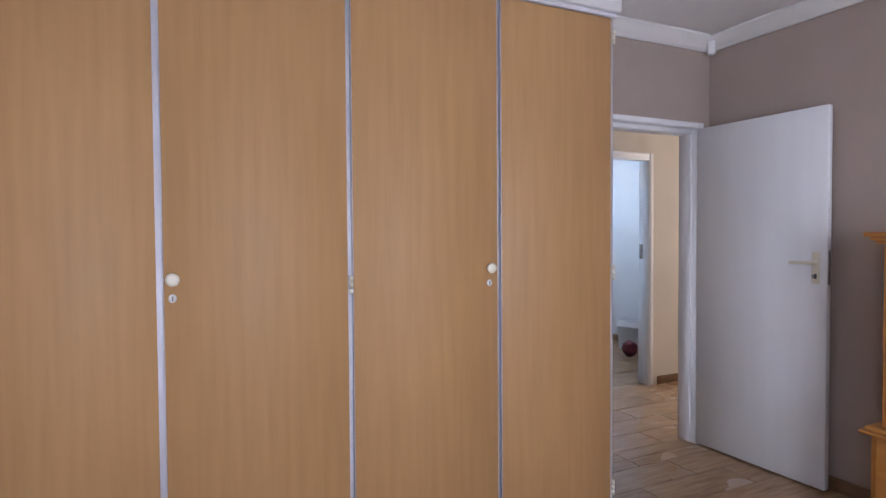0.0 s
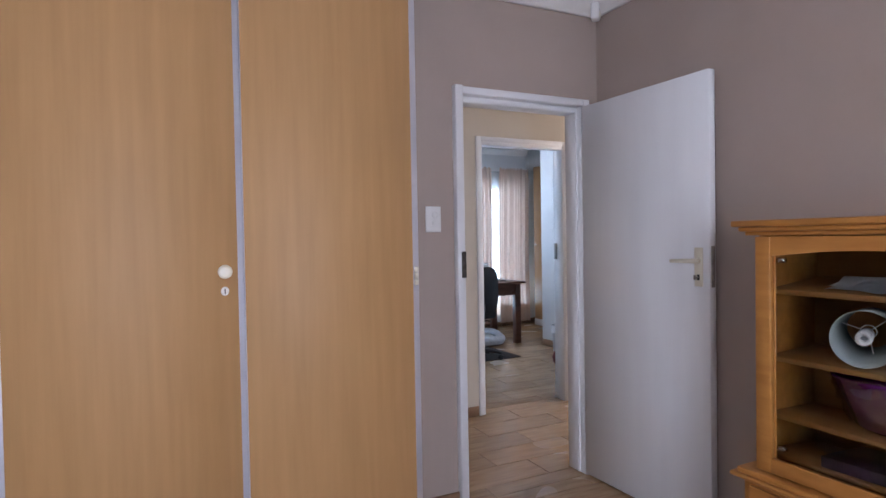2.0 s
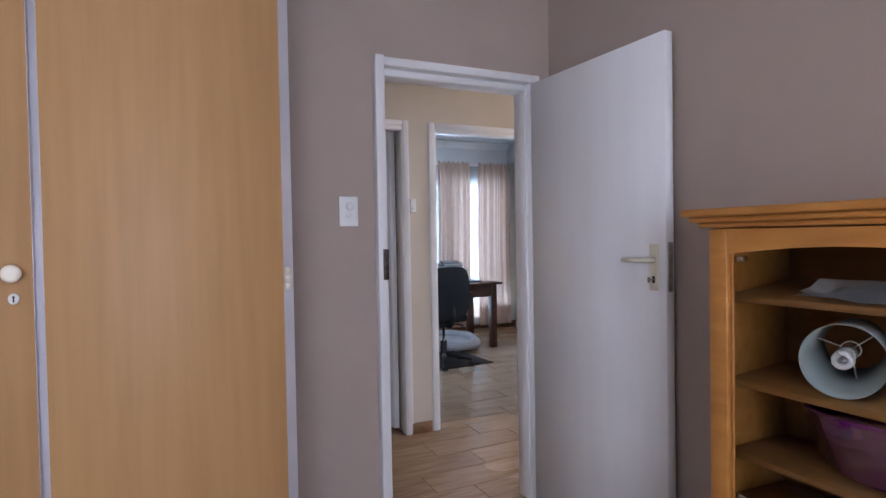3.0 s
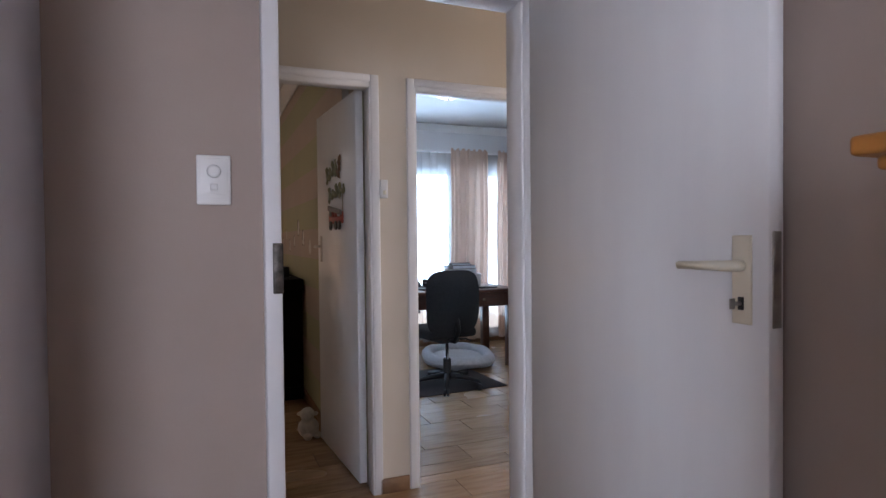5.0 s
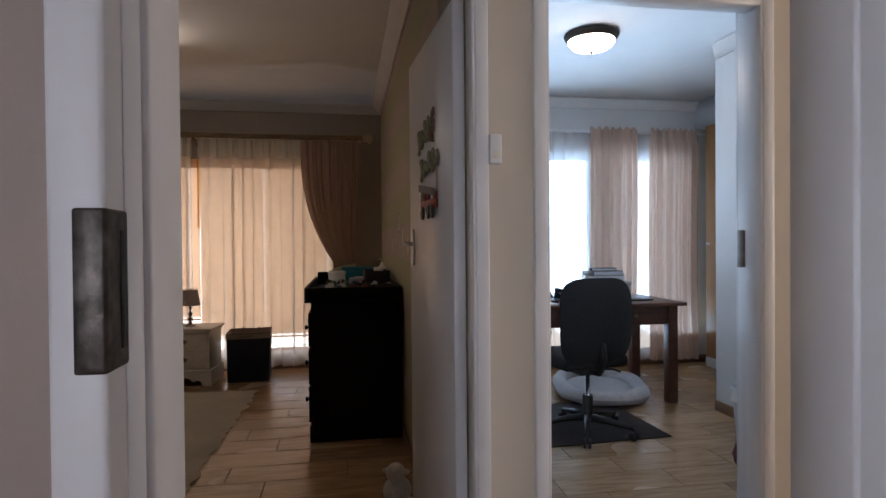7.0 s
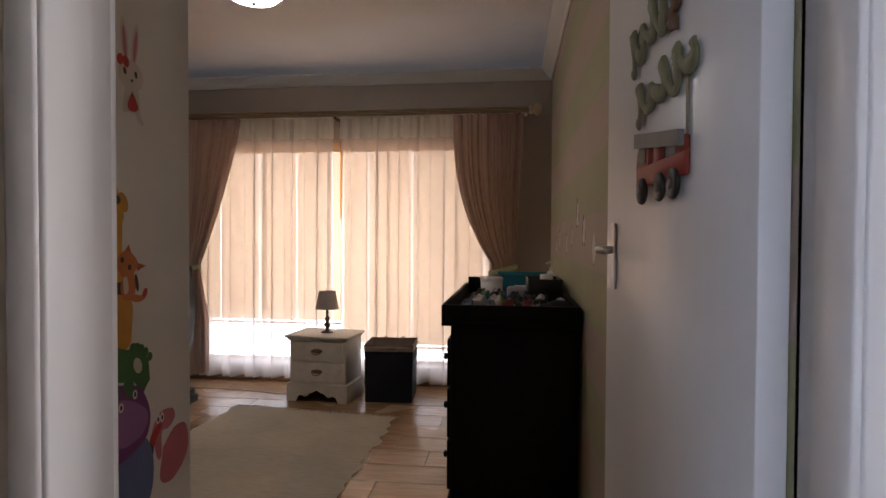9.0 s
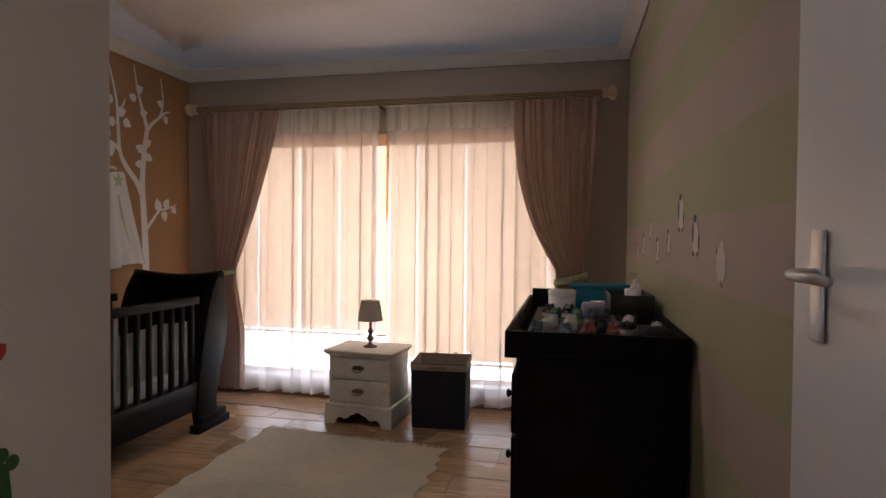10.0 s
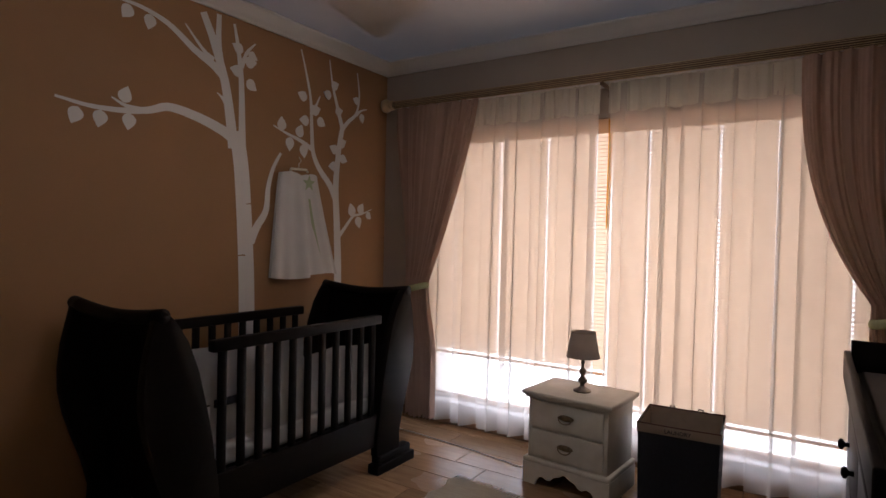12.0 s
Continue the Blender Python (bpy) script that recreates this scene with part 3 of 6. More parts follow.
box(bm, -0.405, 0.0, -0.78, 0.78, H1 + 0.03, H1 + 0.052, 0.006, 3)
part("cornice", bm, OAK, cb, "stepped oak cornice")


def glazed_door(y0, y1):
    st = 0.055
    dr = part("glazed_door", box(B(), -0.366, -0.346, y0, y0 + st, H0 + 0.006, H1 - 0.004, 0.003, 2), OAK, cb)
    part("stile", box(B(), -0.366, -0.346, y1 - st, y1, H0 + 0.006, H1 - 0.004, 0.003, 2), OAK, dr)
    part("bottom_rail", box(B(), -0.365, -0.347, y0 + st, y1 - st, H0 + 0.006, H0 + 0.058, 0.003, 2), OAK, dr)
    n, pts = 14, []
    for k in range(n + 1):
        u = k / n
        pts.append((y0 + st + u * (y1 - y0 - 2 * st), 1.255 + 0.022 * math.sin(math.pi * u)))
    pts += [(y1 - st, H1 - 0.004), (y0 + st, H1 - 0.004)]
    part("arched_rail", prism(B(), pts, "x", -0.365, -0.347), OAK, dr)
    part("bead", box(B(), -0.352, -0.346, y1 - st - 0.010, y1 - st, H0 + 0.058, 1.262, 0.002, 1), OAK, dr)
    part("pane", box(B(), -0.3505, -0.3475, y0 + st, y1 - st, H0 + 0.058, 1.275), CABGLASS, dr)
    part("hinge", box(B(), -0.345, -0.325, y1 - st - 0.035, y1 - st - 0.004, 1.232, 1.248, 0.002, 1), CHROME, dr, "chrome glass-door hinge")
    part("hinge", box(B(), -0.345, -0.325, y1 - st - 0.035, y1 - st - 0.004, 0.60, 0.616, 0.002, 1), CHROME, dr)


glazed_door(0.003, 0.714)
glazed_door(-0.714, -0.003)

# things in the cabinet (world places)
GREYGREEN = plain("pale_sage_fabric", (0.44, 0.50, 0.49), 0.9)
ls = thing("loose_lampshade", "pale sage drum lampshade lying on its side on a shelf", "lampshade", at=(3.115, 1.175, 0.914 + 0.087), rz=22)
m = pose(0, 0, 0, 0, -90, 0)
part("drum", lathe(B(), ((0.060, -0.09), (0.061, -0.09), (0.0865, 0.115), (0.0845, 0.115), (0.059, -0.089), (0.060, -0.09)), 40, m), GREYGREEN, ls)
bm = B()
for k in range(3):
    a = radians(20 + 120 * k)
    tube(bm, [(0.02, 0, 0), (0.02, 0.070 * math.cos(a), 0.070 * math.sin(a))], 0.0018, 6)
tube(bm, [(0.02, 0.02 * math.cos(t / 12 * 2 * math.pi), 0.02 * math.sin(t / 12 * 2 * math.pi)) for t in range(13)], 0.0018, 6)
part("wire_spider", bm, PLASTIC, ls)
bm = B()
tube(bm, [(-0.02, 0, 0), (-0.075, 0, 0)], 0.019, 16)
tube(bm, [(-0.075 - 0.03 * k / 40, 0.016 * math.cos(k * 0.5), 0.016 * math.sin(k * 0.5)) for k in range(41)], 0.007, 8)
part("spiral_bulb", bm, PLASTIC, ls, "white spiral energy-saving bulb")

PAPER = plain("white_paper", (0.84, 0.86, 0.90), 0.7)
fc = B()
for k in range(5):
    def fold(u, v, k=k):
        wave = math.sin(9 * u + 1.1 * k) * 0.010 + 0.004 * math.sin(23 * u + 2 * k)
        return (2.974 + 0.12 * v + 0.007 * math.sin(7 * u + k), 1.225 - 0.30 * u - 0.010 * k * (1 - v), 1.142 + 0.008 + 0.006 * k + wave * (1 - v) * (0.2 + 0.18 * k))
    sheet(fc, fold, 26, 6)
solid("folded_cloth", fc, PAPER, "folded white cloth lying on the upper shelf", "cloth")

FILM = bpy.data.materials.new("crinkled_clear_film")
FILM.use_nodes = True
fnt = FILM.node_tree
fnt.nodes.remove(fnt.nodes["Principled BSDF"])
f_clear, f_gloss, f_mix = fnt.nodes.new("ShaderNodeBsdfTransparent"), fnt.nodes.new("ShaderNodeBsdfGlossy"), fnt.nodes.new("ShaderNodeMixShader")
f_gloss.inputs["Roughness"].default_value, f_mix.inputs[0].default_value = 0.10, 0.32
fnt.links.new(f_clear.outputs[0], f_mix.inputs[1])
fnt.links.new(f_gloss.outputs[0], f_mix.inputs[2])
fnt.links.new(f_mix.outputs[0], fnt.nodes["Material Output"].inputs["Surface"])
PURPLE = mat("purple_plastic", (0.20, 0.02, 0.25), (0.15, 0.015, 0.19), rough=0.25, bump=0.02)
pb = thing("purple_gift_basin", "purple plastic basin wrapped in clear film on a shelf", "basin", at=(3.13, 1.09, 0.7185))
part("basin", lathe(B(), ((0, 0.0), (0.085, 0.0), (0.10, 0.01), (0.15, 0.145), (0.157, 0.15), (0.157, 0.158), (0.147, 0.152), (0.092, 0.012), (0, 0.01)), 36, Matrix.Diagonal((0.93, 1.15, 1, 1))), PURPLE, pb)
bm = B()
random.seed(4)
sheet(bm, lambda u, v: ((0.16 - 0.05 * (1 - v)) * math.cos(2 * math.pi * u) * 0.95 + random.uniform(-0.009, 0.009), (0.16 - 0.05 * (1 - v)) * math.sin(2 * math.pi * u) * 1.17 + random.uniform(-0.009, 0.009), 0.012 + 0.148 * v + random.uniform(-0.008, 0.008)), 34, 8)
part("film_wrap", bm, FILM, pb, "crumpled clear film wrap")

BINDER = plain("dark_plum_cover", (0.045, 0.025, 0.05), 0.35)
for i, (y, w, h, rz, mm) in enumerate(((1.14, 0.20, 0.035, 4, BINDER), (0.86, 0.22, 0.05, -3, BINDER))):
    bk = thing("binder", "dark plum binder lying flat in the cabinet", "binder", at=(3.11, y, 0.589), rz=rz, group="binders in the cabinet")
    bm = box(B(), -0.14, 0.14, -w / 2, w / 2, 0.0, 0.003, 0.001, 1)
    box(bm, -0.14, 0.14, -w / 2, w / 2, h - 0.003, h, 0.001, 1)
    box(bm, -0.14, -0.137, -w / 2, w / 2, 0.0, h, 0.001, 1)
    part("cover", bm, mm, bk)
    part("pages", box(B(), -0.13, 0.135, -w / 2 + 0.006, w / 2 - 0.006, 0.003, h - 0.003), PAPER, bk)

# switch, sensor
sw = thing("wall_dimmer", "white wall plate with round dimmer knob and small rocker", "switch", at=(2.268, 2.64, 1.424))
part("plate", box(B(), -0.040, 0.040, -0.011, 0.0, -0.062, 0.062, 0.004, 3), PLASTIC, sw)
part("inset", box(B(), -0.033, 0.033, -0.0135, -0.010, -0.036, 0.054, 0.002, 2), PLASTIC, sw)
part("knob", turned_knob(B(), (0, -0.013, 0.020), 0.0165, 0.016), PLASTIC, sw)
part("rocker", box(B(), -0.009, 0.009, -0.018, -0.013, -0.026, -0.010, 0.002, 2), PLASTIC, sw)

sn = thing("motion_sensor", "small white motion sensor in the ceiling corner", "sensor", at=(3.235, 2.585, 2.545), rz=45)
part("housing", box(B(), -0.032, 0.032, -0.026, 0.020, -0.045, 0.045, 0.010, 3), PLASTIC, sn)
part("lens", box(B(), -0.020, 0.020, -0.030, -0.024, -0.034, -0.002, 0.003, 2), IVORY, sn)
part("indicator", ball(B(), (0, -0.027, 0.020), 0.004, 0.002, 0.004, 8, 6), plain("red_indicator", (0.5, 0.03, 0.02)), sn)
bm = B()
tube(bm, [(0, 0.018, 0.02), (0, 0.045, 0.045), (0, 0.068, 0.06)], 0.009, 10)
part("bracket", bm, PLASTIC, sn)

th = thing("wall_intercom", "small white push-button box on the corridor wall", "switch", at=(3.062, 3.85, 1.52))
part("housing", box(B(), -0.019, 0.019, -0.024, 0.0, -0.045, 0.045, 0.004, 2), PLASTIC, th)
part("button", box(B(), -0.008, 0.008, -0.028, -0.023, -0.028, -0.008, 0.002, 2), IVORY, th)


def window_unit(name, x0, x1, y, z0, z1, label, material, bars=()):
    """A window frame with panes and a sill in a wall along x, at depth y."""
    w = thing(name, label, "window", kind="structure")
    f = 0.045
    for nm, b in (("frame_side", (x0, x0 + f, y, y + 0.05, z0, z1)), ("frame_side", (x1 - f, x1, y, y + 0.05, z0, z1)),
                  ("frame_head", (x0 + f, x1 - f, y, y + 0.05, z1 - f, z1)), ("frame_sill", (x0 + f, x1 - f, y, y + 0.05, z0, z0 + f))):
        part(nm, box(B(), *b, 0.004, 1), material, w)
    xs = [x0 + f, *bars, x1 - f]
    for b in bars:
        part("glazing_bar", box(B(), b - 0.02, b + 0.02, y + 0.002, y + 0.048, z0 + f, z1 - f, 0.003, 1), material, w)
    for a, b in zip(xs, xs[1:]):
        p = part("pane", box(B(), a, b, y + 0.022, y + 0.026, z0 + f, z1 - f), GLASS, w)
        p.visible_shadow = False
    return w


window_unit("window_1", 0.20, 1.50, -2.53, 0.30, 2.20, "white framed bedroom window", WHITE, (0.85,))
# added window, out of view, around the west fill lamp
w3 = window_unit("window_3", -2.2, -1.2, 0.0, 0.80, 2.10, "small white framed window added for side light", WHITE)
w3.matrix_basis = pose(-1.85, 0, 0, 0, 0, 90)
window_unit("window_2", -0.15, 2.62, 8.115, 0.14, 2.07, "wide varnished pine framed nursery window", ORANGEFR)
solid("window_sill", box(B(), -0.15, 2.62, 8.004, 8.114, 0.141, 0.158, 0.004, 2), WHITE, "white painted sill board under the nursery blinds", "window sill", kind="structure")
window_unit("window_4", 3.45, 5.02, 7.55, 0.10, 2.08, "white framed office window", WHITE)
window_unit("window_5", 5.10, 6.02, 7.55, 0.10, 2.08, "white framed office window", WHITE)


# ---- nursery ----
def blind(x0, x1, y, z0, z1, cords, label):
    bl = thing("wooden_blind", label, "blind", group="nursery window blinds")
    part("head_rail", box(B(), x0, x1, y - 0.03, y + 0.035, z1, z1 + 0.083, 0.003, 1), SLAT, bl)
    pitch, depth = 0.0235, 0.028
    bm, tilt, hole = B(), radians(86), 0.011
    c, s = math.cos(tilt) * depth / 2, math.sin(tilt) * depth / 2
    for (v0, v1), seg in (((-1, -0.5), False), ((-0.5, 0.4), True), ((0.4, 1), False)):
        xs = [x0 + 0.003]
        for q in cords if seg else ():
            xs += [q - hole / 2, q + hole / 2]
        xs.append(x1 - 0.003)
        bend = lambda v: 0.0016 * (1 - v * v)
        for a, b in zip(xs[::2], xs[1::2]):
            bm.faces.new([bm.verts.new((x, v * c - bend(v), v * s)) for x, v in ((a, v0), (b, v0), (b, v1), (a, v1))])
    bmesh.ops.remove_doubles(bm, verts=list(bm.verts), dist=1e-5)
    me = mesh_of("slat", bm, SLAT)
    z = z1 - 0.015
    while z > z0 + 0.02:
        ob = new("slat", me)
        ob.parent = bl
        ob.location = (0, y, z)
        ob.rotation_euler = (random.gauss(0, 0.03), 0, 0)
        z -= pitch
    part("bottom_rail", box(B(), x0, x1, y - 0.012, y + 0.012, z0 - 0.008, z0 + 0.008, 0.003, 1), SLAT, bl)
    for q in cords:
        bm = B()
        tube(bm, [(q, y - 0.014, z0), (q, y - 0.014, z1)], 0.0009, 5)
        part("cord", bm, LINEN, bl)
    return bl


blind(-0.13, 1.194, 8.075, 0.50, 1.985, (0.08, 0.44, 0.78, 1.10), "closed amber wooden slat blind lit from behind")
blind(1.1965, 2.60, 8.075, 0.31, 1.985, (1.42, 1.80, 2.08, 2.42), "closed amber wooden slat blind hanging lower, lit from behind")

# made-up strip: its amber colour stands in for sunlight glowing between the blinds
AMBER_GAP = cloth("amber_gap_glow", (0.72, 0.36, 0.05), through_light=0.7)
st = sheet(B(), lambda u, v: (1.180 + 0.030 * u - 0.006 * v * u, 8.035 + 0.004 * math.sin(6 * v), 2.06 - 0.66 * v), 2, 10)
solid("amber_strip", st, AMBER_GAP, "narrow amber strip standing in for the glowing gap between blinds", "cloth strip")

ROD_Y, ROD_Z = 7.83, 2.262
GOLD = mat("cream_gilt_wood", (0.62, 0.50, 0.30), (0.48, 0.36, 0.20), rough=0.45, scale=20, bump=0.1)
RODW = mat("striped_cane_wood", (0.15, 0.085, 0.045), (0.09, 0.05, 0.028), rough=0.45, scale=10, stretch=(0.2, 6, 6))
rd = thing("curtain_rod", "reeded brown curtain pole with cream gilt finials", "curtain rod")
bm = B()
prof = [(0.023 + 0.0035 * math.cos(14 * 2 * math.pi * k / 84), 2 * math.pi * k / 84) for k in range(84)]
ring = lambda x: [bm.verts.new((x, ROD_Y + r * math.cos(a), ROD_Z + r * math.sin(a))) for r, a in prof]
ra, rb = ring(-0.32), ring(2.78)
for k in range(84):
    bm.faces.new((ra[k], ra[(k + 1) % 84], rb[(k + 1) % 84], rb[k])).material_index = 1 if k % 6 in (5, 0) else 0
part("pole", bm, [RODW, GOLD], rd, "reeded brown pole")
for x, s in ((-0.32, -1), (2.78, 1)):
    m = Matrix.Translation((x, ROD_Y, ROD_Z)) @ pose(0, 0, 0, 0, 90 * s, 0)
    part("finial", lathe(B(), ((0.026, -0.01), (0.036, 0.0), (0.036, 0.012), (0.024, 0.018), (0.030, 0.03), (0.046, 0.045), (0.050, 0.06), (0.044, 0.078), (0.028, 0.086), (0, 0.09)), 28, m), GOLD, rd, "round cream gilt finial")
for x in (-0.22, 1.20, 2.70):
    bm = box(B(), x - 0.012, x + 0.012, ROD_Y - 0.01, 8.019, ROD_Z - 0.045, ROD_Z - 0.026, 0.003, 1)
    box(bm, x - 0.018, x + 0.018, 8.006, 8.019, ROD_Z - 0.08, ROD_Z + 0.03, 0.003, 1)
    part("bracket", bm, RODW, rd)

# unseen board added behind the pole to stop light rising to the ceiling
ct = thing("sheer_top_light_block", "slim white board added over the sheer curtains to block light", "curtain track")
part("track", box(B(), -0.30, 2.76, 7.885, 8.0195, 2.247, 2.262, 0.002, 1), WHITE, ct)


def folds(u, n, ph=0.0):
    return math.sin(2 * math.pi * n * u + ph) + 0.45 * math.sin(2 * math.pi * n * 1.73 * u + 1.3 + ph) + 0.25 * math.sin(2 * math.pi * n * 2.9 * u + ph)


def sheer(name, x0, x1, y, z0, z1, n, label, ph, group, material, fullness=1.0):
    bm = B()

    def at(u, v):
        ph2 = 2 * math.pi * n * u + ph + 1.1 * math.sin(2 * math.pi * 1.7 * u + ph) + 0.6 * math.sin(2 * math.pi * 4.3 * u)
        deep = fullness * (2.1 + 0.8 * math.sin(2 * math.pi * 2.3 * u + 2 * ph)) * (0.55 + 0.45 * min(6 * v, 1))
        x = x0 + (x1 - x0) * (u + deep * math.sin(ph2 + 0.35 * v) / (2 * math.pi * n))
        d = (0.020 + 0.016 * v) * (0.5 if v < 0.06 else 1.0)
        return (x, y + d * math.sin(ph2 * 0.5 + 0.4 + 0.3 * v) + 0.4 * d * math.cos(ph2), z1 - (z1 - z0) * v + 0.008 * math.sin(ph2) * v)
    sheet(bm, at, 300, 24)
    return solid(name, bm, material, label, "curtain", group)


sheer("sheer_curtain", -0.05, 1.160, 7.915, 0.055, 2.235, 13, "white sheer net curtain glowing with daylight", 0.4, "nursery sheers", SHEER, 0.75)
sheer("sheer_curtain", 1.222, 2.56, 7.915, 0.045, 2.235, 14, "white sheer net curtain glowing with daylight", 2.1, "nursery sheers", SHEER, 0.75)


for a, b, ph in ((-0.05, 1.165, 0.5), (1.215, 2.56, 1.7)):
    bm = sheet(B(), lambda u, v: (a + (b - a) * u, 7.905 + 0.010 * math.sin(2 * math.pi * 16 * u + ph) + 0.004 * math.sin(2 * math.pi * 41 * u), 2.245 - (0.175 + 0.005 * math.sin(2 * math.pi * 7 * u + ph)) * v + 0.006 * math.sin(2 * math.pi * 16 * u + ph)), 150, 6)
    solid("heading_tape", bm, TAPE, "gathered pale heading band of the sheer curtain", "curtain heading", "nursery sheers")


TIE = cloth("pale_green_tie", (0.50, 0.53, 0.33), through_light=0.2)


def tied_drape(label, edge_l, edge_r, z_tie, z0, z1, y, n, ph):
    """A gathered drape between two edge functions of v, pulled in by a tie-back."""
    th = thing("tied_curtain", label, "curtain", group="nursery drapes")
    bm = B()
    vt = (z1 - z_tie) / (z1 - z0)

    def at(u, v):
        a, b = edge_l(v), edge_r(v)
        pinch = math.exp(-((v - vt) / 0.10) ** 2)
        amp = 0.030 * (1 - 0.45 * pinch) * (0.55 + 0.45 * min(v * 4, 1))
        w = folds(u, n, ph)
        bulge = 0.03 * math.sin(math.pi * u) * (0.4 + 0.6 * pinch)
        return (a + (b - a) * u, y - bulge + amp * w, z1 - (z1 - z0) * v + 0.012 * math.sin(2 * math.pi * n * u + ph) * v * (1 - pinch))
    sheet(bm, at, 200, 60)
    part("cloth", bm, DRAPE, th)
    xm, half = (edge_l(vt) + edge_r(vt)) / 2, (edge_r(vt) - edge_l(vt)) / 2
    tb = B()
    pts = [(xm + (half * 0.92 + 0.004) * math.cos(a), y - 0.025 + 0.058 * math.sin(a), z_tie + 0.02 * math.cos(a)) for a in [2 * math.pi * k / 28 for k in range(29)]]
    tube(tb, pts, 0.017, 10, cap=False)
    for q in tb.verts:
        q.co.z = z_tie + (q.co.z - z_tie) * 1.3
    part("tie_back", tb, TIE, th, "pale green tie-back")
    return th


def ease(a, b, t):
    t = min(max(t, 0), 1)
    return a + (b - a) * t * t * (3 - 2 * t)


tied_drape("dusty pink drape gathered by a pale green tie-back", lambda v: ease(-0.265, -0.15, v / 0.57) if v < 0.57 else ease(-0.15, -0.13, (v - 0.57) / 0.43),
           lambda v: 0.40 - 0.36 * (v / 0.57) ** 1.25 if v < 0.57 else ease(0.04, 0.11, (v - 0.57) / 0.25), 0.97, 0.10, 2.225, 7.80, 8, 0.0)
tied_drape("dusty pink drape swagged to a pale green tie-back", lambda v: 2.175 + 0.30 * (v / 0.55) ** 2.6 if v < 0.55 else ease(2.475, 2.45, (v - 0.55) / 0.3),
           lambda v: ease(2.735, 2.68, v / 0.57), 1.0, 0.10, 2.225, 7.80, 7.5, 1.4)


# sleigh cot
def cot():
    c = thing("sleigh_cot", "espresso wooden sleigh cot with slatted sides and white bedding", "cot", at=(-0.07, 6.52, 0))
    prof = ((0.50, 0.10), (0.495, 0.20), (0.51, 0.34), (0.535, 0.50), (0.565, 0.64), (0.60, 0.78), (0.645, 0.90), (0.70, 0.985), (0.735, 1.02),
            (0.755, 1.03), (0.768, 1.02), (0.775, 0.995), (0.79, 0.93), (0.81, 0.84), (0.822, 0.74), (0.82, 0.64), (0.80, 0.54), (0.765, 0.43), (0.725, 0.32), (0.695, 0.20), (0.70, 0.10))
    for s in (-1, 1):
        for x in (-0.335, 0.285):
            pts = [(s * a, z) for a, z in prof]
            bm = prism(B(), pts if s > 0 else pts[::-1], "x", x, x + 0.05)
            bmesh.ops.bevel(bm, geom=[e for e in bm.edges if abs(e.verts[0].co.x - e.verts[1].co.x) < 1e-6], offset=0.006, segments=2, affect="EDGES", profile=0.5)
            lg = part("sleigh_post", bm, ESPRESSO, c)
            y0, y1 = sorted((s * 0.49, s * 0.83))
            bm = box(B(), x - 0.012, x + 0.062, y0, y1, 0.0, 0.055, 0.006, 2)
            box(bm, x - 0.006, x + 0.056, y0 + 0.02, y1 - 0.03, 0.055, 0.105, 0.012, 3)
            part("foot", bm, ESPRESSO, lg)
        bm, mid = B(), ((0.60, 0.16), (0.605, 0.34), (0.64, 0.50), (0.685, 0.66), (0.715, 0.80), (0.74, 0.92), (0.745, 0.975), (0.75, 0.985))
        sheet(bm, lambda u, v: (-0.29 + 0.58 * u, s * mid[round(v * 7)][0], mid[round(v * 7)][1]), 8, 7)
        off = bmesh.ops.solidify(bm, geom=list(bm.faces), thickness=0.028)
        part("end_panel", bm, ESPRESSO, c)
        bm = B()
        tube(bm, [(-0.335 + 0.067 * k, s * 0.752, 1.008 - 0.026 * math.sin(math.pi * k / 10)) for k in range(11)], 0.028, 14)
        part("roll", bm, ESPRESSO, c, "rounded rolled top")
    for x in (-0.318, 0.292):
        bm = box(B(), x - 0.012, x + 0.032, -0.53, 0.53, 0.835, 0.885, 0.008, 3)
        rl = part("side_rail", bm, ESPRESSO, c)
        part("bottom_rail", box(B(), x - 0.008, x + 0.028, -0.53, 0.53, 0.155, 0.335, 0.006, 2), ESPRESSO, rl)
        for k in range(11):
            y = -0.475 + 0.095 * k
            part("slat", box(B(), x, x + 0.020, y - 0.019, y + 0.019, 0.33, 0.84, 0.004, 1), ESPRESSO, rl)
    part("base_board", box(B(), -0.29, 0.29, -0.52, 0.52, 0.30, 0.33), ESPRESSO, c)
    return c


cot()
mt = thing("cot_mattress", "white cot mattress with fitted sheet", "mattress", at=(-0.07, 6.52, 0.33))
part("mattress", box(B(), -0.27, 0.27, -0.51, 0.51, 0.0, 0.10, 0.025, 3), BEDDING, mt)
bp = B()
sheet(bp, lambda u, v: (0.19 + 0.010 * math.sin(23 * u) * v, 6.02 + 1.0 * u, 0.434 + 0.30 * v + 0.01 * math.sin(11 * u)), 60, 8)
bmesh.ops.solidify(bp, geom=list(bp.faces), thickness=0.02)
solid("cot_bumper", bp, BEDDING, "white padded cot bumper behind the slats", "bumper")
bb = B()
sheet(bb, lambda u, v: (-0.33 + 0.008 * math.sin(19 * u) * v, 6.02 + 1.0 * u, 0.434 + 0.30 * v), 60, 8)
bmesh.ops.solidify(bb, geom=list(bb.faces), thickness=0.02)
solid("cot_bumper", bb, BEDDING, "white padded cot bumper behind the slats", "bumper")
nb = B()
box(nb, 0.213, 0.219, 6.02, 6.16, 0.60, 0.635, 0.002, 1)
solid("bumper_ribbon", nb, NAVY, "dark ribbon tied along the cot bumper", "ribbon")


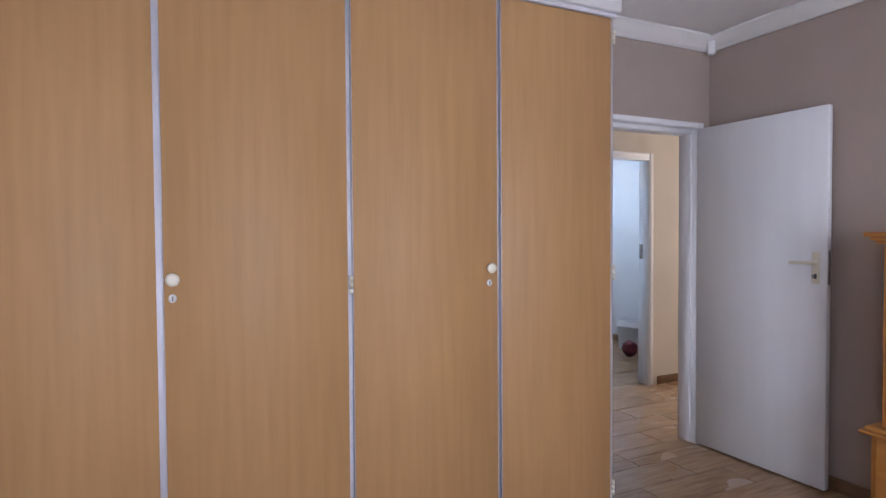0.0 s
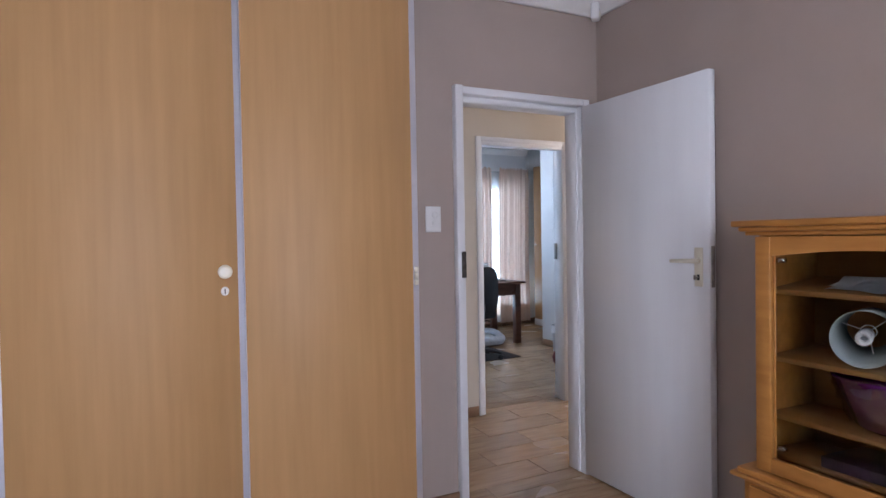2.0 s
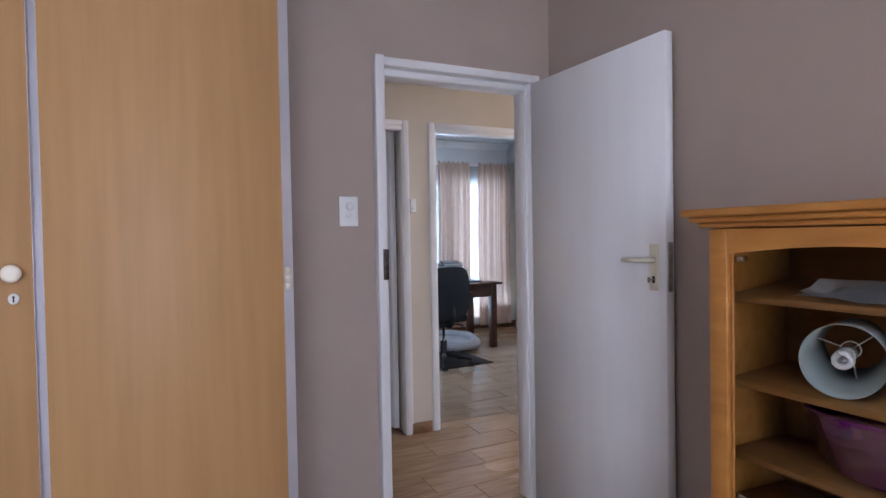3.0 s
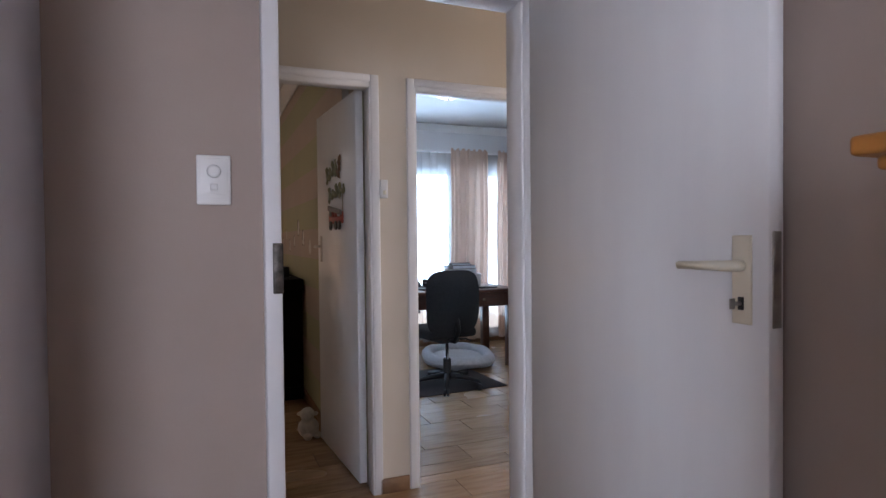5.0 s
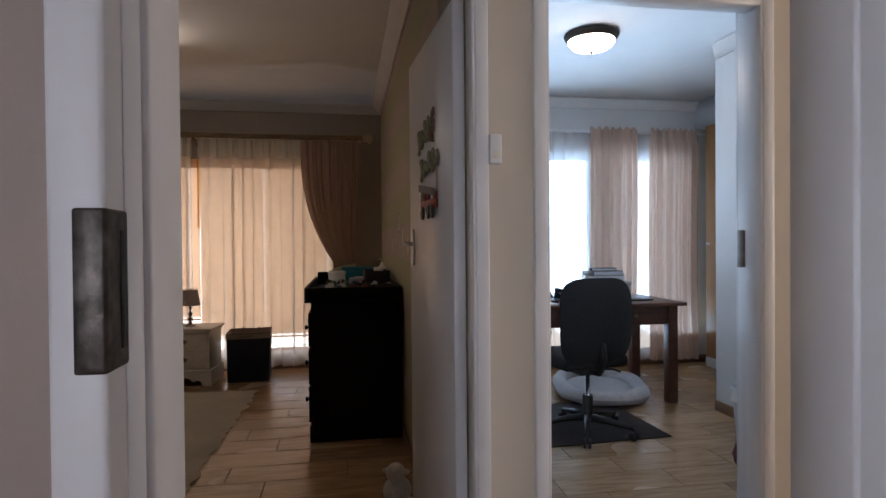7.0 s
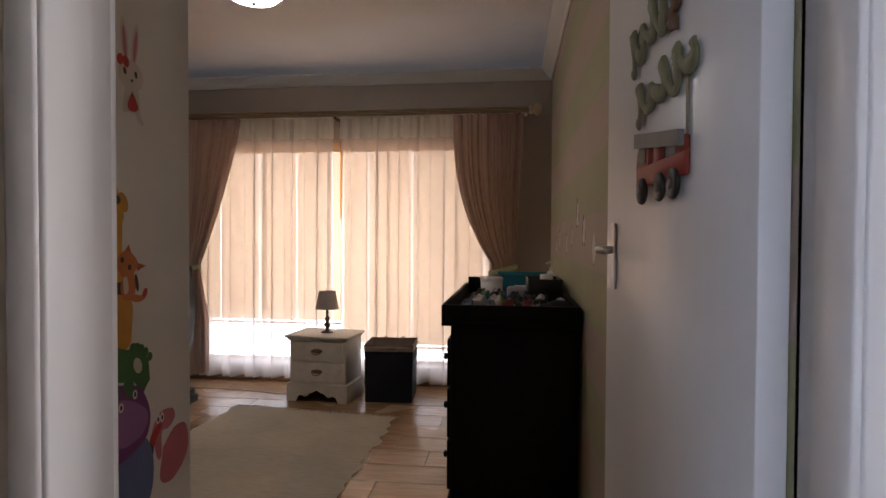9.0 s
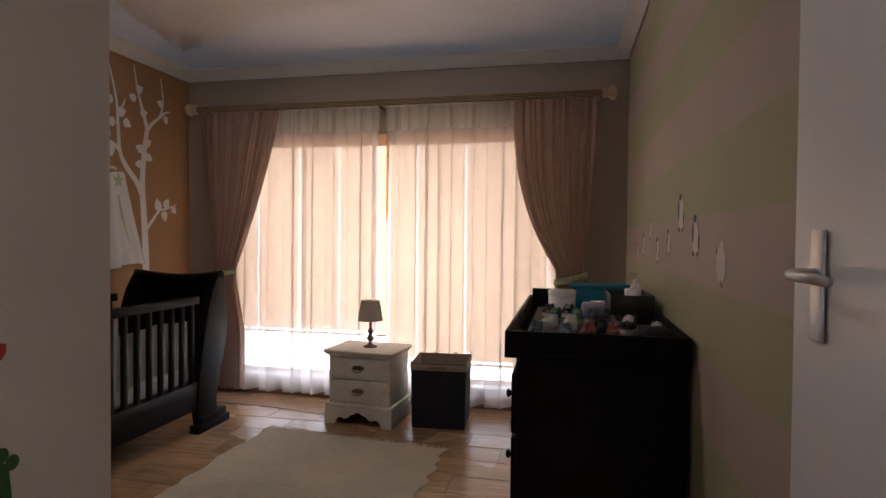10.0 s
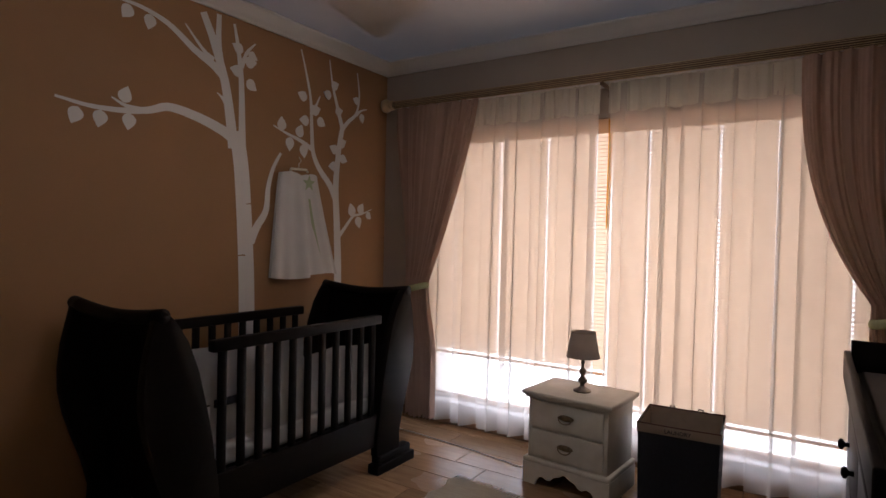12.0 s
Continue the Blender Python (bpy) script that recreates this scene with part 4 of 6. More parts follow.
# night table
def bail_pull(parent, x, y, z):
    pl = part("pull", lathe(B(), ((0, 0), (0.014, 0), (0.012, 0.004), (0, 0.006)), 16, Matrix.Translation((x, y, z + 0.006)) @ Matrix.Rotation(radians(90), 4, "X") @ Matrix.Diagonal((3.2, 1.2, 1, 1))), BRASS, parent, "aged brass bail pull")
    bm = B()
    tube(bm, [(x + 0.036 * math.cos(a), y - 0.012 - 0.006 * math.sin(-a), z + 0.004 + 0.024 * math.sin(a)) for a in [math.pi * (1 + k / 12) for k in range(13)]], 0.0035, 8)
    for s in (-1, 1):
        ball(bm, (x + s * 0.036, y - 0.008, z + 0.006), 0.007, 0.007, 0.008, 10, 8)
    part("bail", bm, BRASS, pl)


ns = thing("night_table", "distressed white two-drawer night table with brass pulls", "night table", at=(1.205, 7.60, 0), rz=-5)
part("body", box(B(), -0.225, 0.225, -0.165, 0.175, 0.13, 0.475, 0.004, 2), DISTRESS, ns)
bm = box(B(), -0.255, 0.255, -0.20, 0.19, 0.482, 0.505, 0.008, 3)
box(bm, -0.24, 0.24, -0.183, 0.182, 0.466, 0.484, 0.006, 3)
part("top", bm, DISTRESS, ns)
for z0, z1 in ((0.155, 0.300), (0.312, 0.458)):
    dr = part("drawer", box(B(), -0.205, 0.205, -0.178, -0.160, z0, z1, 0.006, 3), DISTRESS, ns)
    bail_pull(dr, 0.0, -0.178, (z0 + z1) / 2)
part("base_moulding", box(B(), -0.245, 0.245, -0.187, 0.185, 0.115, 0.142, 0.009, 3), DISTRESS, ns)
arch = [(-0.245, 0.0), (-0.17, 0.0), (-0.165, 0.02), (-0.15, 0.045), (-0.125, 0.052), (-0.10, 0.040), (-0.08, 0.044), (-0.06, 0.066), (-0.03, 0.075), (-0.012, 0.088), (0, 0.092)]
arch = arch + [(-x, z) for x, z in arch[-2::-1]] + [(0.245, 0.116), (-0.245, 0.116)]
part("apron", prism(B(), arch, "y", -0.184, -0.166), DISTRESS, ns, "scrolled cut-out apron")
for x0, x1 in ((-0.245, -0.228), (0.228, 0.245)):
    part("side_apron", box(B(), x0, x1, -0.166, 0.18, 0.0, 0.116, 0.002, 1), DISTRESS, ns)
part("back_apron", box(B(), -0.228, 0.228, 0.165, 0.18, 0.0, 0.116), DISTRESS, ns)

lp = thing("table_lamp", "small table lamp with turned metal base and taupe shade", "lamp", at=(1.215, 7.59, 0.505))
PEWTER = mat("antique_pewter", (0.30, 0.26, 0.22), (0.18, 0.15, 0.13), rough=0.3, metal=1.0, scale=40, bump=0.03)
part("base", lathe(B(), ((0, 0), (0.048, 0), (0.048, 0.008), (0.030, 0.016), (0.014, 0.026), (0.012, 0.04), (0.024, 0.052), (0.026, 0.064), (0.012, 0.078), (0.010, 0.09), (0.019, 0.102), (0.020, 0.112), (0.009, 0.126), (0.008, 0.15), (0.013, 0.158), (0.008, 0.166), (0.007, 0.25), (0, 0.25)), 28), PEWTER, lp)
part("shade", lathe(B(), ((0.088, 0.188), (0.064, 0.322), (0.062, 0.322), (0.086, 0.188), (0.088, 0.188)), 40), SHADE, lp, "tapered taupe fabric shade")
for r, z in ((0.088, 0.188), (0.064, 0.322)):
    bm = B()
    tube(bm, [(r * math.cos(2 * math.pi * k / 40), r * math.sin(2 * math.pi * k / 40), z) for k in range(41)], 0.0025, 6, cap=False)
    part("shade_trim", bm, LINEN, lp)

# laundry basket
lb = thing("laundry_basket", "navy canvas laundry basket with a folded beige liner", "laundry basket", at=(1.715, 7.66, 0), rz=4)


def tapered(bm, x, y, z0, z1, k, wob=0.0, t=0.006):
    pts = []
    for z, f in ((z0, k), (z1, 1.0)):
        pts.append([(sx * x * f, sy * y * f, z) for sx, sy in ((-1, -1), (1, -1), (1, 1), (-1, 1))])
    for i in range(4):
        a0, a1, b0, b1 = (Vector(p) for p in (pts[0][i], pts[0][(i + 1) % 4], pts[1][i], pts[1][(i + 1) % 4]))
        nrm = (a1 - a0).cross(Vector((0, 0, 1))).normalized()
        sheet(bm, lambda u, v: (a0.lerp(a1, u)).lerp(b0.lerp(b1, u), v) + nrm * wob * math.sin(math.pi * u) * math.sin(math.pi * v) + Vector((0, 0, -wob * 0.6 * math.sin(math.pi * u) * v)), 12, 6)
    bmesh.ops.remove_doubles(bm, verts=list(bm.verts), dist=1e-5)
    return bm


bm = tapered(B(), 0.185, 0.175, 0.0, 0.425, 0.96, 0.006)
bm.faces.new([bm.verts.new(p) for p in ((-0.177, -0.168, 0.002), (0.177, -0.168, 0.002), (0.177, 0.168, 0.002), (-0.177, 0.168, 0.002))])
part("body", bm, NAVY, lb)
LINER = plain("greyed_linen_liner", (0.36, 0.29, 0.23), 0.9)
part("liner_fold", tapered(B(), 0.190, 0.180, 0.388, 0.432, 0.995, 0.004), LINER, lb, "beige linen liner folded over the rim")
part("liner_inside", tapered(B(), 0.178, 0.168, 0.03, 0.43, 0.96, 0.0), LINER, lb)
part("liner_hem", tapered(B(), 0.188, 0.178, 0.428, 0.437, 1.0, 0.003), MAHOG, lb, "brown bound rim")
for s in (-1, 1):
    bm = B()
    tube(bm, [(0.07 * s - 0.012, 0.181, 0.425), (0.07 * s - 0.010, 0.182, 0.442), (0.07 * s + 0.010, 0.182, 0.442), (0.07 * s + 0.012, 0.181, 0.425)], 0.004, 8)
    part("clip", bm, BLACKPL, lb)
tx = bpy.data.curves.new("laundry_word", "FONT")
tx.body, tx.size, tx.extrude, tx.align_x, tx.align_y = "LAUNDRY", 0.026, 0.0006, "CENTER", "CENTER"
dg = new("lettering", tx)
bpy.context.view_layer.update()
tme = bpy.data.meshes.new_from_object(dg.evaluated_get(bpy.context.evaluated_depsgraph_get()))
bpy.data.objects.remove(dg)
tme.materials.append(NAVY)
lt = new("lettering", tme)
lt.parent = lb
lt.matrix_basis = pose(0, -0.1872, 0.409, 90, 0, 0)
tagged(lt, "dark printed word on the liner")

# rug
rg = thing("woven_rug", "cream handwoven cotton rug with a fringed end", "rug", at=(0, 0, 0))
bm = B()
random.seed(9)
wl, wr2 = [random.uniform(-0.018, 0.018) for _ in range(40)], [random.uniform(-0.02, 0.02) for _ in range(40)]


def rug_at(u, v):
    k = min(int(v * 38), 37)
    f = v * 38 - k
    el = 0.60 + 0.03 * v + wl[k] * (1 - f) + wl[k + 1] * f
    er = 1.86 - 0.05 * (1 - v) + wr2[k] * (1 - f) + wr2[k + 1] * f
    return (el + (er - el) * u, 4.95 + (2.30 - 0.13 * u) * v + 0.01 * math.sin(9 * u), 0.0075 + 0.0022 * math.sin(23 * u + 7 * v) * math.sin(31 * v))


sheet(bm, rug_at, 40, 76)
bmesh.ops.solidify(bm, geom=list(bm.faces), thickness=0.006)
part("weave", bm, RUG, rg)
bm = B()
for k in range(110):
    x, y, z = rug_at(k / 109, 1.0)
    dx = random.uniform(-0.015, 0.015)
    tube(bm, [(x, y - 0.004, 0.006), (x + dx * 0.5, y + 0.02, 0.004), (x + dx, y + 0.035 + random.uniform(0, 0.015), 0.003)], 0.0022, 4)
fr = part("fringe", bm, RUG, rg)
tagged(fr, kind="stuff")

# chest of drawers with changing tray
ch = thing("changing_chest", "black-brown chest of drawers with a changing tray top", "chest of drawers", at=(2.385, 5.775, 0))
CX, CY, CZ = 0.562, 1.16, 0.872
part("body", box(B(), 0.0, CX, 0.0, CY, 0.07, CZ, 0.004, 2), ESPRESSO, ch)
bm = box(B(), -0.012, CX, -0.012, CY + 0.012, 0.0, 0.10, 0.006, 2)
part("plinth", bm, ESPRESSO, ch)
for i, (z0, z1) in enumerate(((0.12, 0.34), (0.355, 0.575), (0.59, 0.80))):
    for y0, y1 in ((0.02, CY / 2 - 0.006), (CY / 2 + 0.006, CY - 0.02)):
        dr = part("drawer_front", box(B(), -0.018, 0.002, y0, y1, z0, z1, 0.004, 2), ESPRESSO, ch)
        for yk in ((y0 * 0.75 + y1 * 0.25), (y0 * 0.25 + y1 * 0.75)):
            m = Matrix.Translation((-0.018, yk, (z0 + z1) / 2)) @ pose(0, 0, 0, 0, -90, 0)
            part("knob", lathe(B(), ((0, 0), (0.008, 0), (0.007, 0.012), (0.016, 0.018), (0.017, 0.024), (0.010, 0.03), (0, 0.031)), 18, m), ESPRESSO, dr)
tr = part("tray_floor", box(B(), -0.035, CX, -0.06, CY + 0.04, CZ, CZ + 0.022, 0.003, 1), ESPRESSO, ch)
part("tray_wall", box(B(), -0.035, -0.015, -0.06, CY + 0.04, CZ + 0.02, CZ + 0.092, 0.004, 2), ESPRESSO, tr)
part("tray_wall", box(B(), CX - 0.02, CX, -0.06, CY + 0.04, CZ + 0.02, CZ + 0.09, 0.004, 2), ESPRESSO, tr)
part("tray_wall", box(B(), -0.015, CX - 0.02, -0.06, -0.04, CZ + 0.02, CZ + 0.092, 0.004, 2), ESPRESSO, tr)
part("tray_wall", box(B(), -0.015, CX - 0.02, CY + 0.02, CY + 0.04, CZ + 0.02, CZ + 0.13, 0.004, 2), ESPRESSO, tr)
TOPZ = CZ + 0.022
PADM = plain("dark_changing_mat", (0.085, 0.065, 0.055), 0.7)
pd = solid("changing_mat", box(B(), 2.40, 2.920, 5.83, 6.93, TOPZ + 0.001, TOPZ + 0.012, 0.005, 2), PADM, "dark brown padded changing mat in the tray", "changing mat")
MATZ = TOPZ + 0.0125


def shoe(x, y, rz, upper, sole, size, label, accent=None):
    """A child's shoe: sole, closed upper with an ankle opening, and laces."""
    s = thing("childs_shoe", label, "shoe", at=(x, y, MATZ), rz=rz, group="shoes on the changing mat")
    L, W = size, size * 0.40
    outline = lambda t: 0.5 * W * (0.80 + 0.20 * math.sin(math.pi * min(max((t - 0.25) / 0.75, 0), 1) * 0.9)) * min(1.0, 3.6 * math.sqrt(max(t, 0)), 2.4 * math.sqrt(max(1 - t, 0)))
    pts = [(-L / 2 + L * k / 14, outline(k / 14)) for k in range(15)]
    bm = prism(B(), pts + [(a, -b) for a, b in pts[-2:0:-1]], "z", 0, 0.016)
    part("sole", bm, sole, s)
    bm = B()

    def top(t):
        return 0.016 + L * (0.20 + 0.12 * math.exp(-((t - 0.22) / 0.26) ** 2) - 0.06 * t)

    sheet(bm, lambda u, v: (-L / 2 + L * (0.02 + 0.95 * u), outline(0.02 + 0.95 * u) * 0.97 * math.cos(math.pi * v),
                            0.014 + (top(u) - 0.014) * math.sin(math.pi * v) ** 0.6 * (1 - 0.25 * math.exp(-((v - 0.5) / 0.16) ** 4) / (1 + math.exp((u - 0.40) * 26)))), 18, 16)
    part("upper", bm, upper, s)
    bm = B()
    rows = 6 if size > 0.16 else 4
    for k in range(rows):
        u = 0.44 + 0.34 * k / rows
        h = top(u) + 0.002
        w = outline(u) * 0.55
        tube(bm, [(-L / 2 + L * u, -w, h - 0.009), (-L / 2 + L * u + 0.004, 0, h + 0.002), (-L / 2 + L * u, w, h - 0.009)], 0.0045 if size > 0.16 else 0.0028, 6)
    part("laces", bm, accent or sole, s)
    return s


C = {"lime": plain("lime_mesh", (0.30, 0.50, 0.06), 0.8), "teal": plain("teal_blue_mesh", (0.03, 0.12, 0.22), 0.8), "white": plain("white_leather", (0.66, 0.64, 0.62), 0.5),
     "slate": plain("slate_blue_canvas", (0.10, 0.13, 0.20), 0.85), "red": plain("brick_red_canvas", (0.22, 0.045, 0.035), 0.85), "black": BLACKFAB, "rubber": plain("pale_rubber", (0.62, 0.60, 0.56), 0.6),
     "brown": plain("dark_brown_suede", (0.06, 0.04, 0.035), 0.85)}
for x, y, rz, u, so, size, lab, ac in (
        (2.50, 6.42, 262, "teal", "lime", 0.15, "lime and teal child's running shoe", "lime"), (2.60, 6.42, 268, "teal", "lime", 0.15, "lime and teal child's running shoe", "lime"),
        (2.48, 6.20, 250, "white", "rubber", 0.14, "white leather child's shoe", "white"), (2.44, 5.99, 265, "slate", "rubber", 0.14, "slate blue canvas child's shoe", "slate"),
        (2.555, 5.97, 275, "slate", "rubber", 0.14, "slate blue canvas child's shoe", "slate"), (2.635, 6.01, 262, "red", "rubber", 0.135, "brick red canvas child's shoe", "red"),
        (2.725, 6.00, 268, "red", "rubber", 0.135, "brick red canvas child's shoe", "red"), (2.67, 6.22, 255, "brown", "rubber", 0.14, "dark brown suede child's shoe", "brown"),
        (2.70, 6.12, 270, "black", "black", 0.15, "plain black child's shoe with dark laces", "black"), (2.80, 6.20, 258, "black", "white", 0.175, "black sneaker with thick white laces", "white"),
        (2.57, 6.21, 262, "white", "rubber", 0.14, "white leather child's shoe", "white"), (2.76, 6.24, 275, "brown", "rubber", 0.14, "dark brown suede child's shoe", "brown"),
        (2.66, 6.43, 258, "slate", "rubber", 0.14, "slate blue canvas child's shoe", "slate"), (2.74, 6.44, 270, "black", "black", 0.15, "plain black child's shoe with dark laces", "black"),
        (2.47, 6.60, 265, "brown", "rubber", 0.14, "dark brown suede child's shoe", "brown"), (2.56, 6.60, 262, "black", "white", 0.14, "black sneaker with thick white laces", "white"),
        (2.885, 6.04, 262, "black", "white", 0.175, "black sneaker with thick white laces", "white")):
    shoe(x, y, rz, C[u], C[so], size, lab, C[ac])

# tubs, box, caddy, bottles
jar = thing("white_tub", "white round plastic tub with a lid", "tub", at=(2.53, 6.74, MATZ))
part("body", lathe(B(), ((0, 0), (0.062, 0), (0.067, 0.006), (0.067, 0.085), (0, 0.085)), 32), PLASTIC, jar)
part("lid", lathe(B(), ((0.069, 0.085), (0.070, 0.105), (0.060, 0.112), (0, 0.113), (0, 0.085), (0.069, 0.085)), 32), PLASTIC, jar)
TURQ = plain("turquoise_plastic", (0.02, 0.24, 0.34), 0.35)
bx = thing("turquoise_tray", "turquoise plastic storage tray standing on end", "storage box", at=(2.735, 6.84, MATZ), rz=0)
part("shell", box(B(), -0.16, 0.16, -0.03, 0.04, 0.0, 0.135, 0.012, 3), TURQ, bx)
part("rim", box(B(), -0.17, 0.17, -0.038, -0.028, 0.118, 0.14, 0.003, 2), TURQ, bx)
wp = thing("wipes_pack", "pale wipes pack with a white flap", "wipes pack", at=(2.70, 6.62, MATZ), rz=6)
part("pack", box(B(), -0.075, 0.075, -0.04, 0.04, 0.0, 0.065, 0.016, 3), plain("pale_lilac_film", (0.50, 0.46, 0.50), 0.35), wp)
part("flap", box(B(), -0.035, 0.035, -0.022, 0.022, 0.064, 0.072, 0.003, 2), PLASTIC, wp)
cd = thing("black_caddy", "open black nappy caddy standing by the wall", "caddy", at=(2.835, 6.52, MATZ), rz=2)
for nm, b in (("floor", (-0.10, 0.085, -0.14, 0.14, 0.0, 0.006)), ("side", (-0.10, -0.094, -0.14, 0.14, 0.006, 0.125)), ("side", (0.079, 0.085, -0.14, 0.14, 0.006, 0.125)),
              ("end", (-0.094, 0.079, -0.14, -0.134, 0.006, 0.125)), ("end", (-0.094, 0.079, 0.134, 0.14, 0.006, 0.125))):
    part(nm, box(B(), *b, 0.002, 1), BLACKPL, cd)
bt = thing("pump_bottle", "white pump bottle of lotion", "bottle", at=(2.885, 6.74, MATZ))
part("body", lathe(B(), ((0, 0), (0.030, 0), (0.032, 0.005), (0.032, 0.12), (0.024, 0.145), (0.012, 0.155), (0, 0.155)), 24), PLASTIC, bt)
bm = lathe(B(), ((0.013, 0.155), (0.013, 0.17), (0.005, 0.172), (0.005, 0.195), (0.012, 0.197), (0.012, 0.207), (0, 0.208)), 16)
tube(bm, [(0, 0, 0.202), (-0.02, -0.02, 0.203), (-0.032, -0.032, 0.196)], 0.004, 8)
part("pump", bm, IVORY, bt)
cj = thing("cream_jar", "small white cream jar on the caddy contents", "jar", at=(2.84, 6.44, MATZ + 0.006))
part("body", lathe(B(), ((0, 0), (0.033, 0), (0.035, 0.004), (0.035, 0.118), (0, 0.118)), 24), IVORY, cj)
part("lid", lathe(B(), ((0.036, 0.118), (0.036, 0.14), (0.033, 0.144), (0, 0.145), (0, 0.118), (0.036, 0.118)), 24), PLASTIC, cj)
bg = B()
ball(bg, (2.865, 5.88, MATZ + 0.034), 0.056, 0.065, 0.036, 18, 12)
ball(bg, (2.81, 5.87, MATZ + 0.026), 0.045, 0.05, 0.028, 14, 10)
solid("rolled_black_pouch", bg, BLACKFAB, "soft black pouch lying at the mat end", "pouch")
for x, y, rz in ((2.72, 5.86, 12), (2.60, 5.85, -8)):
    bm = B()
    sheet(bm, lambda u, v: (-0.05 + 0.10 * u, -0.02 + 0.04 * v, 0.002 + 0.010 * math.sin(math.pi * v) + 0.004 * math.sin(9 * u)), 8, 5)
    solid("folded_tissue", bm, GARMENT, "crumpled white tissue on the mat edge", "tissue", at=(x, y, MATZ), rz=rz)


# tree decal on the feature wall
def spline(pts, n=10):
    p = [Vector((0, *q)) for q in pts]
    p = [2 * p[0] - p[1], *p, 2 * p[-1] - p[-2]]
    out = []
    for i in range(1, len(p) - 2):
        for k in range(n):
            t = k / n
            out.append(0.5 * (2 * p[i] + (p[i + 1] - p[i - 1]) * t + (2 * p[i - 1] - 5 * p[i] + 4 * p[i + 1] - p[i + 2]) * t * t + (3 * p[i] - p[i - 1] - 3 * p[i + 1] + p[i + 2]) * t ** 3))
    return out + [p[-2]]


DX = [-0.5285]


def limb(parent, pts, w0, w1, name="branch"):
    """A tapering flat strip along a curve of (y, z) places on the wall."""
    bm, path = B(), spline(pts)
    DX[0] += 0.00012
    rows = []
    for i, p in enumerate(path):
        d = (path[min(i + 1, len(path) - 1)] - path[max(i - 1, 0)]).normalized()
        nrm = Vector((0, -d.z, d.y))
        w = w0 + (w1 - w0) * i / (len(path) - 1)
        rows.append([bm.verts.new((DX[0], p.y + s * nrm.y * w / 2, p.z + s * nrm.z * w / 2)) for s in (-1, 1)])
    for a, b in zip(rows, rows[1:]):
        bm.faces.new((a[0], a[1], b[1], b[0]))
    return part(name, bm, DECAL, parent)


def leaf(parent, y, z, size, ang):
    DX[0] += 0.00003
    bm, pts = B(), []
    for k in range(12):
        t = k / 11
        pts.append((size * t, 0.42 * size * math.sin(math.pi * t ** 0.7)))
    pts += [(a, -b * 0.9) for a, b in pts[-2:0:-1]]
    c, s = math.cos(radians(ang)), math.sin(radians(ang))
    bm.faces.new([bm.verts.new((DX[0], y + a * c - b * s, z + a * s + b * c)) for a, b in pts])
    part("leaf", bm, DECAL, parent)


t1 = thing("tree_decal", "tall white vinyl tree decal on the tan wall", "wall decal", group="tree decals")
limb(t1, ((6.770, 0.0), (6.762, 0.60), (6.755, 1.0), (6.735, 1.35), (6.705, 1.70), (6.665, 1.90)), 0.118, 0.098, "trunk")
limb(t1, ((6.650, 1.80), (6.625, 1.97), (6.585, 2.17), (6.515, 2.36), (6.448, 2.50)), 0.070, 0.042)
limb(t1, ((6.710, 1.72), (6.705, 1.95), (6.695, 2.20), (6.670, 2.38), (6.644, 2.50)), 0.055, 0.016)
limb(t1, ((6.575, 2.19), (6.545, 2.35), (6.545, 2.52)), 0.045, 0.030)
limb(t1, ((6.590, 2.18), (6.510, 2.235), (6.40, 2.285), (6.257, 2.372), (6.12, 2.41), (6.00, 2.415)), 0.055, 0.012)
limb(t1, ((6.515, 2.26), (6.45, 2.30), (6.344, 2.405)), 0.035, 0.008)
limb(t1, ((6.640, 1.86), (6.56, 1.895), (6.42, 1.935), (6.263, 1.955), (6.16, 1.92), (6.035, 1.893), (5.88, 1.885), (5.735, 1.90)), 0.066, 0.012)
limb(t1, ((6.12, 1.912), (6.04, 1.918), (5.975, 1.945)), 0.028, 0.008)
limb(t1, ((6.60, 2.04), (6.57, 2.07), (6.54, 2.09)), 0.030, 0.006)
limb(t1, ((6.775, 1.27), (6.82, 1.36), (6.885, 1.46), (6.90, 1.60), (6.935, 1.72), (6.993, 1.82)), 0.060, 0.018)
limb(t1, ((6.695, 2.27), (6.73, 2.36), (6.79, 2.43)), 0.030, 0.010)
for y, z, s, a in ((6.03, 1.93, 0.085, 75), (6.06, 1.885, 0.085, -95), (5.93, 1.875, 0.085, -100), (5.83, 1.87, 0.085, -110), (6.06, 2.40, 0.08, -120), (6.16, 2.39, 0.08, -100),
                   (6.705, 2.36, 0.08, 160), (6.72, 2.30, 0.085, 15), (6.70, 2.24, 0.085, 175), (6.73, 2.20, 0.085, -30), (6.74, 2.36, 0.07, -20), (5.40, 2.36, 0.09, 190)):
    leaf(t1, y, z, s, a)
for y, z in ((6.775, 1.49), (6.72, 1.19)):
    limb(t1, ((y - 0.035, z), (y, z + 0.004), (y + 0.02, z)), 0.004, 0.010, "bark_mark").data.materials[0] = TAN

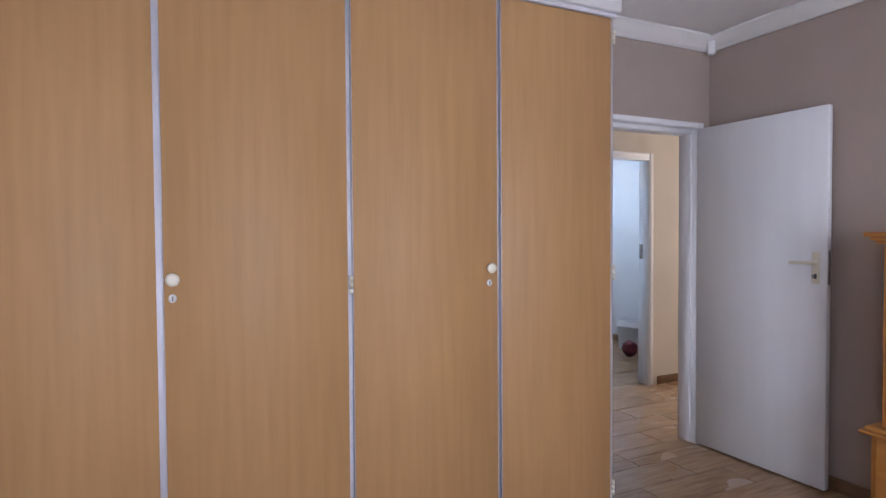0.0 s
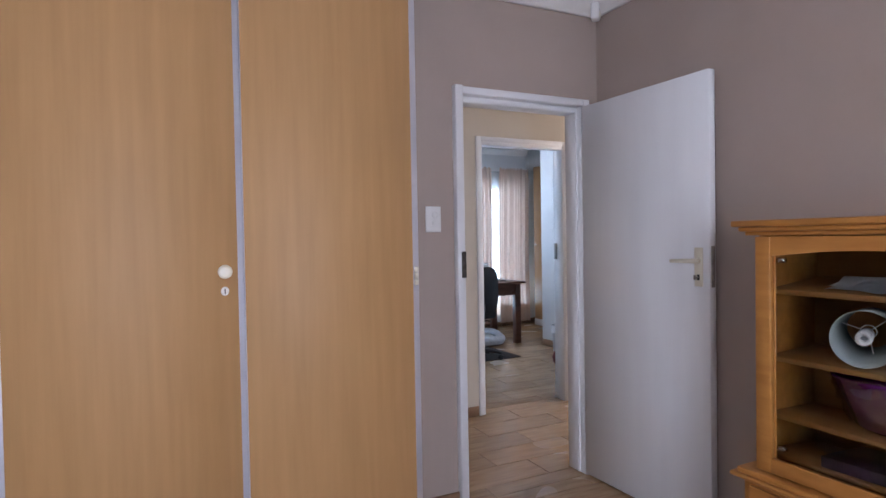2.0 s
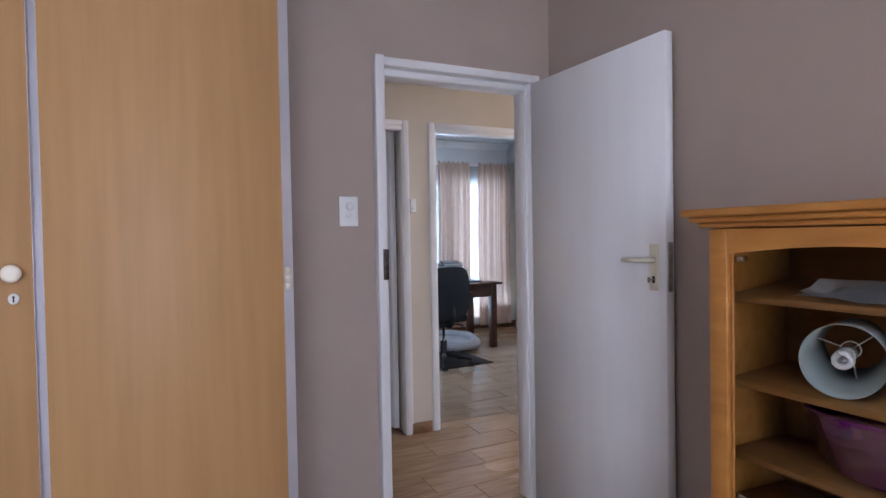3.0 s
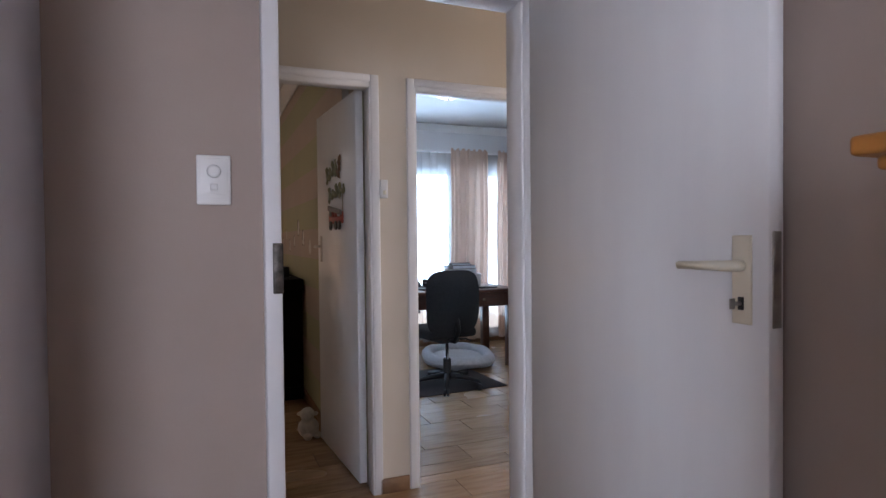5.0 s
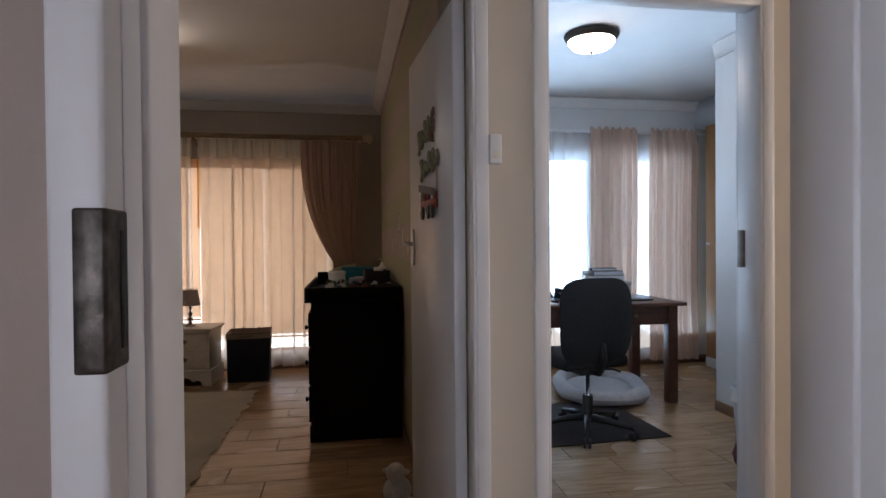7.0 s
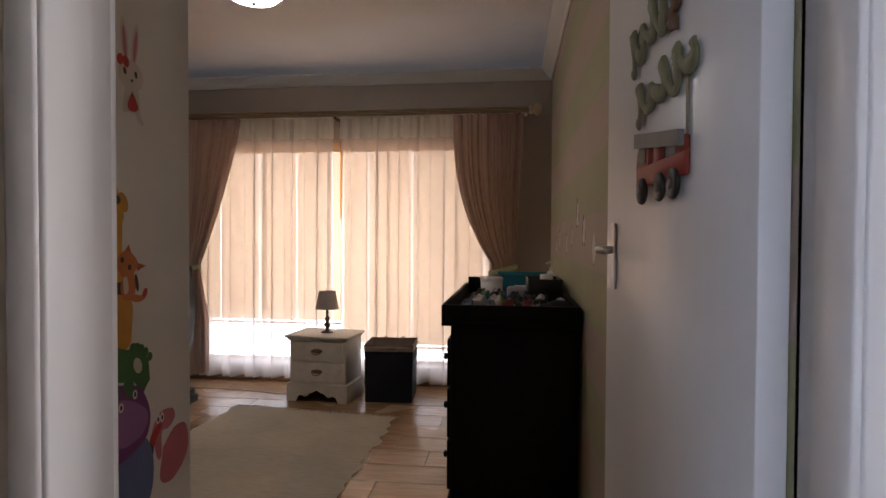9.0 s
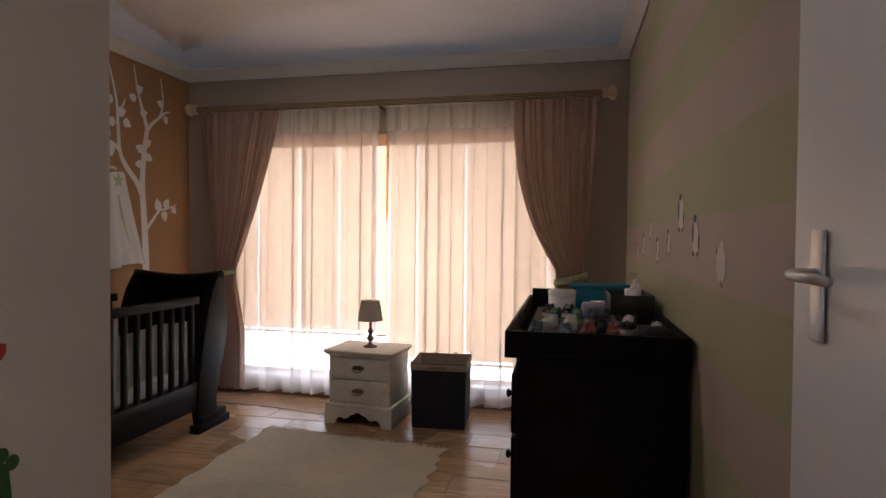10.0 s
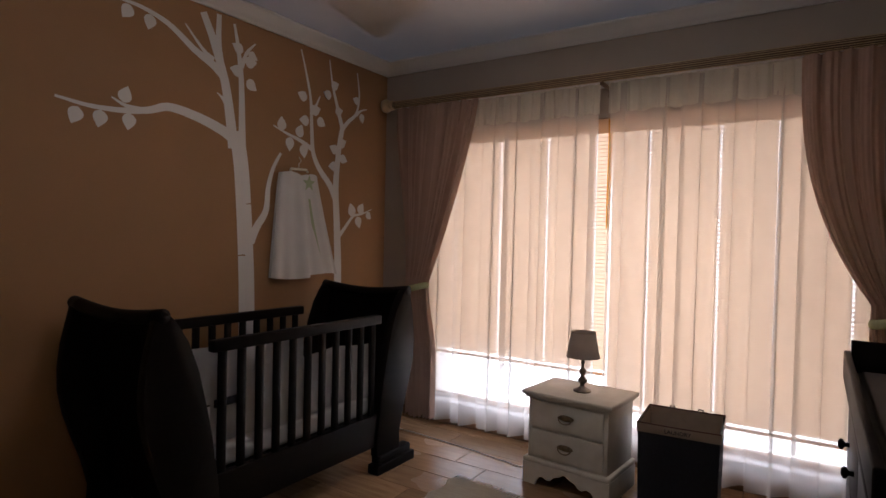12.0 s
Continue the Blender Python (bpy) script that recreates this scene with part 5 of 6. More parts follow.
t2 = thing("tree_decal", "slender white vinyl tree decal beside the window wall", "wall decal", group="tree decals")
limb(t2, ((7.520, 0.0), (7.516, 0.6), (7.512, 1.1), (7.495, 1.40), (7.478, 1.65), (7.50, 1.90), (7.535, 2.08)), 0.082, 0.042, "trunk")
limb(t2, ((7.47, 1.58), (7.42, 1.66), (7.32, 1.76), (7.262, 1.86), (7.245, 2.02), (7.232, 2.20), (7.19, 2.36), (7.144, 2.50)), 0.052, 0.012)
limb(t2, ((7.25, 1.88), (7.15, 1.92), (7.03, 1.95), (6.93, 1.98)), 0.035, 0.008)
limb(t2, ((7.235, 2.10), (7.28, 2.17), (7.315, 2.24)), 0.028, 0.008)
limb(t2, ((7.532, 2.06), (7.48, 2.20), (7.43, 2.34), (7.397, 2.50)), 0.040, 0.010)
limb(t2, ((7.525, 2.05), (7.59, 2.12), (7.67, 2.19), (7.70, 2.32), (7.675, 2.48)), 0.036, 0.010)
limb(t2, ((7.67, 2.18), (7.72, 2.22), (7.785, 2.245)), 0.026, 0.006)
limb(t2, ((7.505, 1.30), (7.58, 1.38), (7.66, 1.46), (7.75, 1.48), (7.86, 1.52)), 0.034, 0.006)
for y, z, s, a in ((7.00, 1.96, 0.09, 95), (7.06, 1.93, 0.09, -90), (7.13, 1.94, 0.09, 70), (7.17, 1.90, 0.09, -80), (7.20, 2.20, 0.085, 165), (7.24, 2.12, 0.09, 25), (7.22, 2.06, 0.085, 185),
                   (7.29, 2.08, 0.085, -20), (7.42, 2.32, 0.08, 30), (7.42, 2.26, 0.08, 170), (7.46, 2.16, 0.08, 20), (7.50, 1.94, 0.085, 30), (7.49, 1.90, 0.085, 165), (7.51, 1.86, 0.08, -15),
                   (7.48, 1.80, 0.08, -170), (7.70, 2.28, 0.07, 170), (7.72, 2.20, 0.07, -70), (7.66, 1.46, 0.10, 110), (7.72, 1.48, 0.09, 60), (7.70, 1.46, 0.09, -70), (7.80, 1.49, 0.07, -40)):
    leaf(t2, y, z, s, a)

# hanging sleep bag
hg = thing("hanging_garment", "white sleeveless baby sleeping bag with a green star on a hanger", "garment", at=(-0.50, 7.20, 0))


def bag(u, v):
    yl, yr = -0.235 - 0.065 * v ** 0.8, 0.062 + 0.20 * v ** 1.1
    y = yl + (yr - yl) * u
    pleat = math.sin(5 * math.pi * u + 0.8 + 0.6 * v) + 0.5 * math.sin(9.3 * math.pi * u + 2.0 - v)
    z = 1.70 - 0.645 * v + (0.02 * math.sin(math.pi * u) - 0.05 * (1 - abs(2 * u - 1)) ** 3) * max(0.0, 1 - 14 * v)
    return (0.012 + 0.034 * math.sin(math.pi * u) ** 0.7 + (0.004 + 0.020 * v) * pleat * math.sin(math.pi * u) ** 0.4, y, z - 0.014 * v * math.sin(6 * u))


bm = sheet(B(), bag, 64, 30)
part("cloth", bm, GARMENT, hg)
bm = sheet(B(), lambda u, v: (-0.012, *bag(u, v)[1:]), 20, 12)
part("back_cloth", bm, GARMENT, hg)
bm = B()
tube(bm, [(0.012, -0.165, 1.712), (0.012, -0.16, 1.728), (0.012, -0.03, 1.733), (0.012, -0.02, 1.718)], 0.008, 8)
tube(bm, [(0.012, -0.095, 1.73), (0.012, -0.095, 1.765), (0.012, -0.075, 1.785), (0.012, -0.095, 1.805)], 0.003, 6)
part("hanger", bm, IVORY, hg)
bm = prism(B(), [(-0.05 + (0.052 if k % 2 == 0 else 0.022) * math.sin(math.pi * k / 5), 1.645 + (0.052 if k % 2 == 0 else 0.022) * math.cos(math.pi * k / 5)) for k in range(10)], "x", 0.058, 0.0605)
part("star", bm, STARCLOTH, hg, "pale green star patch")
bm = sheet(B(), lambda u, v: (bag(0.60 + 0.05 * u, 0.24 + 0.74 * v)[0] + 0.003, *bag(0.60 + 0.05 * u + 0.10 * v, 0.24 + 0.74 * v)[1:]), 3, 14)
part("front_panel", bm, STARCLOTH, hg, "pale green zip panel")


# abstract stickers
def sticker(name, x, outline, material, label, spots=(), spot_mat=None, face=1):
    """Flat cut-out shapes on a wall whose face looks along x; outline in (y, z)."""
    s = thing(name, label, "wall sticker", group="wall stickers")
    pts = [(p.y, p.z) for p in spline([*outline, outline[0]], 5)][:-1]
    bm = B()
    bm.faces.new([bm.verts.new((x, a, b)) for a, b in pts])
    part("shape", bm, material, s)
    for y, z, ry, rz in spots:
        bm = B()
        bm.faces.new([bm.verts.new((x + face * 0.0008, y + ry * math.cos(2 * math.pi * k / 18), z + rz * math.sin(2 * math.pi * k / 18))) for k in range(18)])
        part("spot", bm, spot_mat, s)
    return s


V = {"amber": plain("amber_vinyl", (0.55, 0.24, 0.03)), "rust": plain("rust_vinyl", (0.42, 0.08, 0.02)), "green": plain("green_vinyl", (0.06, 0.15, 0.03)), "plum": plain("plum_vinyl", (0.18, 0.04, 0.14)),
     "pink": plain("pink_vinyl", (0.55, 0.16, 0.18)), "blue": plain("slate_blue_vinyl", (0.13, 0.15, 0.28)), "cream": plain("cream_vinyl", (0.60, 0.50, 0.38)), "orange": plain("orange_vinyl", (0.50, 0.15, 0.04))}
V.update(gold=plain("golden_vinyl", (0.62, 0.30, 0.03)), scarlet=plain("scarlet_vinyl", (0.48, 0.035, 0.02)), moss=plain("moss_green_vinyl", (0.045, 0.13, 0.03)), dark=plain("dark_brown_vinyl", (0.05, 0.025, 0.015)),
         yellow=plain("yellow_vinyl", (0.55, 0.42, 0.04)), white=plain("white_vinyl", (0.72, 0.68, 0.60)), sage=plain("sage_vinyl", (0.13, 0.20, 0.06)), lilac=plain("lilac_vinyl", (0.30, 0.13, 0.26)))
SX = 1.9312


def cutout(parent, name, depth, pts, material, smooth=True):
    """A flat vinyl shape on the short wall, raised a hair over the ones below it; pts in (y, z)."""
    if smooth:
        pts = [(p.y, p.z) for p in spline([*pts, pts[0]], 5)][:-1]
    bm = B()
    bm.faces.new([bm.verts.new((SX + depth, a, b)) for a, b in pts])
    return part(name, bm, material, parent)


def disc(parent, name, depth, y, z, ry, rz, material, turn=0.0):
    c, q = math.cos(turn), math.sin(turn)
    ring = [(ry * math.cos(2 * math.pi * k / 20), rz * math.sin(2 * math.pi * k / 20)) for k in range(20)]
    return cutout(parent, name, depth, [(y + a * c - b * q, z + a * q + b * c) for a, b in ring], material, False)


def vinyl(label):
    return thing("wall_sticker", label, "wall sticker", group="wall stickers")


# tall spotted giraffe cut-out
gf = vinyl("tall golden giraffe sticker with rust spots on cream wall")
cutout(gf, "body", 0, ((4.03, 1.96), (4.145, 1.96), (4.153, 1.60), (4.153, 1.475), (4.185, 1.41), (4.222, 1.345), (4.238, 1.29), (4.20, 1.278), (4.12, 1.286), (4.03, 1.29)), V["gold"])
disc(gf, "tail", 0.0003, 4.236, 1.322, 0.013, 0.020, V["amber"], 0.5)
disc(gf, "tail_tuft", 0.0006, 4.215, 1.327, 0.014, 0.009, V["dark"], -0.2)
for y0, y1, zb in ((4.136, 4.160, 1.160), (4.203, 4.234, 1.152), (4.05, 4.075, 1.16)):
    lg = cutout(gf, "leg", 0.0002, ((y0, 1.30), (y1, 1.30), (y1 - 0.003, zb), (y0, zb)), V["gold"], False)
    cutout(lg, "hoof", 0.0005, ((y0 - 0.005, zb + 0.022), (y1, zb + 0.020), (y1, zb - 0.004), (y0 - 0.005, zb - 0.002)), V["dark"], False)
for y, z, ry, rz, a in ((4.145, 1.393, 0.025, 0.027, 0.3), (4.158, 1.339, 0.026, 0.026, 0.1), (4.187, 1.299, 0.021, 0.019, -0.4), (4.130, 1.487, 0.021, 0.027, 0.2), (4.139, 1.568, 0.014, 0.022, 0),
                        (4.10, 1.66, 0.022, 0.027, 0), (4.135, 1.74, 0.014, 0.026, 0), (4.09, 1.83, 0.024, 0.028, 0), (4.09, 1.43, 0.020, 0.027, 0), (4.10, 1.335, 0.022, 0.022, 0)):
    disc(gf, "spot", 0.0004, y, z, ry, rz, V["scarlet"], a)

# rabbit
rb1 = vinyl("small cream rabbit sticker with red bow and scarf")
for y, a in ((4.243, 0.12), (4.274, -0.14)):
    er = disc(rb1, "ear", 0.0001, y, 1.628, 0.010, 0.042, V["cream"], a)
    disc(er, "ear_lining", 0.0004, y, 1.624, 0.005, 0.032, V["pink"], a)
disc(rb1, "head", 0.0003, 4.261, 1.566, 0.037, 0.030, V["cream"])
cutout(rb1, "body", 0.0002, ((4.245, 1.545), (4.28, 1.545), (4.288, 1.50), (4.298, 1.478), (4.280, 1.482), (4.268, 1.500), (4.240, 1.492), (4.238, 1.510)), V["cream"])
cutout(rb1, "scarf", 0.0006, ((4.264, 1.536), (4.282, 1.508), (4.268, 1.498), (4.250, 1.505)), V["scarlet"])
for dy in (-0.008, 0.008):
    disc(rb1, "bow", 0.0009, 4.238 + dy, 1.588, 0.009, 0.011, V["scarlet"], dy * 40)
for y in (4.243, 4.275):
    disc(rb1, "eye", 0.0008, y, 1.570, 0.0042, 0.0068, V["dark"], 0.3)
disc(rb1, "nose", 0.0008, 4.263, 1.556, 0.004, 0.0028, V["dark"])

# leafy twig
tw = vinyl("thin green leafy twig sticker between the giraffe legs")
cutout(tw, "stem", 0.0001, ((4.08, 1.205), (4.13, 1.212), (4.178, 1.228), (4.176, 1.232), (4.13, 1.217), (4.08, 1.209)), V["sage"], False)
for y, z, a in ((4.178, 1.232, 0.6), (4.19, 1.218, -0.2), (4.16, 1.238, 1.0), (4.155, 1.206, -0.8), (4.172, 1.196, -1.2), (4.15, 1.180, -0.1)):
    disc(tw, "leaf", 0.0004, y, z, 0.014, 0.0075, V["sage"], a)

# elephant-like red and orange bodies
an = vinyl("rounded red and orange animal sticker under the giraffe")
cutout(an, "red_body", 0.0009, ((4.02, 1.17), (4.10, 1.19), (4.155, 1.178), (4.187, 1.135), (4.180, 1.08), (4.160, 1.03), (4.02, 1.02)), V["scarlet"])
cutout(an, "orange_body", 0.0007, ((4.17, 1.155), (4.22, 1.150), (4.258, 1.135), (4.258, 1.08), (4.245, 1.045), (4.16, 1.03)), V["amber"])
cutout(an, "belly", 0.0011, ((4.185, 1.12), (4.215, 1.115), (4.205, 1.05), (4.165, 1.04), (4.188, 1.08)), V["gold"])

# fox cub
fx = vinyl("small orange fox cub sticker with a curled tail")
cutout(fx, "head", 0.0016, ((4.208, 1.203), (4.222, 1.222), (4.240, 1.232), (4.258, 1.226), (4.276, 1.206), (4.262, 1.186), (4.236, 1.178), (4.222, 1.192)), V["orange"])
for pts in (((4.236, 1.228), (4.250, 1.243), (4.258, 1.224)), ((4.270, 1.208), (4.300, 1.200), (4.274, 1.190))):
    cutout(fx, "ear", 0.0014, pts, V["rust"], False)
cutout(fx, "body", 0.0013, ((4.232, 1.186), (4.262, 1.188), (4.270, 1.165), (4.262, 1.140), (4.236, 1.138), (4.226, 1.16)), V["orange"])
cutout(fx, "bib", 0.0017, ((4.232, 1.180), (4.244, 1.180), (4.248, 1.155), (4.236, 1.150)), V["cream"])
cutout(fx, "tail", 0.0015, ((4.246, 1.140), (4.270, 1.130), (4.296, 1.134), (4.305, 1.154), (4.294, 1.150), (4.284, 1.142), (4.262, 1.147)), V["orange"])
disc(fx, "tail_tip", 0.0018, 4.297, 1.146, 0.007, 0.010, V["scarlet"], -0.4)
disc(fx, "stripe", 0.0018, 4.272, 1.168, 0.005, 0.018, V["dark"], 0.2)
for y, z, r in ((4.230, 1.214, 0.0055), (4.251, 1.199, 0.0055), (4.211, 1.203, 0.006)):
    disc(fx, "eye", 0.0020, y, z, r, r, V["dark"])

# crocodile over a plum hippo
cr = vinyl("long green crocodile sticker with a yellow belly")
ridge = [(4.02 + 0.0215 * k, 1.028 + 0.0016 * k + (0.010 if k % 2 else 0.0)) for k in range(11)]
cutout(cr, "body", 0.0024, [(4.02, 0.985), *ridge, (4.262, 1.040), (4.285, 1.040), (4.306, 1.010), (4.310, 0.970), (4.286, 0.945), (4.262, 0.975), (4.22, 0.985), (4.16, 1.0), (4.08, 0.975)], V["moss"], False)
for k in range(5):
    disc(cr, "scute", 0.0022, 4.258 + 0.013 * k, 1.044 - 0.0035 * k * k * 0.5, 0.009, 0.009, V["moss"])
disc(cr, "tail_gap", 0.0027, 4.272, 1.006, 0.012, 0.017, V["cream"], 0.5)
cutout(cr, "belly", 0.0028, ((4.02, 0.97), (4.09, 0.995), (4.178, 1.005), (4.165, 0.990), (4.10, 0.972), (4.02, 0.948)), V["yellow"])
for y in (4.128, 4.150):
    ey = disc(cr, "eye", 0.0029, y, 1.030, 0.009, 0.008, V["white"])
    disc(ey, "pupil", 0.0031, y, 1.030, 0.004, 0.004, V["dark"])
for y in (4.205, 4.245):
    disc(cr, "foot", 0.0034, y, 0.972, 0.014, 0.024, V["moss"], 0.2)
hp2 = vinyl("large rounded plum hippo sticker")
cutout(hp2, "body", 0.0030, ((4.0, 0.955), (4.10, 0.985), (4.20, 0.982), (4.272, 0.965), (4.305, 0.920), (4.308, 0.880), (4.285, 0.850), (4.20, 0.83), (4.10, 0.84), (4.0, 0.85)), V["plum"])
cutout(hp2, "cheek", 0.0032, ((4.195, 0.955), (4.245, 0.945), (4.295, 0.915), (4.300, 0.885), (4.27, 0.862), (4.21, 0.868)), V["lilac"])
for y, z in ((4.222, 0.937), (4.262, 0.952)):
    ey = disc(hp2, "eye", 0.0036, y, z, 0.007, 0.009, V["white"])
    disc(ey, "pupil", 0.0038, y, z, 0.0035, 0.005, V["dark"])
bw = vinyl("slate blue rounded whale sticker")
cutout(bw, "body", 0.0026, ((4.16, 0.862), (4.22, 0.880), (4.29, 0.862), (4.32, 0.80), (4.30, 0.72), (4.20, 0.68), (4.10, 0.72)), V["blue"])
fl = vinyl("small pink flamingo sticker with a curved red beak")
cutout(fl, "neck", 0.0004, ((4.318, 0.86), (4.335, 0.885), (4.362, 0.893), (4.392, 0.886), (4.398, 0.866), (4.376, 0.850), (4.352, 0.848), (4.350, 0.80), (4.335, 0.80)), V["pink"])
cutout(fl, "wing", 0.0007, ((4.355, 0.815), (4.395, 0.845), (4.440, 0.838), (4.445, 0.775), (4.39, 0.735), (4.345, 0.75)), V["pink"])
cutout(fl, "beak", 0.0008, ((4.340, 0.872), (4.352, 0.862), (4.330, 0.838), (4.318, 0.812), (4.308, 0.826), (4.314, 0.852)), V["scarlet"])
disc(fl, "beak_tip", 0.0010, 4.314, 0.824, 0.008, 0.014, V["dark"], 0.3)
for y in (4.338, 4.352):
    ey = disc(fl, "eye", 0.0010, y, 0.880, 0.007, 0.010, V["white"])
    disc(ey, "pupil", 0.0012, y, 0.879, 0.0035, 0.005, V["dark"])

BW = {"b": plain("black_vinyl", (0.02, 0.018, 0.018)), "w": plain("greyed_white_vinyl", (0.66, 0.62, 0.58)), "t": plain("brown_vinyl", (0.16, 0.10, 0.08))}
PXW = 2.9605
for i, (y, z, k, flip) in enumerate(((6.03, 1.375, 1.0, 1), (5.775, 1.29, 0.95, -1), (6.28, 1.265, 0.75, 1), (6.58, 1.225, 0.85, 1), (6.82, 1.325, 0.7, 1), (7.07, 1.245, 0.9, 1), (7.35, 1.20, 0.8, 1))):
    s = sticker("wall_sticker", PXW - 0.0002 * i, ((y - 0.035 * k, z - 0.055 * k), (y - 0.055 * k, z - 0.015 * k), (y - 0.03 * k, z + 0.03 * k), (y - 0.01 * k, z + 0.062 * k), (y + 0.03 * k, z + 0.055 * k), (y + 0.05 * k, z - 0.005 * k), (y + 0.025 * k, z - 0.06 * k)), BW["w"],
                "small black and white cut-out shape on the striped wall",
                ((y + 0.040 * k, z + 0.012 * k, 0.015 * k, 0.038 * k), (y + 0.012 * k, z + 0.058 * k, 0.024 * k, 0.014 * k), (y - 0.052 * k, z - 0.02 * k, 0.010 * k, 0.026 * k), (y + 0.03 * k, z - 0.062 * k, 0.016 * k, 0.010 * k), (y - 0.035 * k, z - 0.062 * k, 0.014 * k, 0.009 * k)), BW["b"], face=-1)
sticker("wall_sticker", PXW - 0.0017, [(5.45 + (0.056 if k % 2 else 0.040) * math.cos(2 * math.pi * k / 16), 1.215 + (0.060 if k % 3 else 0.044) * math.sin(2 * math.pi * k / 16)) for k in range(16)], BW["w"],
        "larger ragged white shape on the striped wall", ((5.49, 1.245, 0.008, 0.010), (5.435, 1.157, 0.010, 0.008)), BW["t"], face=-1)

# ornaments on the nursery door (leaf runs along local y)
RED = plain("red_painted_wood", (0.36, 0.055, 0.035), 0.55)
GREY = plain("grey_painted_wood", (0.22, 0.20, 0.20), 0.6)
DM = d2.matrix_basis


def on_door(name, label):
    ob = thing(name, label, "door ornament")
    ob.matrix_basis = DM
    return ob


tk = on_door("toy_truck_ornament", "red painted wooden truck cut-out with black wheels")
part("chassis", box(B(), -0.032, -0.0225, 0.215, 0.487, 1.362, 1.402, 0.003, 1), RED, tk)
cb2 = part("cab", prism(B(), ((0.405, 1.40), (0.487, 1.40), (0.478, 1.432), (0.455, 1.452), (0.405, 1.452)), "x", -0.032, -0.0225), RED, tk)
part("cab_window", prism(B(), ((0.422, 1.406), (0.474, 1.406), (0.468, 1.430), (0.452, 1.444), (0.422, 1.444)), "x", -0.0335, -0.0315), BLACKPL, cb2)
part("bed_wall", box(B(), -0.032, -0.0225, 0.215, 0.262, 1.40, 1.428, 0.003, 1), RED, tk)
part("middle_block", box(B(), -0.032, -0.0225, 0.335, 0.378, 1.40, 1.446, 0.003, 1), RED, tk)
for y in (0.438, 0.332, 0.262):
    wh = part("wheel", lathe(B(), ((0, 0), (0.025, 0), (0.027, 0.003), (0.025, 0.008), (0.011, 0.009), (0, 0.009)), 24, Matrix.Translation((-0.030, y, 1.352)) @ pose(0, 0, 0, 0, -90, 0)), BLACKPL, tk)
    part("hub", lathe(B(), ((0, 0), (0.009, 0), (0.008, 0.003), (0, 0.0035)), 14, Matrix.Translation((-0.039, y, 1.352)) @ pose(0, 0, 0, 0, -90, 0)), GREY, wh)
ld = on_door("grey_plank_ornament", "grey painted wooden plank hung by a ribbon")
part("plank", prism(B(), ((0.215, 1.408), (0.462, 1.440), (0.462, 1.468), (0.212, 1.434)), "x", -0.044, -0.0335), GREY, ld)
bm = B()
box(bm, -0.0245, -0.0225, 0.222, 0.234, 1.43, 1.53)
part("ribbon", bm, LINEN, ld)
SCRIPT = mat("sage_painted_script", (0.30, 0.31, 0.18), (0.22, 0.22, 0.13), rough=0.6, scale=25, bump=0.1)
BROWNW = plain("brown_painted_wood", (0.20, 0.11, 0.06), 0.6)
for y0, z0, y1, z1, loops, h, mm in ((0.505, 1.530, 0.185, 1.555, 4.5, 0.036, SCRIPT), (0.545, 1.645, 0.335, 1.685, 3.5, 0.040, SCRIPT), (0.30, 1.615, 0.265, 1.735, 2.0, 0.020, BROWNW)):
    o = on_door("script_ornament", "flat wooden squiggle cut-out in looped strokes on the white door")
    tb, along = B(), Vector((0, y1 - y0, z1 - z0))
    up = Vector((0, -along.z, along.y)).normalized() * (1 if along.y < 0 else -1)
    stroke = []
    for k in range(97):
        f = k / 96
        a = 2 * math.pi * loops * f
        stroke.append(Vector((-0.030, y0, z0)) + along * (f + 0.055 * math.sin(a + 0.9)) + up * h * math.cos(a) * (0.75 + 0.35 * math.sin(a * 0.37 + 1.0)))
    tube(tb, stroke, [0.014 - 0.004 * math.sin(0.42 * k) for k in range(97)], 8)
    for q in tb.verts:
        q.co.x = -0.0275 + (q.co.x + 0.030) * 0.45
    part("board", tb, mm, o)

# plush doorstop
ps = B()
ball(ps, (0, 0, 0.062), 0.068, 0.064, 0.065, 20, 14)
ball(ps, (-0.012, -0.012, 0.152), 0.046, 0.044, 0.045, 18, 12)
ball(ps, (-0.048, 0.02, 0.155), 0.022, 0.012, 0.014, 10, 8)
ball(ps, (0.03, -0.035, 0.155), 0.022, 0.012, 0.014, 10, 8)
ball(ps, (-0.03, -0.055, 0.022), 0.028, 0.036, 0.022, 12, 8)
ball(ps, (0.035, -0.055, 0.022), 0.028, 0.036, 0.022, 12, 8)
solid("plush_doorstop", ps, PLUSH, "cream plush doorstop leaning at the open nursery door", "doorstop", at=(2.835, 4.845, 0), rz=15)


def dome_lamp(x, y, label):
    c = thing("ceiling_lamp", label, "ceiling lamp", at=(x, y, CEIL_Z), group="dome ceiling lamps")
    part("canopy", lathe(B(), ((0, 0), (0.175, 0), (0.182, -0.008), (0.180, -0.016), (0.172, -0.030), (0.160, -0.046), (0.150, -0.046), (0, -0.030)), 48), BRONZE, c, "dark bronze rim")
    part("glass", lathe(B(), ((0.154, -0.044), (0.151, -0.062), (0.122, -0.090), (0.07, -0.108), (0.02, -0.115), (0, -0.115)), 48), LAMPGLASS, c, "lit frosted glass bowl")
    part("finial", lathe(B(), ((0.012, -0.108), (0.014, -0.118), (0.008, -0.128), (0, -0.132)), 16), BRONZE, c)


dome_lamp(4.24, 5.78, "lit frosted glass dome lamp with a dark bronze rim")
dome_lamp(1.27, 6.20, "lit frosted glass dome lamp with a dark bronze rim")

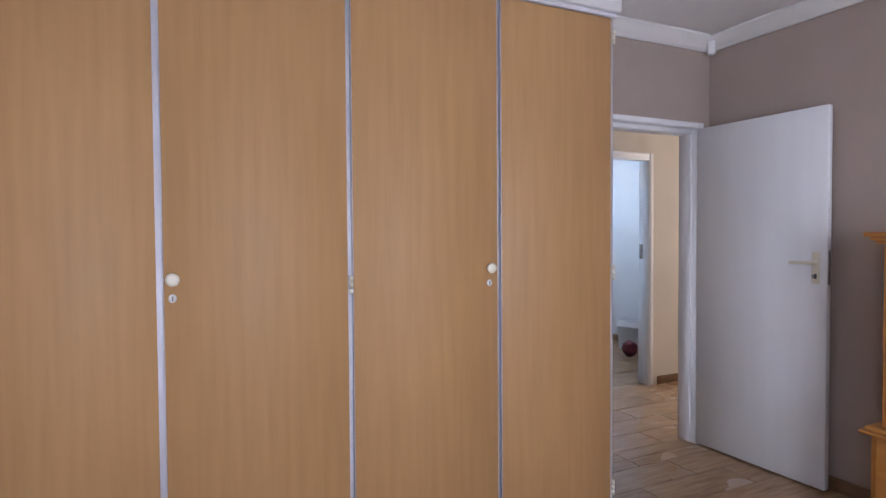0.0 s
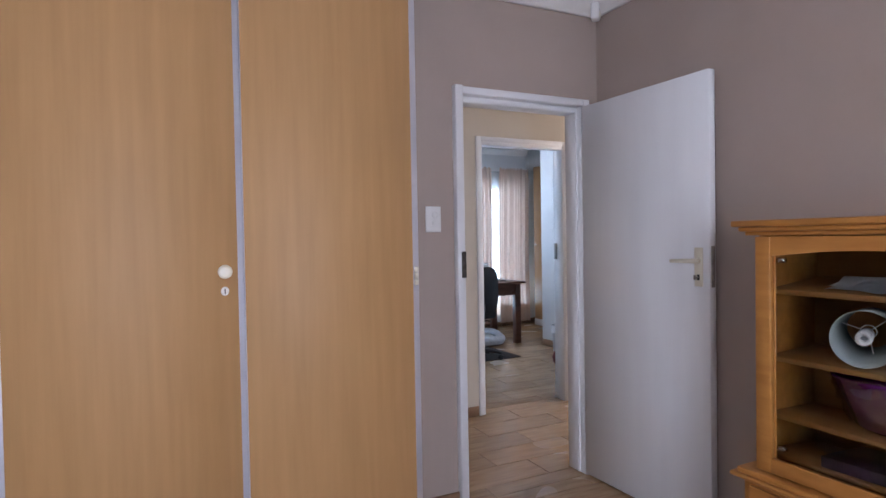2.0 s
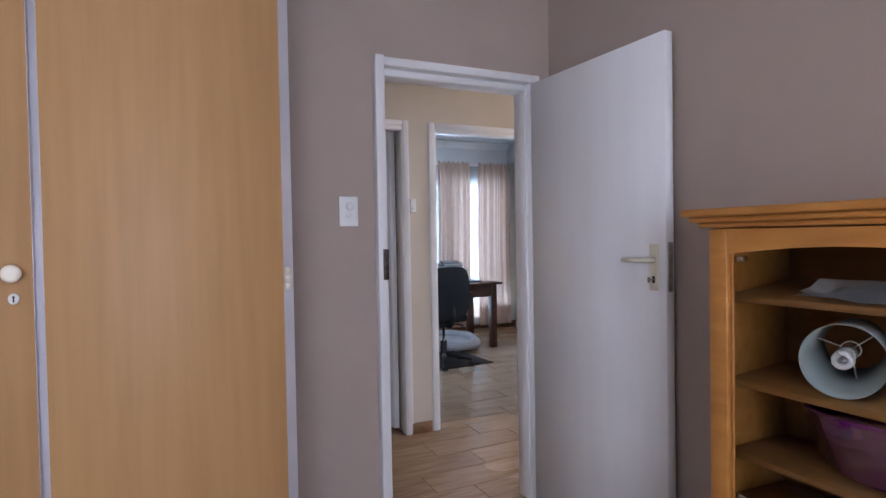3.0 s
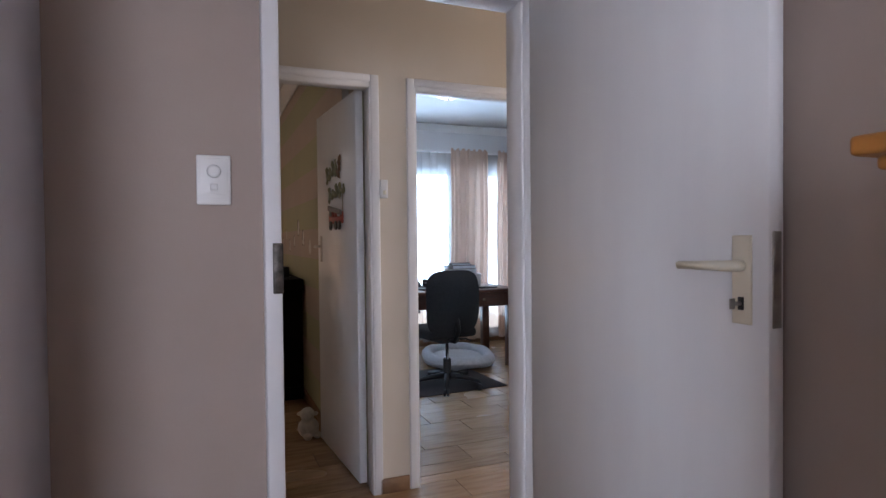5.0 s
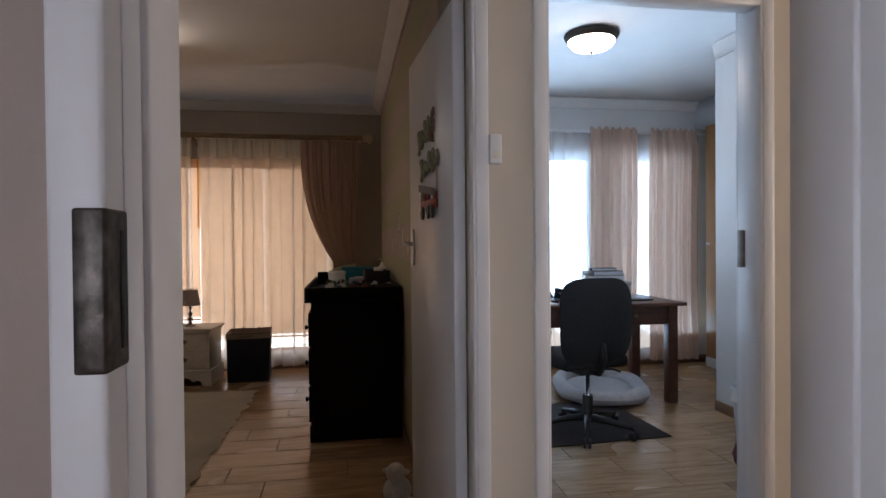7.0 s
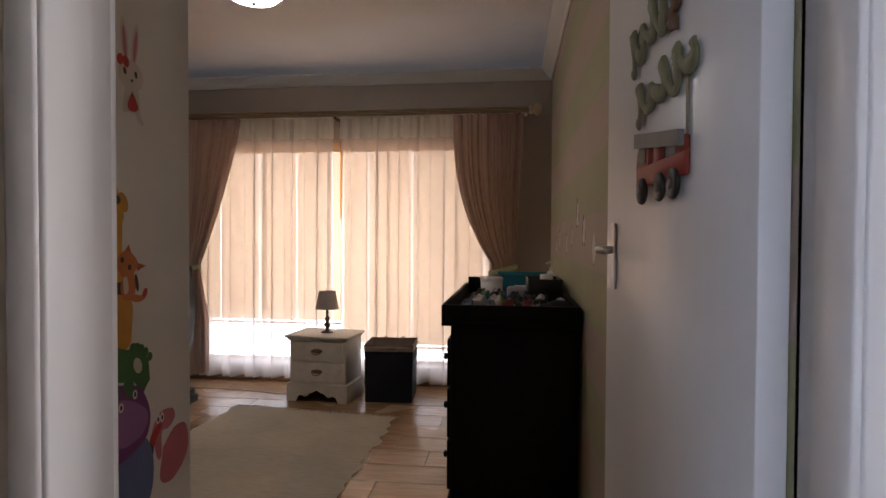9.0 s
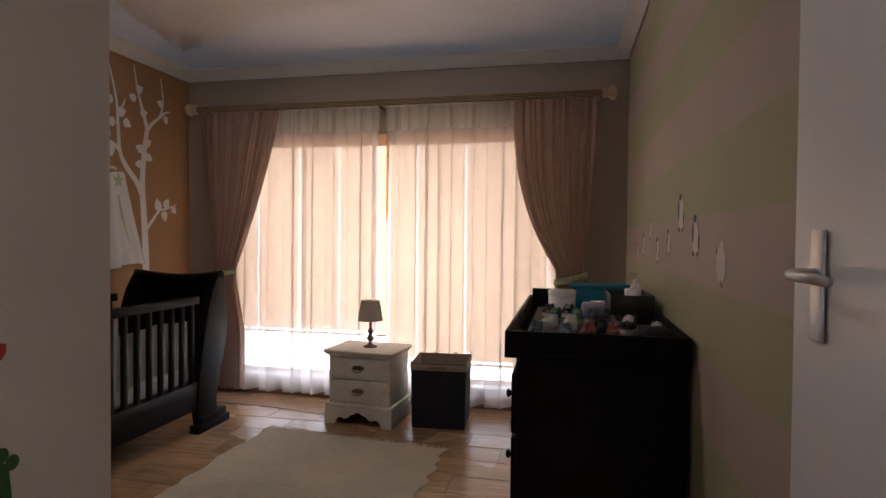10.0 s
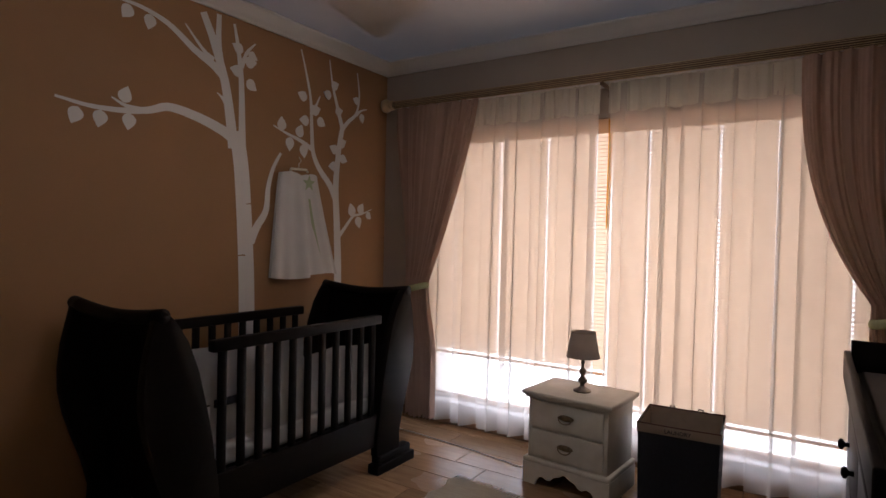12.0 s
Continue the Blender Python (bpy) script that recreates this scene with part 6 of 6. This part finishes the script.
# cable on the floor by the window
fc2 = B()
tube(fc2, [(-0.25, 7.72, 0.004), (0.1, 7.70, 0.004), (0.5, 7.66, 0.004), (0.85, 7.60, 0.004), (1.0, 7.74, 0.004)], 0.003, 6)
solid("floor_cable", fc2, PLASTIC, "thin white cable lying along the floor", "cable")


# ---- office ----
dk = thing("writing_desk", "reddish dark wooden desk with square legs", "desk", at=(3.80, 6.10, 0))
part("tabletop", box(B(), 0.0, 1.34, 0.0, 0.72, 0.742, 0.768, 0.006, 2), MAHOG, dk)
part("apron", box(B(), 0.09, 1.25, 0.055, 0.075, 0.60, 0.742, 0.003, 1), MAHOG, dk)
part("apron", box(B(), 0.09, 1.25, 0.64, 0.66, 0.60, 0.742, 0.003, 1), MAHOG, dk)
part("side_apron", box(B(), 1.23, 1.25, 0.09, 0.63, 0.60, 0.742, 0.003, 1), MAHOG, dk)
part("side_apron", box(B(), 0.07, 0.09, 0.09, 0.63, 0.60, 0.742, 0.003, 1), MAHOG, dk)
for x in (0.04, 1.21):
    for y in (0.04, 0.61):
        part("leg", box(B(), x, x + 0.075, y, y + 0.075, 0.0, 0.742, 0.005, 2), MAHOG, dk)
dr = part("drawer", box(B(), 0.72, 1.16, 0.045, 0.056, 0.62, 0.725, 0.003, 1), MAHOG, dk)
part("knob", turned_knob(B(), (0.94, 0.045, 0.672), 0.014, 0.022), BRASS, dr)

oc = thing("office_chair", "black fabric swivel office chair with a five-star base", "office chair", at=(4.13, 5.62, 0), rz=12)
bm = B()


def back_at(u, v):
    a = 2 * math.pi * u
    ex = 0.52
    cx, cz = abs(math.cos(a)) ** ex * math.copysign(1, math.cos(a)), abs(math.sin(a)) ** ex * math.copysign(1, math.sin(a))
    r = min(v * 1.02, 1) if v < 0.5 else min((1 - v) * 1.02, 1)
    r = math.sin(math.pi * min(v, 1 - v)) ** 0.55
    front = 1 if v > 0.5 else -1
    k = 0.272 + 0.012 * math.sin(a)
    th = 0.046 * (1 - r ** 3) * front
    return (k * r * cx, -0.14 + 0.05 * (cz * r) ** 2 * 0.6 + th + 0.035 * (cx * r) ** 2, 0.73 + 0.275 * r * cz)


sheet(bm, back_at, 48, 24)
part("backrest", bm, BLACKFAB, oc)
part("seat", box(B(), -0.24, 0.24, -0.12, 0.36, 0.43, 0.51, 0.035, 4), BLACKFAB, oc)
bm = B()
tube(bm, [(0, -0.155, 0.62), (0, -0.17, 0.50), (0, -0.12, 0.41), (0, 0.05, 0.405)], 0.022, 8)
part("back_bar", bm, BLACKPL, oc)
part("mechanism", box(B(), -0.09, 0.09, -0.06, 0.16, 0.385, 0.43, 0.012, 2), BLACKPL, oc)
bm = B()
tube(bm, [(0.08, 0.02, 0.40), (0.20, 0.0, 0.395), (0.25, -0.01, 0.375)], 0.008, 8)
part("lever", bm, BLACKPL, oc)
part("gas_column", lathe(B(), ((0, 0.07), (0.030, 0.07), (0.030, 0.23), (0.024, 0.235), (0.024, 0.245), (0.014, 0.25), (0.014, 0.39), (0, 0.39)), 20), CHROME, oc, "chrome gas column")
part("column_cover", lathe(B(), ((0.033, 0.10), (0.034, 0.24), (0.030, 0.25), (0.028, 0.24)), 20), BLACKPL, oc)
for k in range(5):
    a = radians(18 + 72 * k)
    ca, sa = math.cos(a), math.sin(a)
    bm = B()
    tube(bm, [(0.02 * ca, 0.02 * sa, 0.105), (0.14 * ca, 0.14 * sa, 0.098), (0.29 * ca, 0.29 * sa, 0.072)], [0.026, 0.020, 0.014], 8)
    sp = part("star_leg", bm, BLACKPL, oc)
    bm = B()
    for s in (-0.014, 0.014):
        m = Matrix.Translation((0.29 * ca - s * sa, 0.29 * sa + s * ca, 0.0275)) @ Matrix.Rotation(a, 4, "Z") @ pose(0, 0, 0, 90, 0, 0)
        lathe(bm, ((0, -0.009), (0.024, -0.009), (0.0275, -0.005), (0.0275, 0.005), (0.024, 0.009), (0, 0.009)), 18, m)
    tube(bm, [(0.29 * ca, 0.29 * sa, 0.03), (0.29 * ca, 0.29 * sa, 0.075)], 0.008, 8)
    part("caster", bm, BLACKPL, sp)
for s in (-1, 1):
    bm = B()
    tube(bm, [(s * 0.20, 0.12, 0.42), (s * 0.285, 0.12, 0.43), (s * 0.30, 0.11, 0.52), (s * 0.30, 0.06, 0.63), (s * 0.295, -0.02, 0.665), (s * 0.285, 0.14, 0.67), (s * 0.285, 0.22, 0.63)], 0.017, 10)
    part("armrest", bm, BLACKPL, oc)

mtb = B()
box(mtb, -1.05, 0.0, 0.0, 0.85, 0.001, 0.008, 0.002, 1)
solid("floor_mat", mtb, MAT_DARK, "dark brown chair mat on the tiles", "mat", at=(4.615, 5.447, 0), rz=3)

db = thing("pet_bed", "white fleece pet bed lying under the desk", "pet bed", at=(4.62, 6.52, 0), rz=-14)
bm = B()
sheet(bm, lambda u, v: ((0.36 - 0.055 + 0.06 * math.cos(2 * math.pi * v)) * abs(math.cos(2 * math.pi * u)) ** 0.75 * math.copysign(1, math.cos(2 * math.pi * u)),
                        (0.46 - 0.055 + 0.06 * math.cos(2 * math.pi * v)) * abs(math.sin(2 * math.pi * u)) ** 0.75 * math.copysign(1, math.sin(2 * math.pi * u)),
                        0.065 + (0.055 + 0.006 * math.sin(12 * math.pi * u)) * math.sin(2 * math.pi * v)), 56, 14)
part("bolster", bm, FLEECE, db)
bm = B()
ball(bm, (0, 0, 0.045), 0.31, 0.40, 0.035, 28, 10)
part("cushion", bm, FLEECE, db)

bn = thing("waste_bin", "white plastic waste bin with a liner bag", "waste bin", at=(5.03, 5.20, 0))
WBIN = mat("translucent_white_plastic", (0.62, 0.64, 0.68), (0.58, 0.60, 0.64), rough=0.35, bump=0.02)
part("body", lathe(B(), ((0, 0), (0.115, 0), (0.12, 0.006), (0.145, 0.33), (0.152, 0.335), (0.152, 0.345), (0.14, 0.345), (0.115, 0.012), (0, 0.012)), 36), WBIN, bn)
bm = B()
sheet(bm, lambda u, v: ((0.150 + 0.010 * v + 0.004 * math.sin(26 * u)) * math.cos(2 * math.pi * u), (0.150 + 0.010 * v + 0.004 * math.sin(26 * u + 1)) * math.sin(2 * math.pi * u), 0.352 - 0.085 * v + 0.010 * math.sin(14 * u) * v), 48, 5)
part("liner", bm, PLASTIC, bn, "thin white liner folded over the rim")
rb = thing("red_bag", "crumpled dark red bag standing on the floor", "bag", at=(4.71, 4.86, 0))
bm = B()
random.seed(2)
ball(bm, (0, 0, 0.09), 0.085, 0.08, 0.09, 20, 14)
for v in bm.verts:
    k = noise.noise(v.co * 22)
    v.co.x += 0.02 * k
    v.co.y += 0.016 * noise.noise(v.co * 25 + Vector((3, 1, 2)))
    v.co.z = max(0.0, v.co.z + 0.018 * k)
part("sack", bm, plain("dark_red_cloth", (0.13, 0.012, 0.02), 0.8), rb)

# desk things
DZ = 0.768
for i, (w, d, h, z, rz, mm, lab) in enumerate(((0.30, 0.22, 0.045, 0.0, -8, plain("cream_book_cover", (0.50, 0.45, 0.38)), "thick cream book in a stack on the desk"),
                                               (0.27, 0.20, 0.035, 0.046, 5, plain("grey_book_cover", (0.24, 0.22, 0.22)), "grey book in a stack on the desk"),
                                               (0.20, 0.14, 0.022, 0.082, -14, plain("dark_book_cover", (0.07, 0.05, 0.05)), "small dark book on top of a stack"))):
    bk = thing("book", lab, "book", at=(4.67, 6.55, DZ + 0.145 + z), rz=rz, group="books on the desk")
    bm = box(B(), -w / 2, w / 2, -d / 2, d / 2, 0, 0.003)
    box(bm, -w / 2, w / 2, -d / 2, d / 2, h - 0.003, h)
    box(bm, -w / 2, -w / 2 + 0.003, -d / 2, d / 2, 0.003, h - 0.003)
    part("cover", bm, mm, bk)
    part("pages", box(B(), -w / 2 + 0.003, w / 2 - 0.006, -d / 2 + 0.005, d / 2 - 0.005, 0.003, h - 0.003), PAPER, bk)
pr = thing("desk_box", "pale card box under the stack of books", "box", at=(4.67, 6.55, DZ), rz=-6)
part("tray", box(B(), -0.18, 0.18, -0.14, 0.14, 0, 0.138, 0.006, 2), plain("pale_grey_card", (0.42, 0.40, 0.40)), pr)
part("lid", box(B(), -0.184, 0.184, -0.144, 0.144, 0.115, 0.1445, 0.004, 1), plain("pale_grey_card_lid", (0.46, 0.44, 0.44)), pr)
lt2 = thing("laptop", "dark laptop lying open on the desk", "laptop", at=(4.10, 6.42, DZ), rz=6)
part("keyboard", box(B(), -0.17, 0.17, -0.12, 0.12, 0.0, 0.018, 0.004, 2), BLACKPL, lt2)
sc = part("screen", box(B(), -0.17, 0.17, -0.004, 0.004, 0.0, 0.10, 0.003, 1), BLACKPL, lt2)
sc.matrix_basis = pose(0, 0.118, 0.016, -58, 0, 0)
hs = thing("telephone", "black desk telephone beside the books", "telephone", at=(4.36, 6.50, DZ), rz=20)
part("base", prism(B(), ((-0.09, 0.0), (0.09, 0.0), (0.09, 0.06), (-0.09, 0.025)), "x", -0.08, 0.08), BLACKPL, hs)
bm = B()
tube(bm, [(-0.055, -0.085, 0.045), (-0.055, -0.03, 0.062), (-0.055, 0.04, 0.078), (-0.055, 0.085, 0.075)], [0.024, 0.014, 0.014, 0.024], 10)
part("handset", bm, BLACKPL, hs)
for x, y, rz, mm, lab in ((4.86, 6.34, 10, BLACKPL, "thin dark notebook on the desk"), (4.28, 6.22, -12, plain("red_notebook_cover", (0.30, 0.02, 0.06)), "thin red notebook on the desk"), (4.02, 6.20, 4, PAPER, "loose white paper sheets on the desk")):
    nbk = thing("notebook", lab, "notebook", at=(x, y, DZ), rz=rz, group="papers on the desk")
    part("cover", box(B(), -0.10, 0.10, -0.07, 0.07, 0.0, 0.012, 0.002, 1), mm, nbk)
pt = thing("pen_holder", "teal pen holder full of pens", "pen holder", at=(3.98, 6.60, DZ))
part("cup", lathe(B(), ((0, 0), (0.035, 0), (0.037, 0.09), (0.034, 0.09), (0.033, 0.004), (0, 0.004)), 24), TURQ, pt)
for k in range(5):
    bm = B()
    tube(bm, [(0.012 * math.cos(k * 1.3), 0.012 * math.sin(k * 1.3), 0.006), (0.030 * math.cos(k * 1.3), 0.030 * math.sin(k * 1.3), 0.14 + 0.008 * (k % 3))], 0.004, 6)
    part("pen", bm, BLACKPL, pt)

# office curtains
oro = thing("curtain_rail", "slim white curtain rail over the office window", "curtain rail")
part("rail", box(B(), 3.3, 6.2, 7.37, 7.39, 2.285, 2.305, 0.003, 1), WHITE, oro)
for x in (3.5, 4.8, 6.05):
    part("bracket", box(B(), x - 0.01, x + 0.01, 7.39, 7.459, 2.288, 2.302), WHITE, oro)
sheer("sheer_curtain", 3.40, 6.10, 7.415, 0.06, 2.285, 24, "white sheer curtain blown out by daylight", 0.9, "office sheers", OFFICE_SHEER, 0.4)


def office_drape(x0, x1, n, ph):
    bm = B()

    def at(u, v):
        head = 0.35 if v < 0.05 else 1.0
        return (x0 + (x1 - x0) * u + 0.01 * math.sin(5 * v + ph), 7.345 + 0.028 * head * folds(u, n, ph + 0.3 * v), 2.325 - 2.265 * v + (0.015 * math.sin(2 * math.pi * n * 1.5 * u) if v < 0.02 else 0))
    sheet(bm, at, 110, 30)
    return solid("office_curtain", bm, OFFICE_DRAPE, "beige striped curtain hanging in loose folds", "curtain", "office curtains")


office_drape(4.92, 5.40, 4.5, 0.3)
office_drape(5.54, 6.03, 5.5, 1.9)

oc2 = thing("office_cupboard", "tall oak veneer cupboard on a pale plinth", "cupboard", at=(6.08, 5.94, 0))
part("carcass", box(B(), 0.02, 0.70, 0.0, 1.33, 0.09, 2.35, 0.003, 1), VENEER, oc2)
part("plinth", box(B(), 0.0, 0.70, 0.0, 1.34, 0.0, 0.09, 0.003, 1), OFFICE_WALL, oc2, "pale plinth")
part("bulkhead", box(B(), 0.0, 0.70, 0.0, 1.52, 2.352, CEIL_Z - 0.002), OFFICE_WALL, oc2, "white painted bulkhead over the cupboard")
for y0, y1 in ((0.005, 0.44), (0.446, 0.885), (0.891, 1.325)):
    dd = part("door", box(B(), 0.0, 0.019, y0, y1, 0.095, 2.345, 0.002, 1), VENEER, oc2)
    part("knob", lathe(B(), ((0, 0), (0.010, 0), (0.016, 0.014), (0.014, 0.022), (0, 0.024)), 18, Matrix.Translation((0.0, y1 - 0.05, 1.2)) @ pose(0, 0, 0, 0, -90, 0)), IVORY, dd)


# ---- floors: a bed of grout and single tiles ----
TILE_L, TILE_W, GAP = 0.63, 0.2235, 0.0032
tile_meshes = {}


def tile_mesh(w, h):
    key = (round(w, 3), round(h, 3))
    if key not in tile_meshes:
        bm, c = B(), 0.0025
        lo = [bm.verts.new((x, y, z)) for z, i in ((-0.008, 0), (-c * 0.6, 0), (0, c)) for x, y in ((i, i), (w - i, i), (w - i, h - i), (i, h - i))]
        for k in (0, 4):
            for i in range(4):
                j = (i + 1) % 4
                bm.faces.new((lo[k + i], lo[k + j], lo[k + 4 + j], lo[k + 4 + i]))
        bm.faces.new(lo[8:12])
        tile_meshes[key] = mesh_of("tile", bm, TILE)
        tile_meshes[key].shade_flat()
    return tile_meshes[key]


def tiled_floor(name, x0, x1, y0, y1, label, x_from=2.391, y_from=5.439):
    bed = solid(name, box(B(), x0, x1, y0, y1, -0.06, -0.003), GROUT, label, "floor", kind="structure")
    row = math.floor((y0 - y_from) / TILE_W)
    y = y_from + row * TILE_W
    while y < y1 - 1e-4:
        a, b = max(y, y0) + GAP / 2, min(y + TILE_W, y1) - GAP / 2
        shift = (x_from + 0.42 * row) % TILE_L
        x = shift + TILE_L * math.floor((x0 - shift) / TILE_L)
        while x < x1 - 1e-4:
            p, q = max(x, x0) + GAP / 2, min(x + TILE_L, x1) - GAP / 2
            if q - p > 0.01 and b - a > 0.01:
                ob = new("tile", tile_mesh(q - p, b - a))
                ob.parent = bed
                ob.location = (p, a, random.uniform(-0.0006, 0.0006))
            x += TILE_L
        y, row = y + TILE_W, row + 1


tiled_floor("floor_nursery", -0.53, 3.0, 3.965, 8.02, "brown wood-look tiles laid in staggered rows")
tiled_floor("floor_corridor", -1.8, 6.8, 2.64, 3.965, "brown wood-look tiles laid in staggered rows")
tiled_floor("floor_bedroom", -1.8, 3.29, -2.4, 2.64, "brown wood-look tiles laid in staggered rows")
tiled_floor("floor_office", 3.18, 6.8, 3.965, 7.46, "brown wood-look tiles laid in staggered rows")
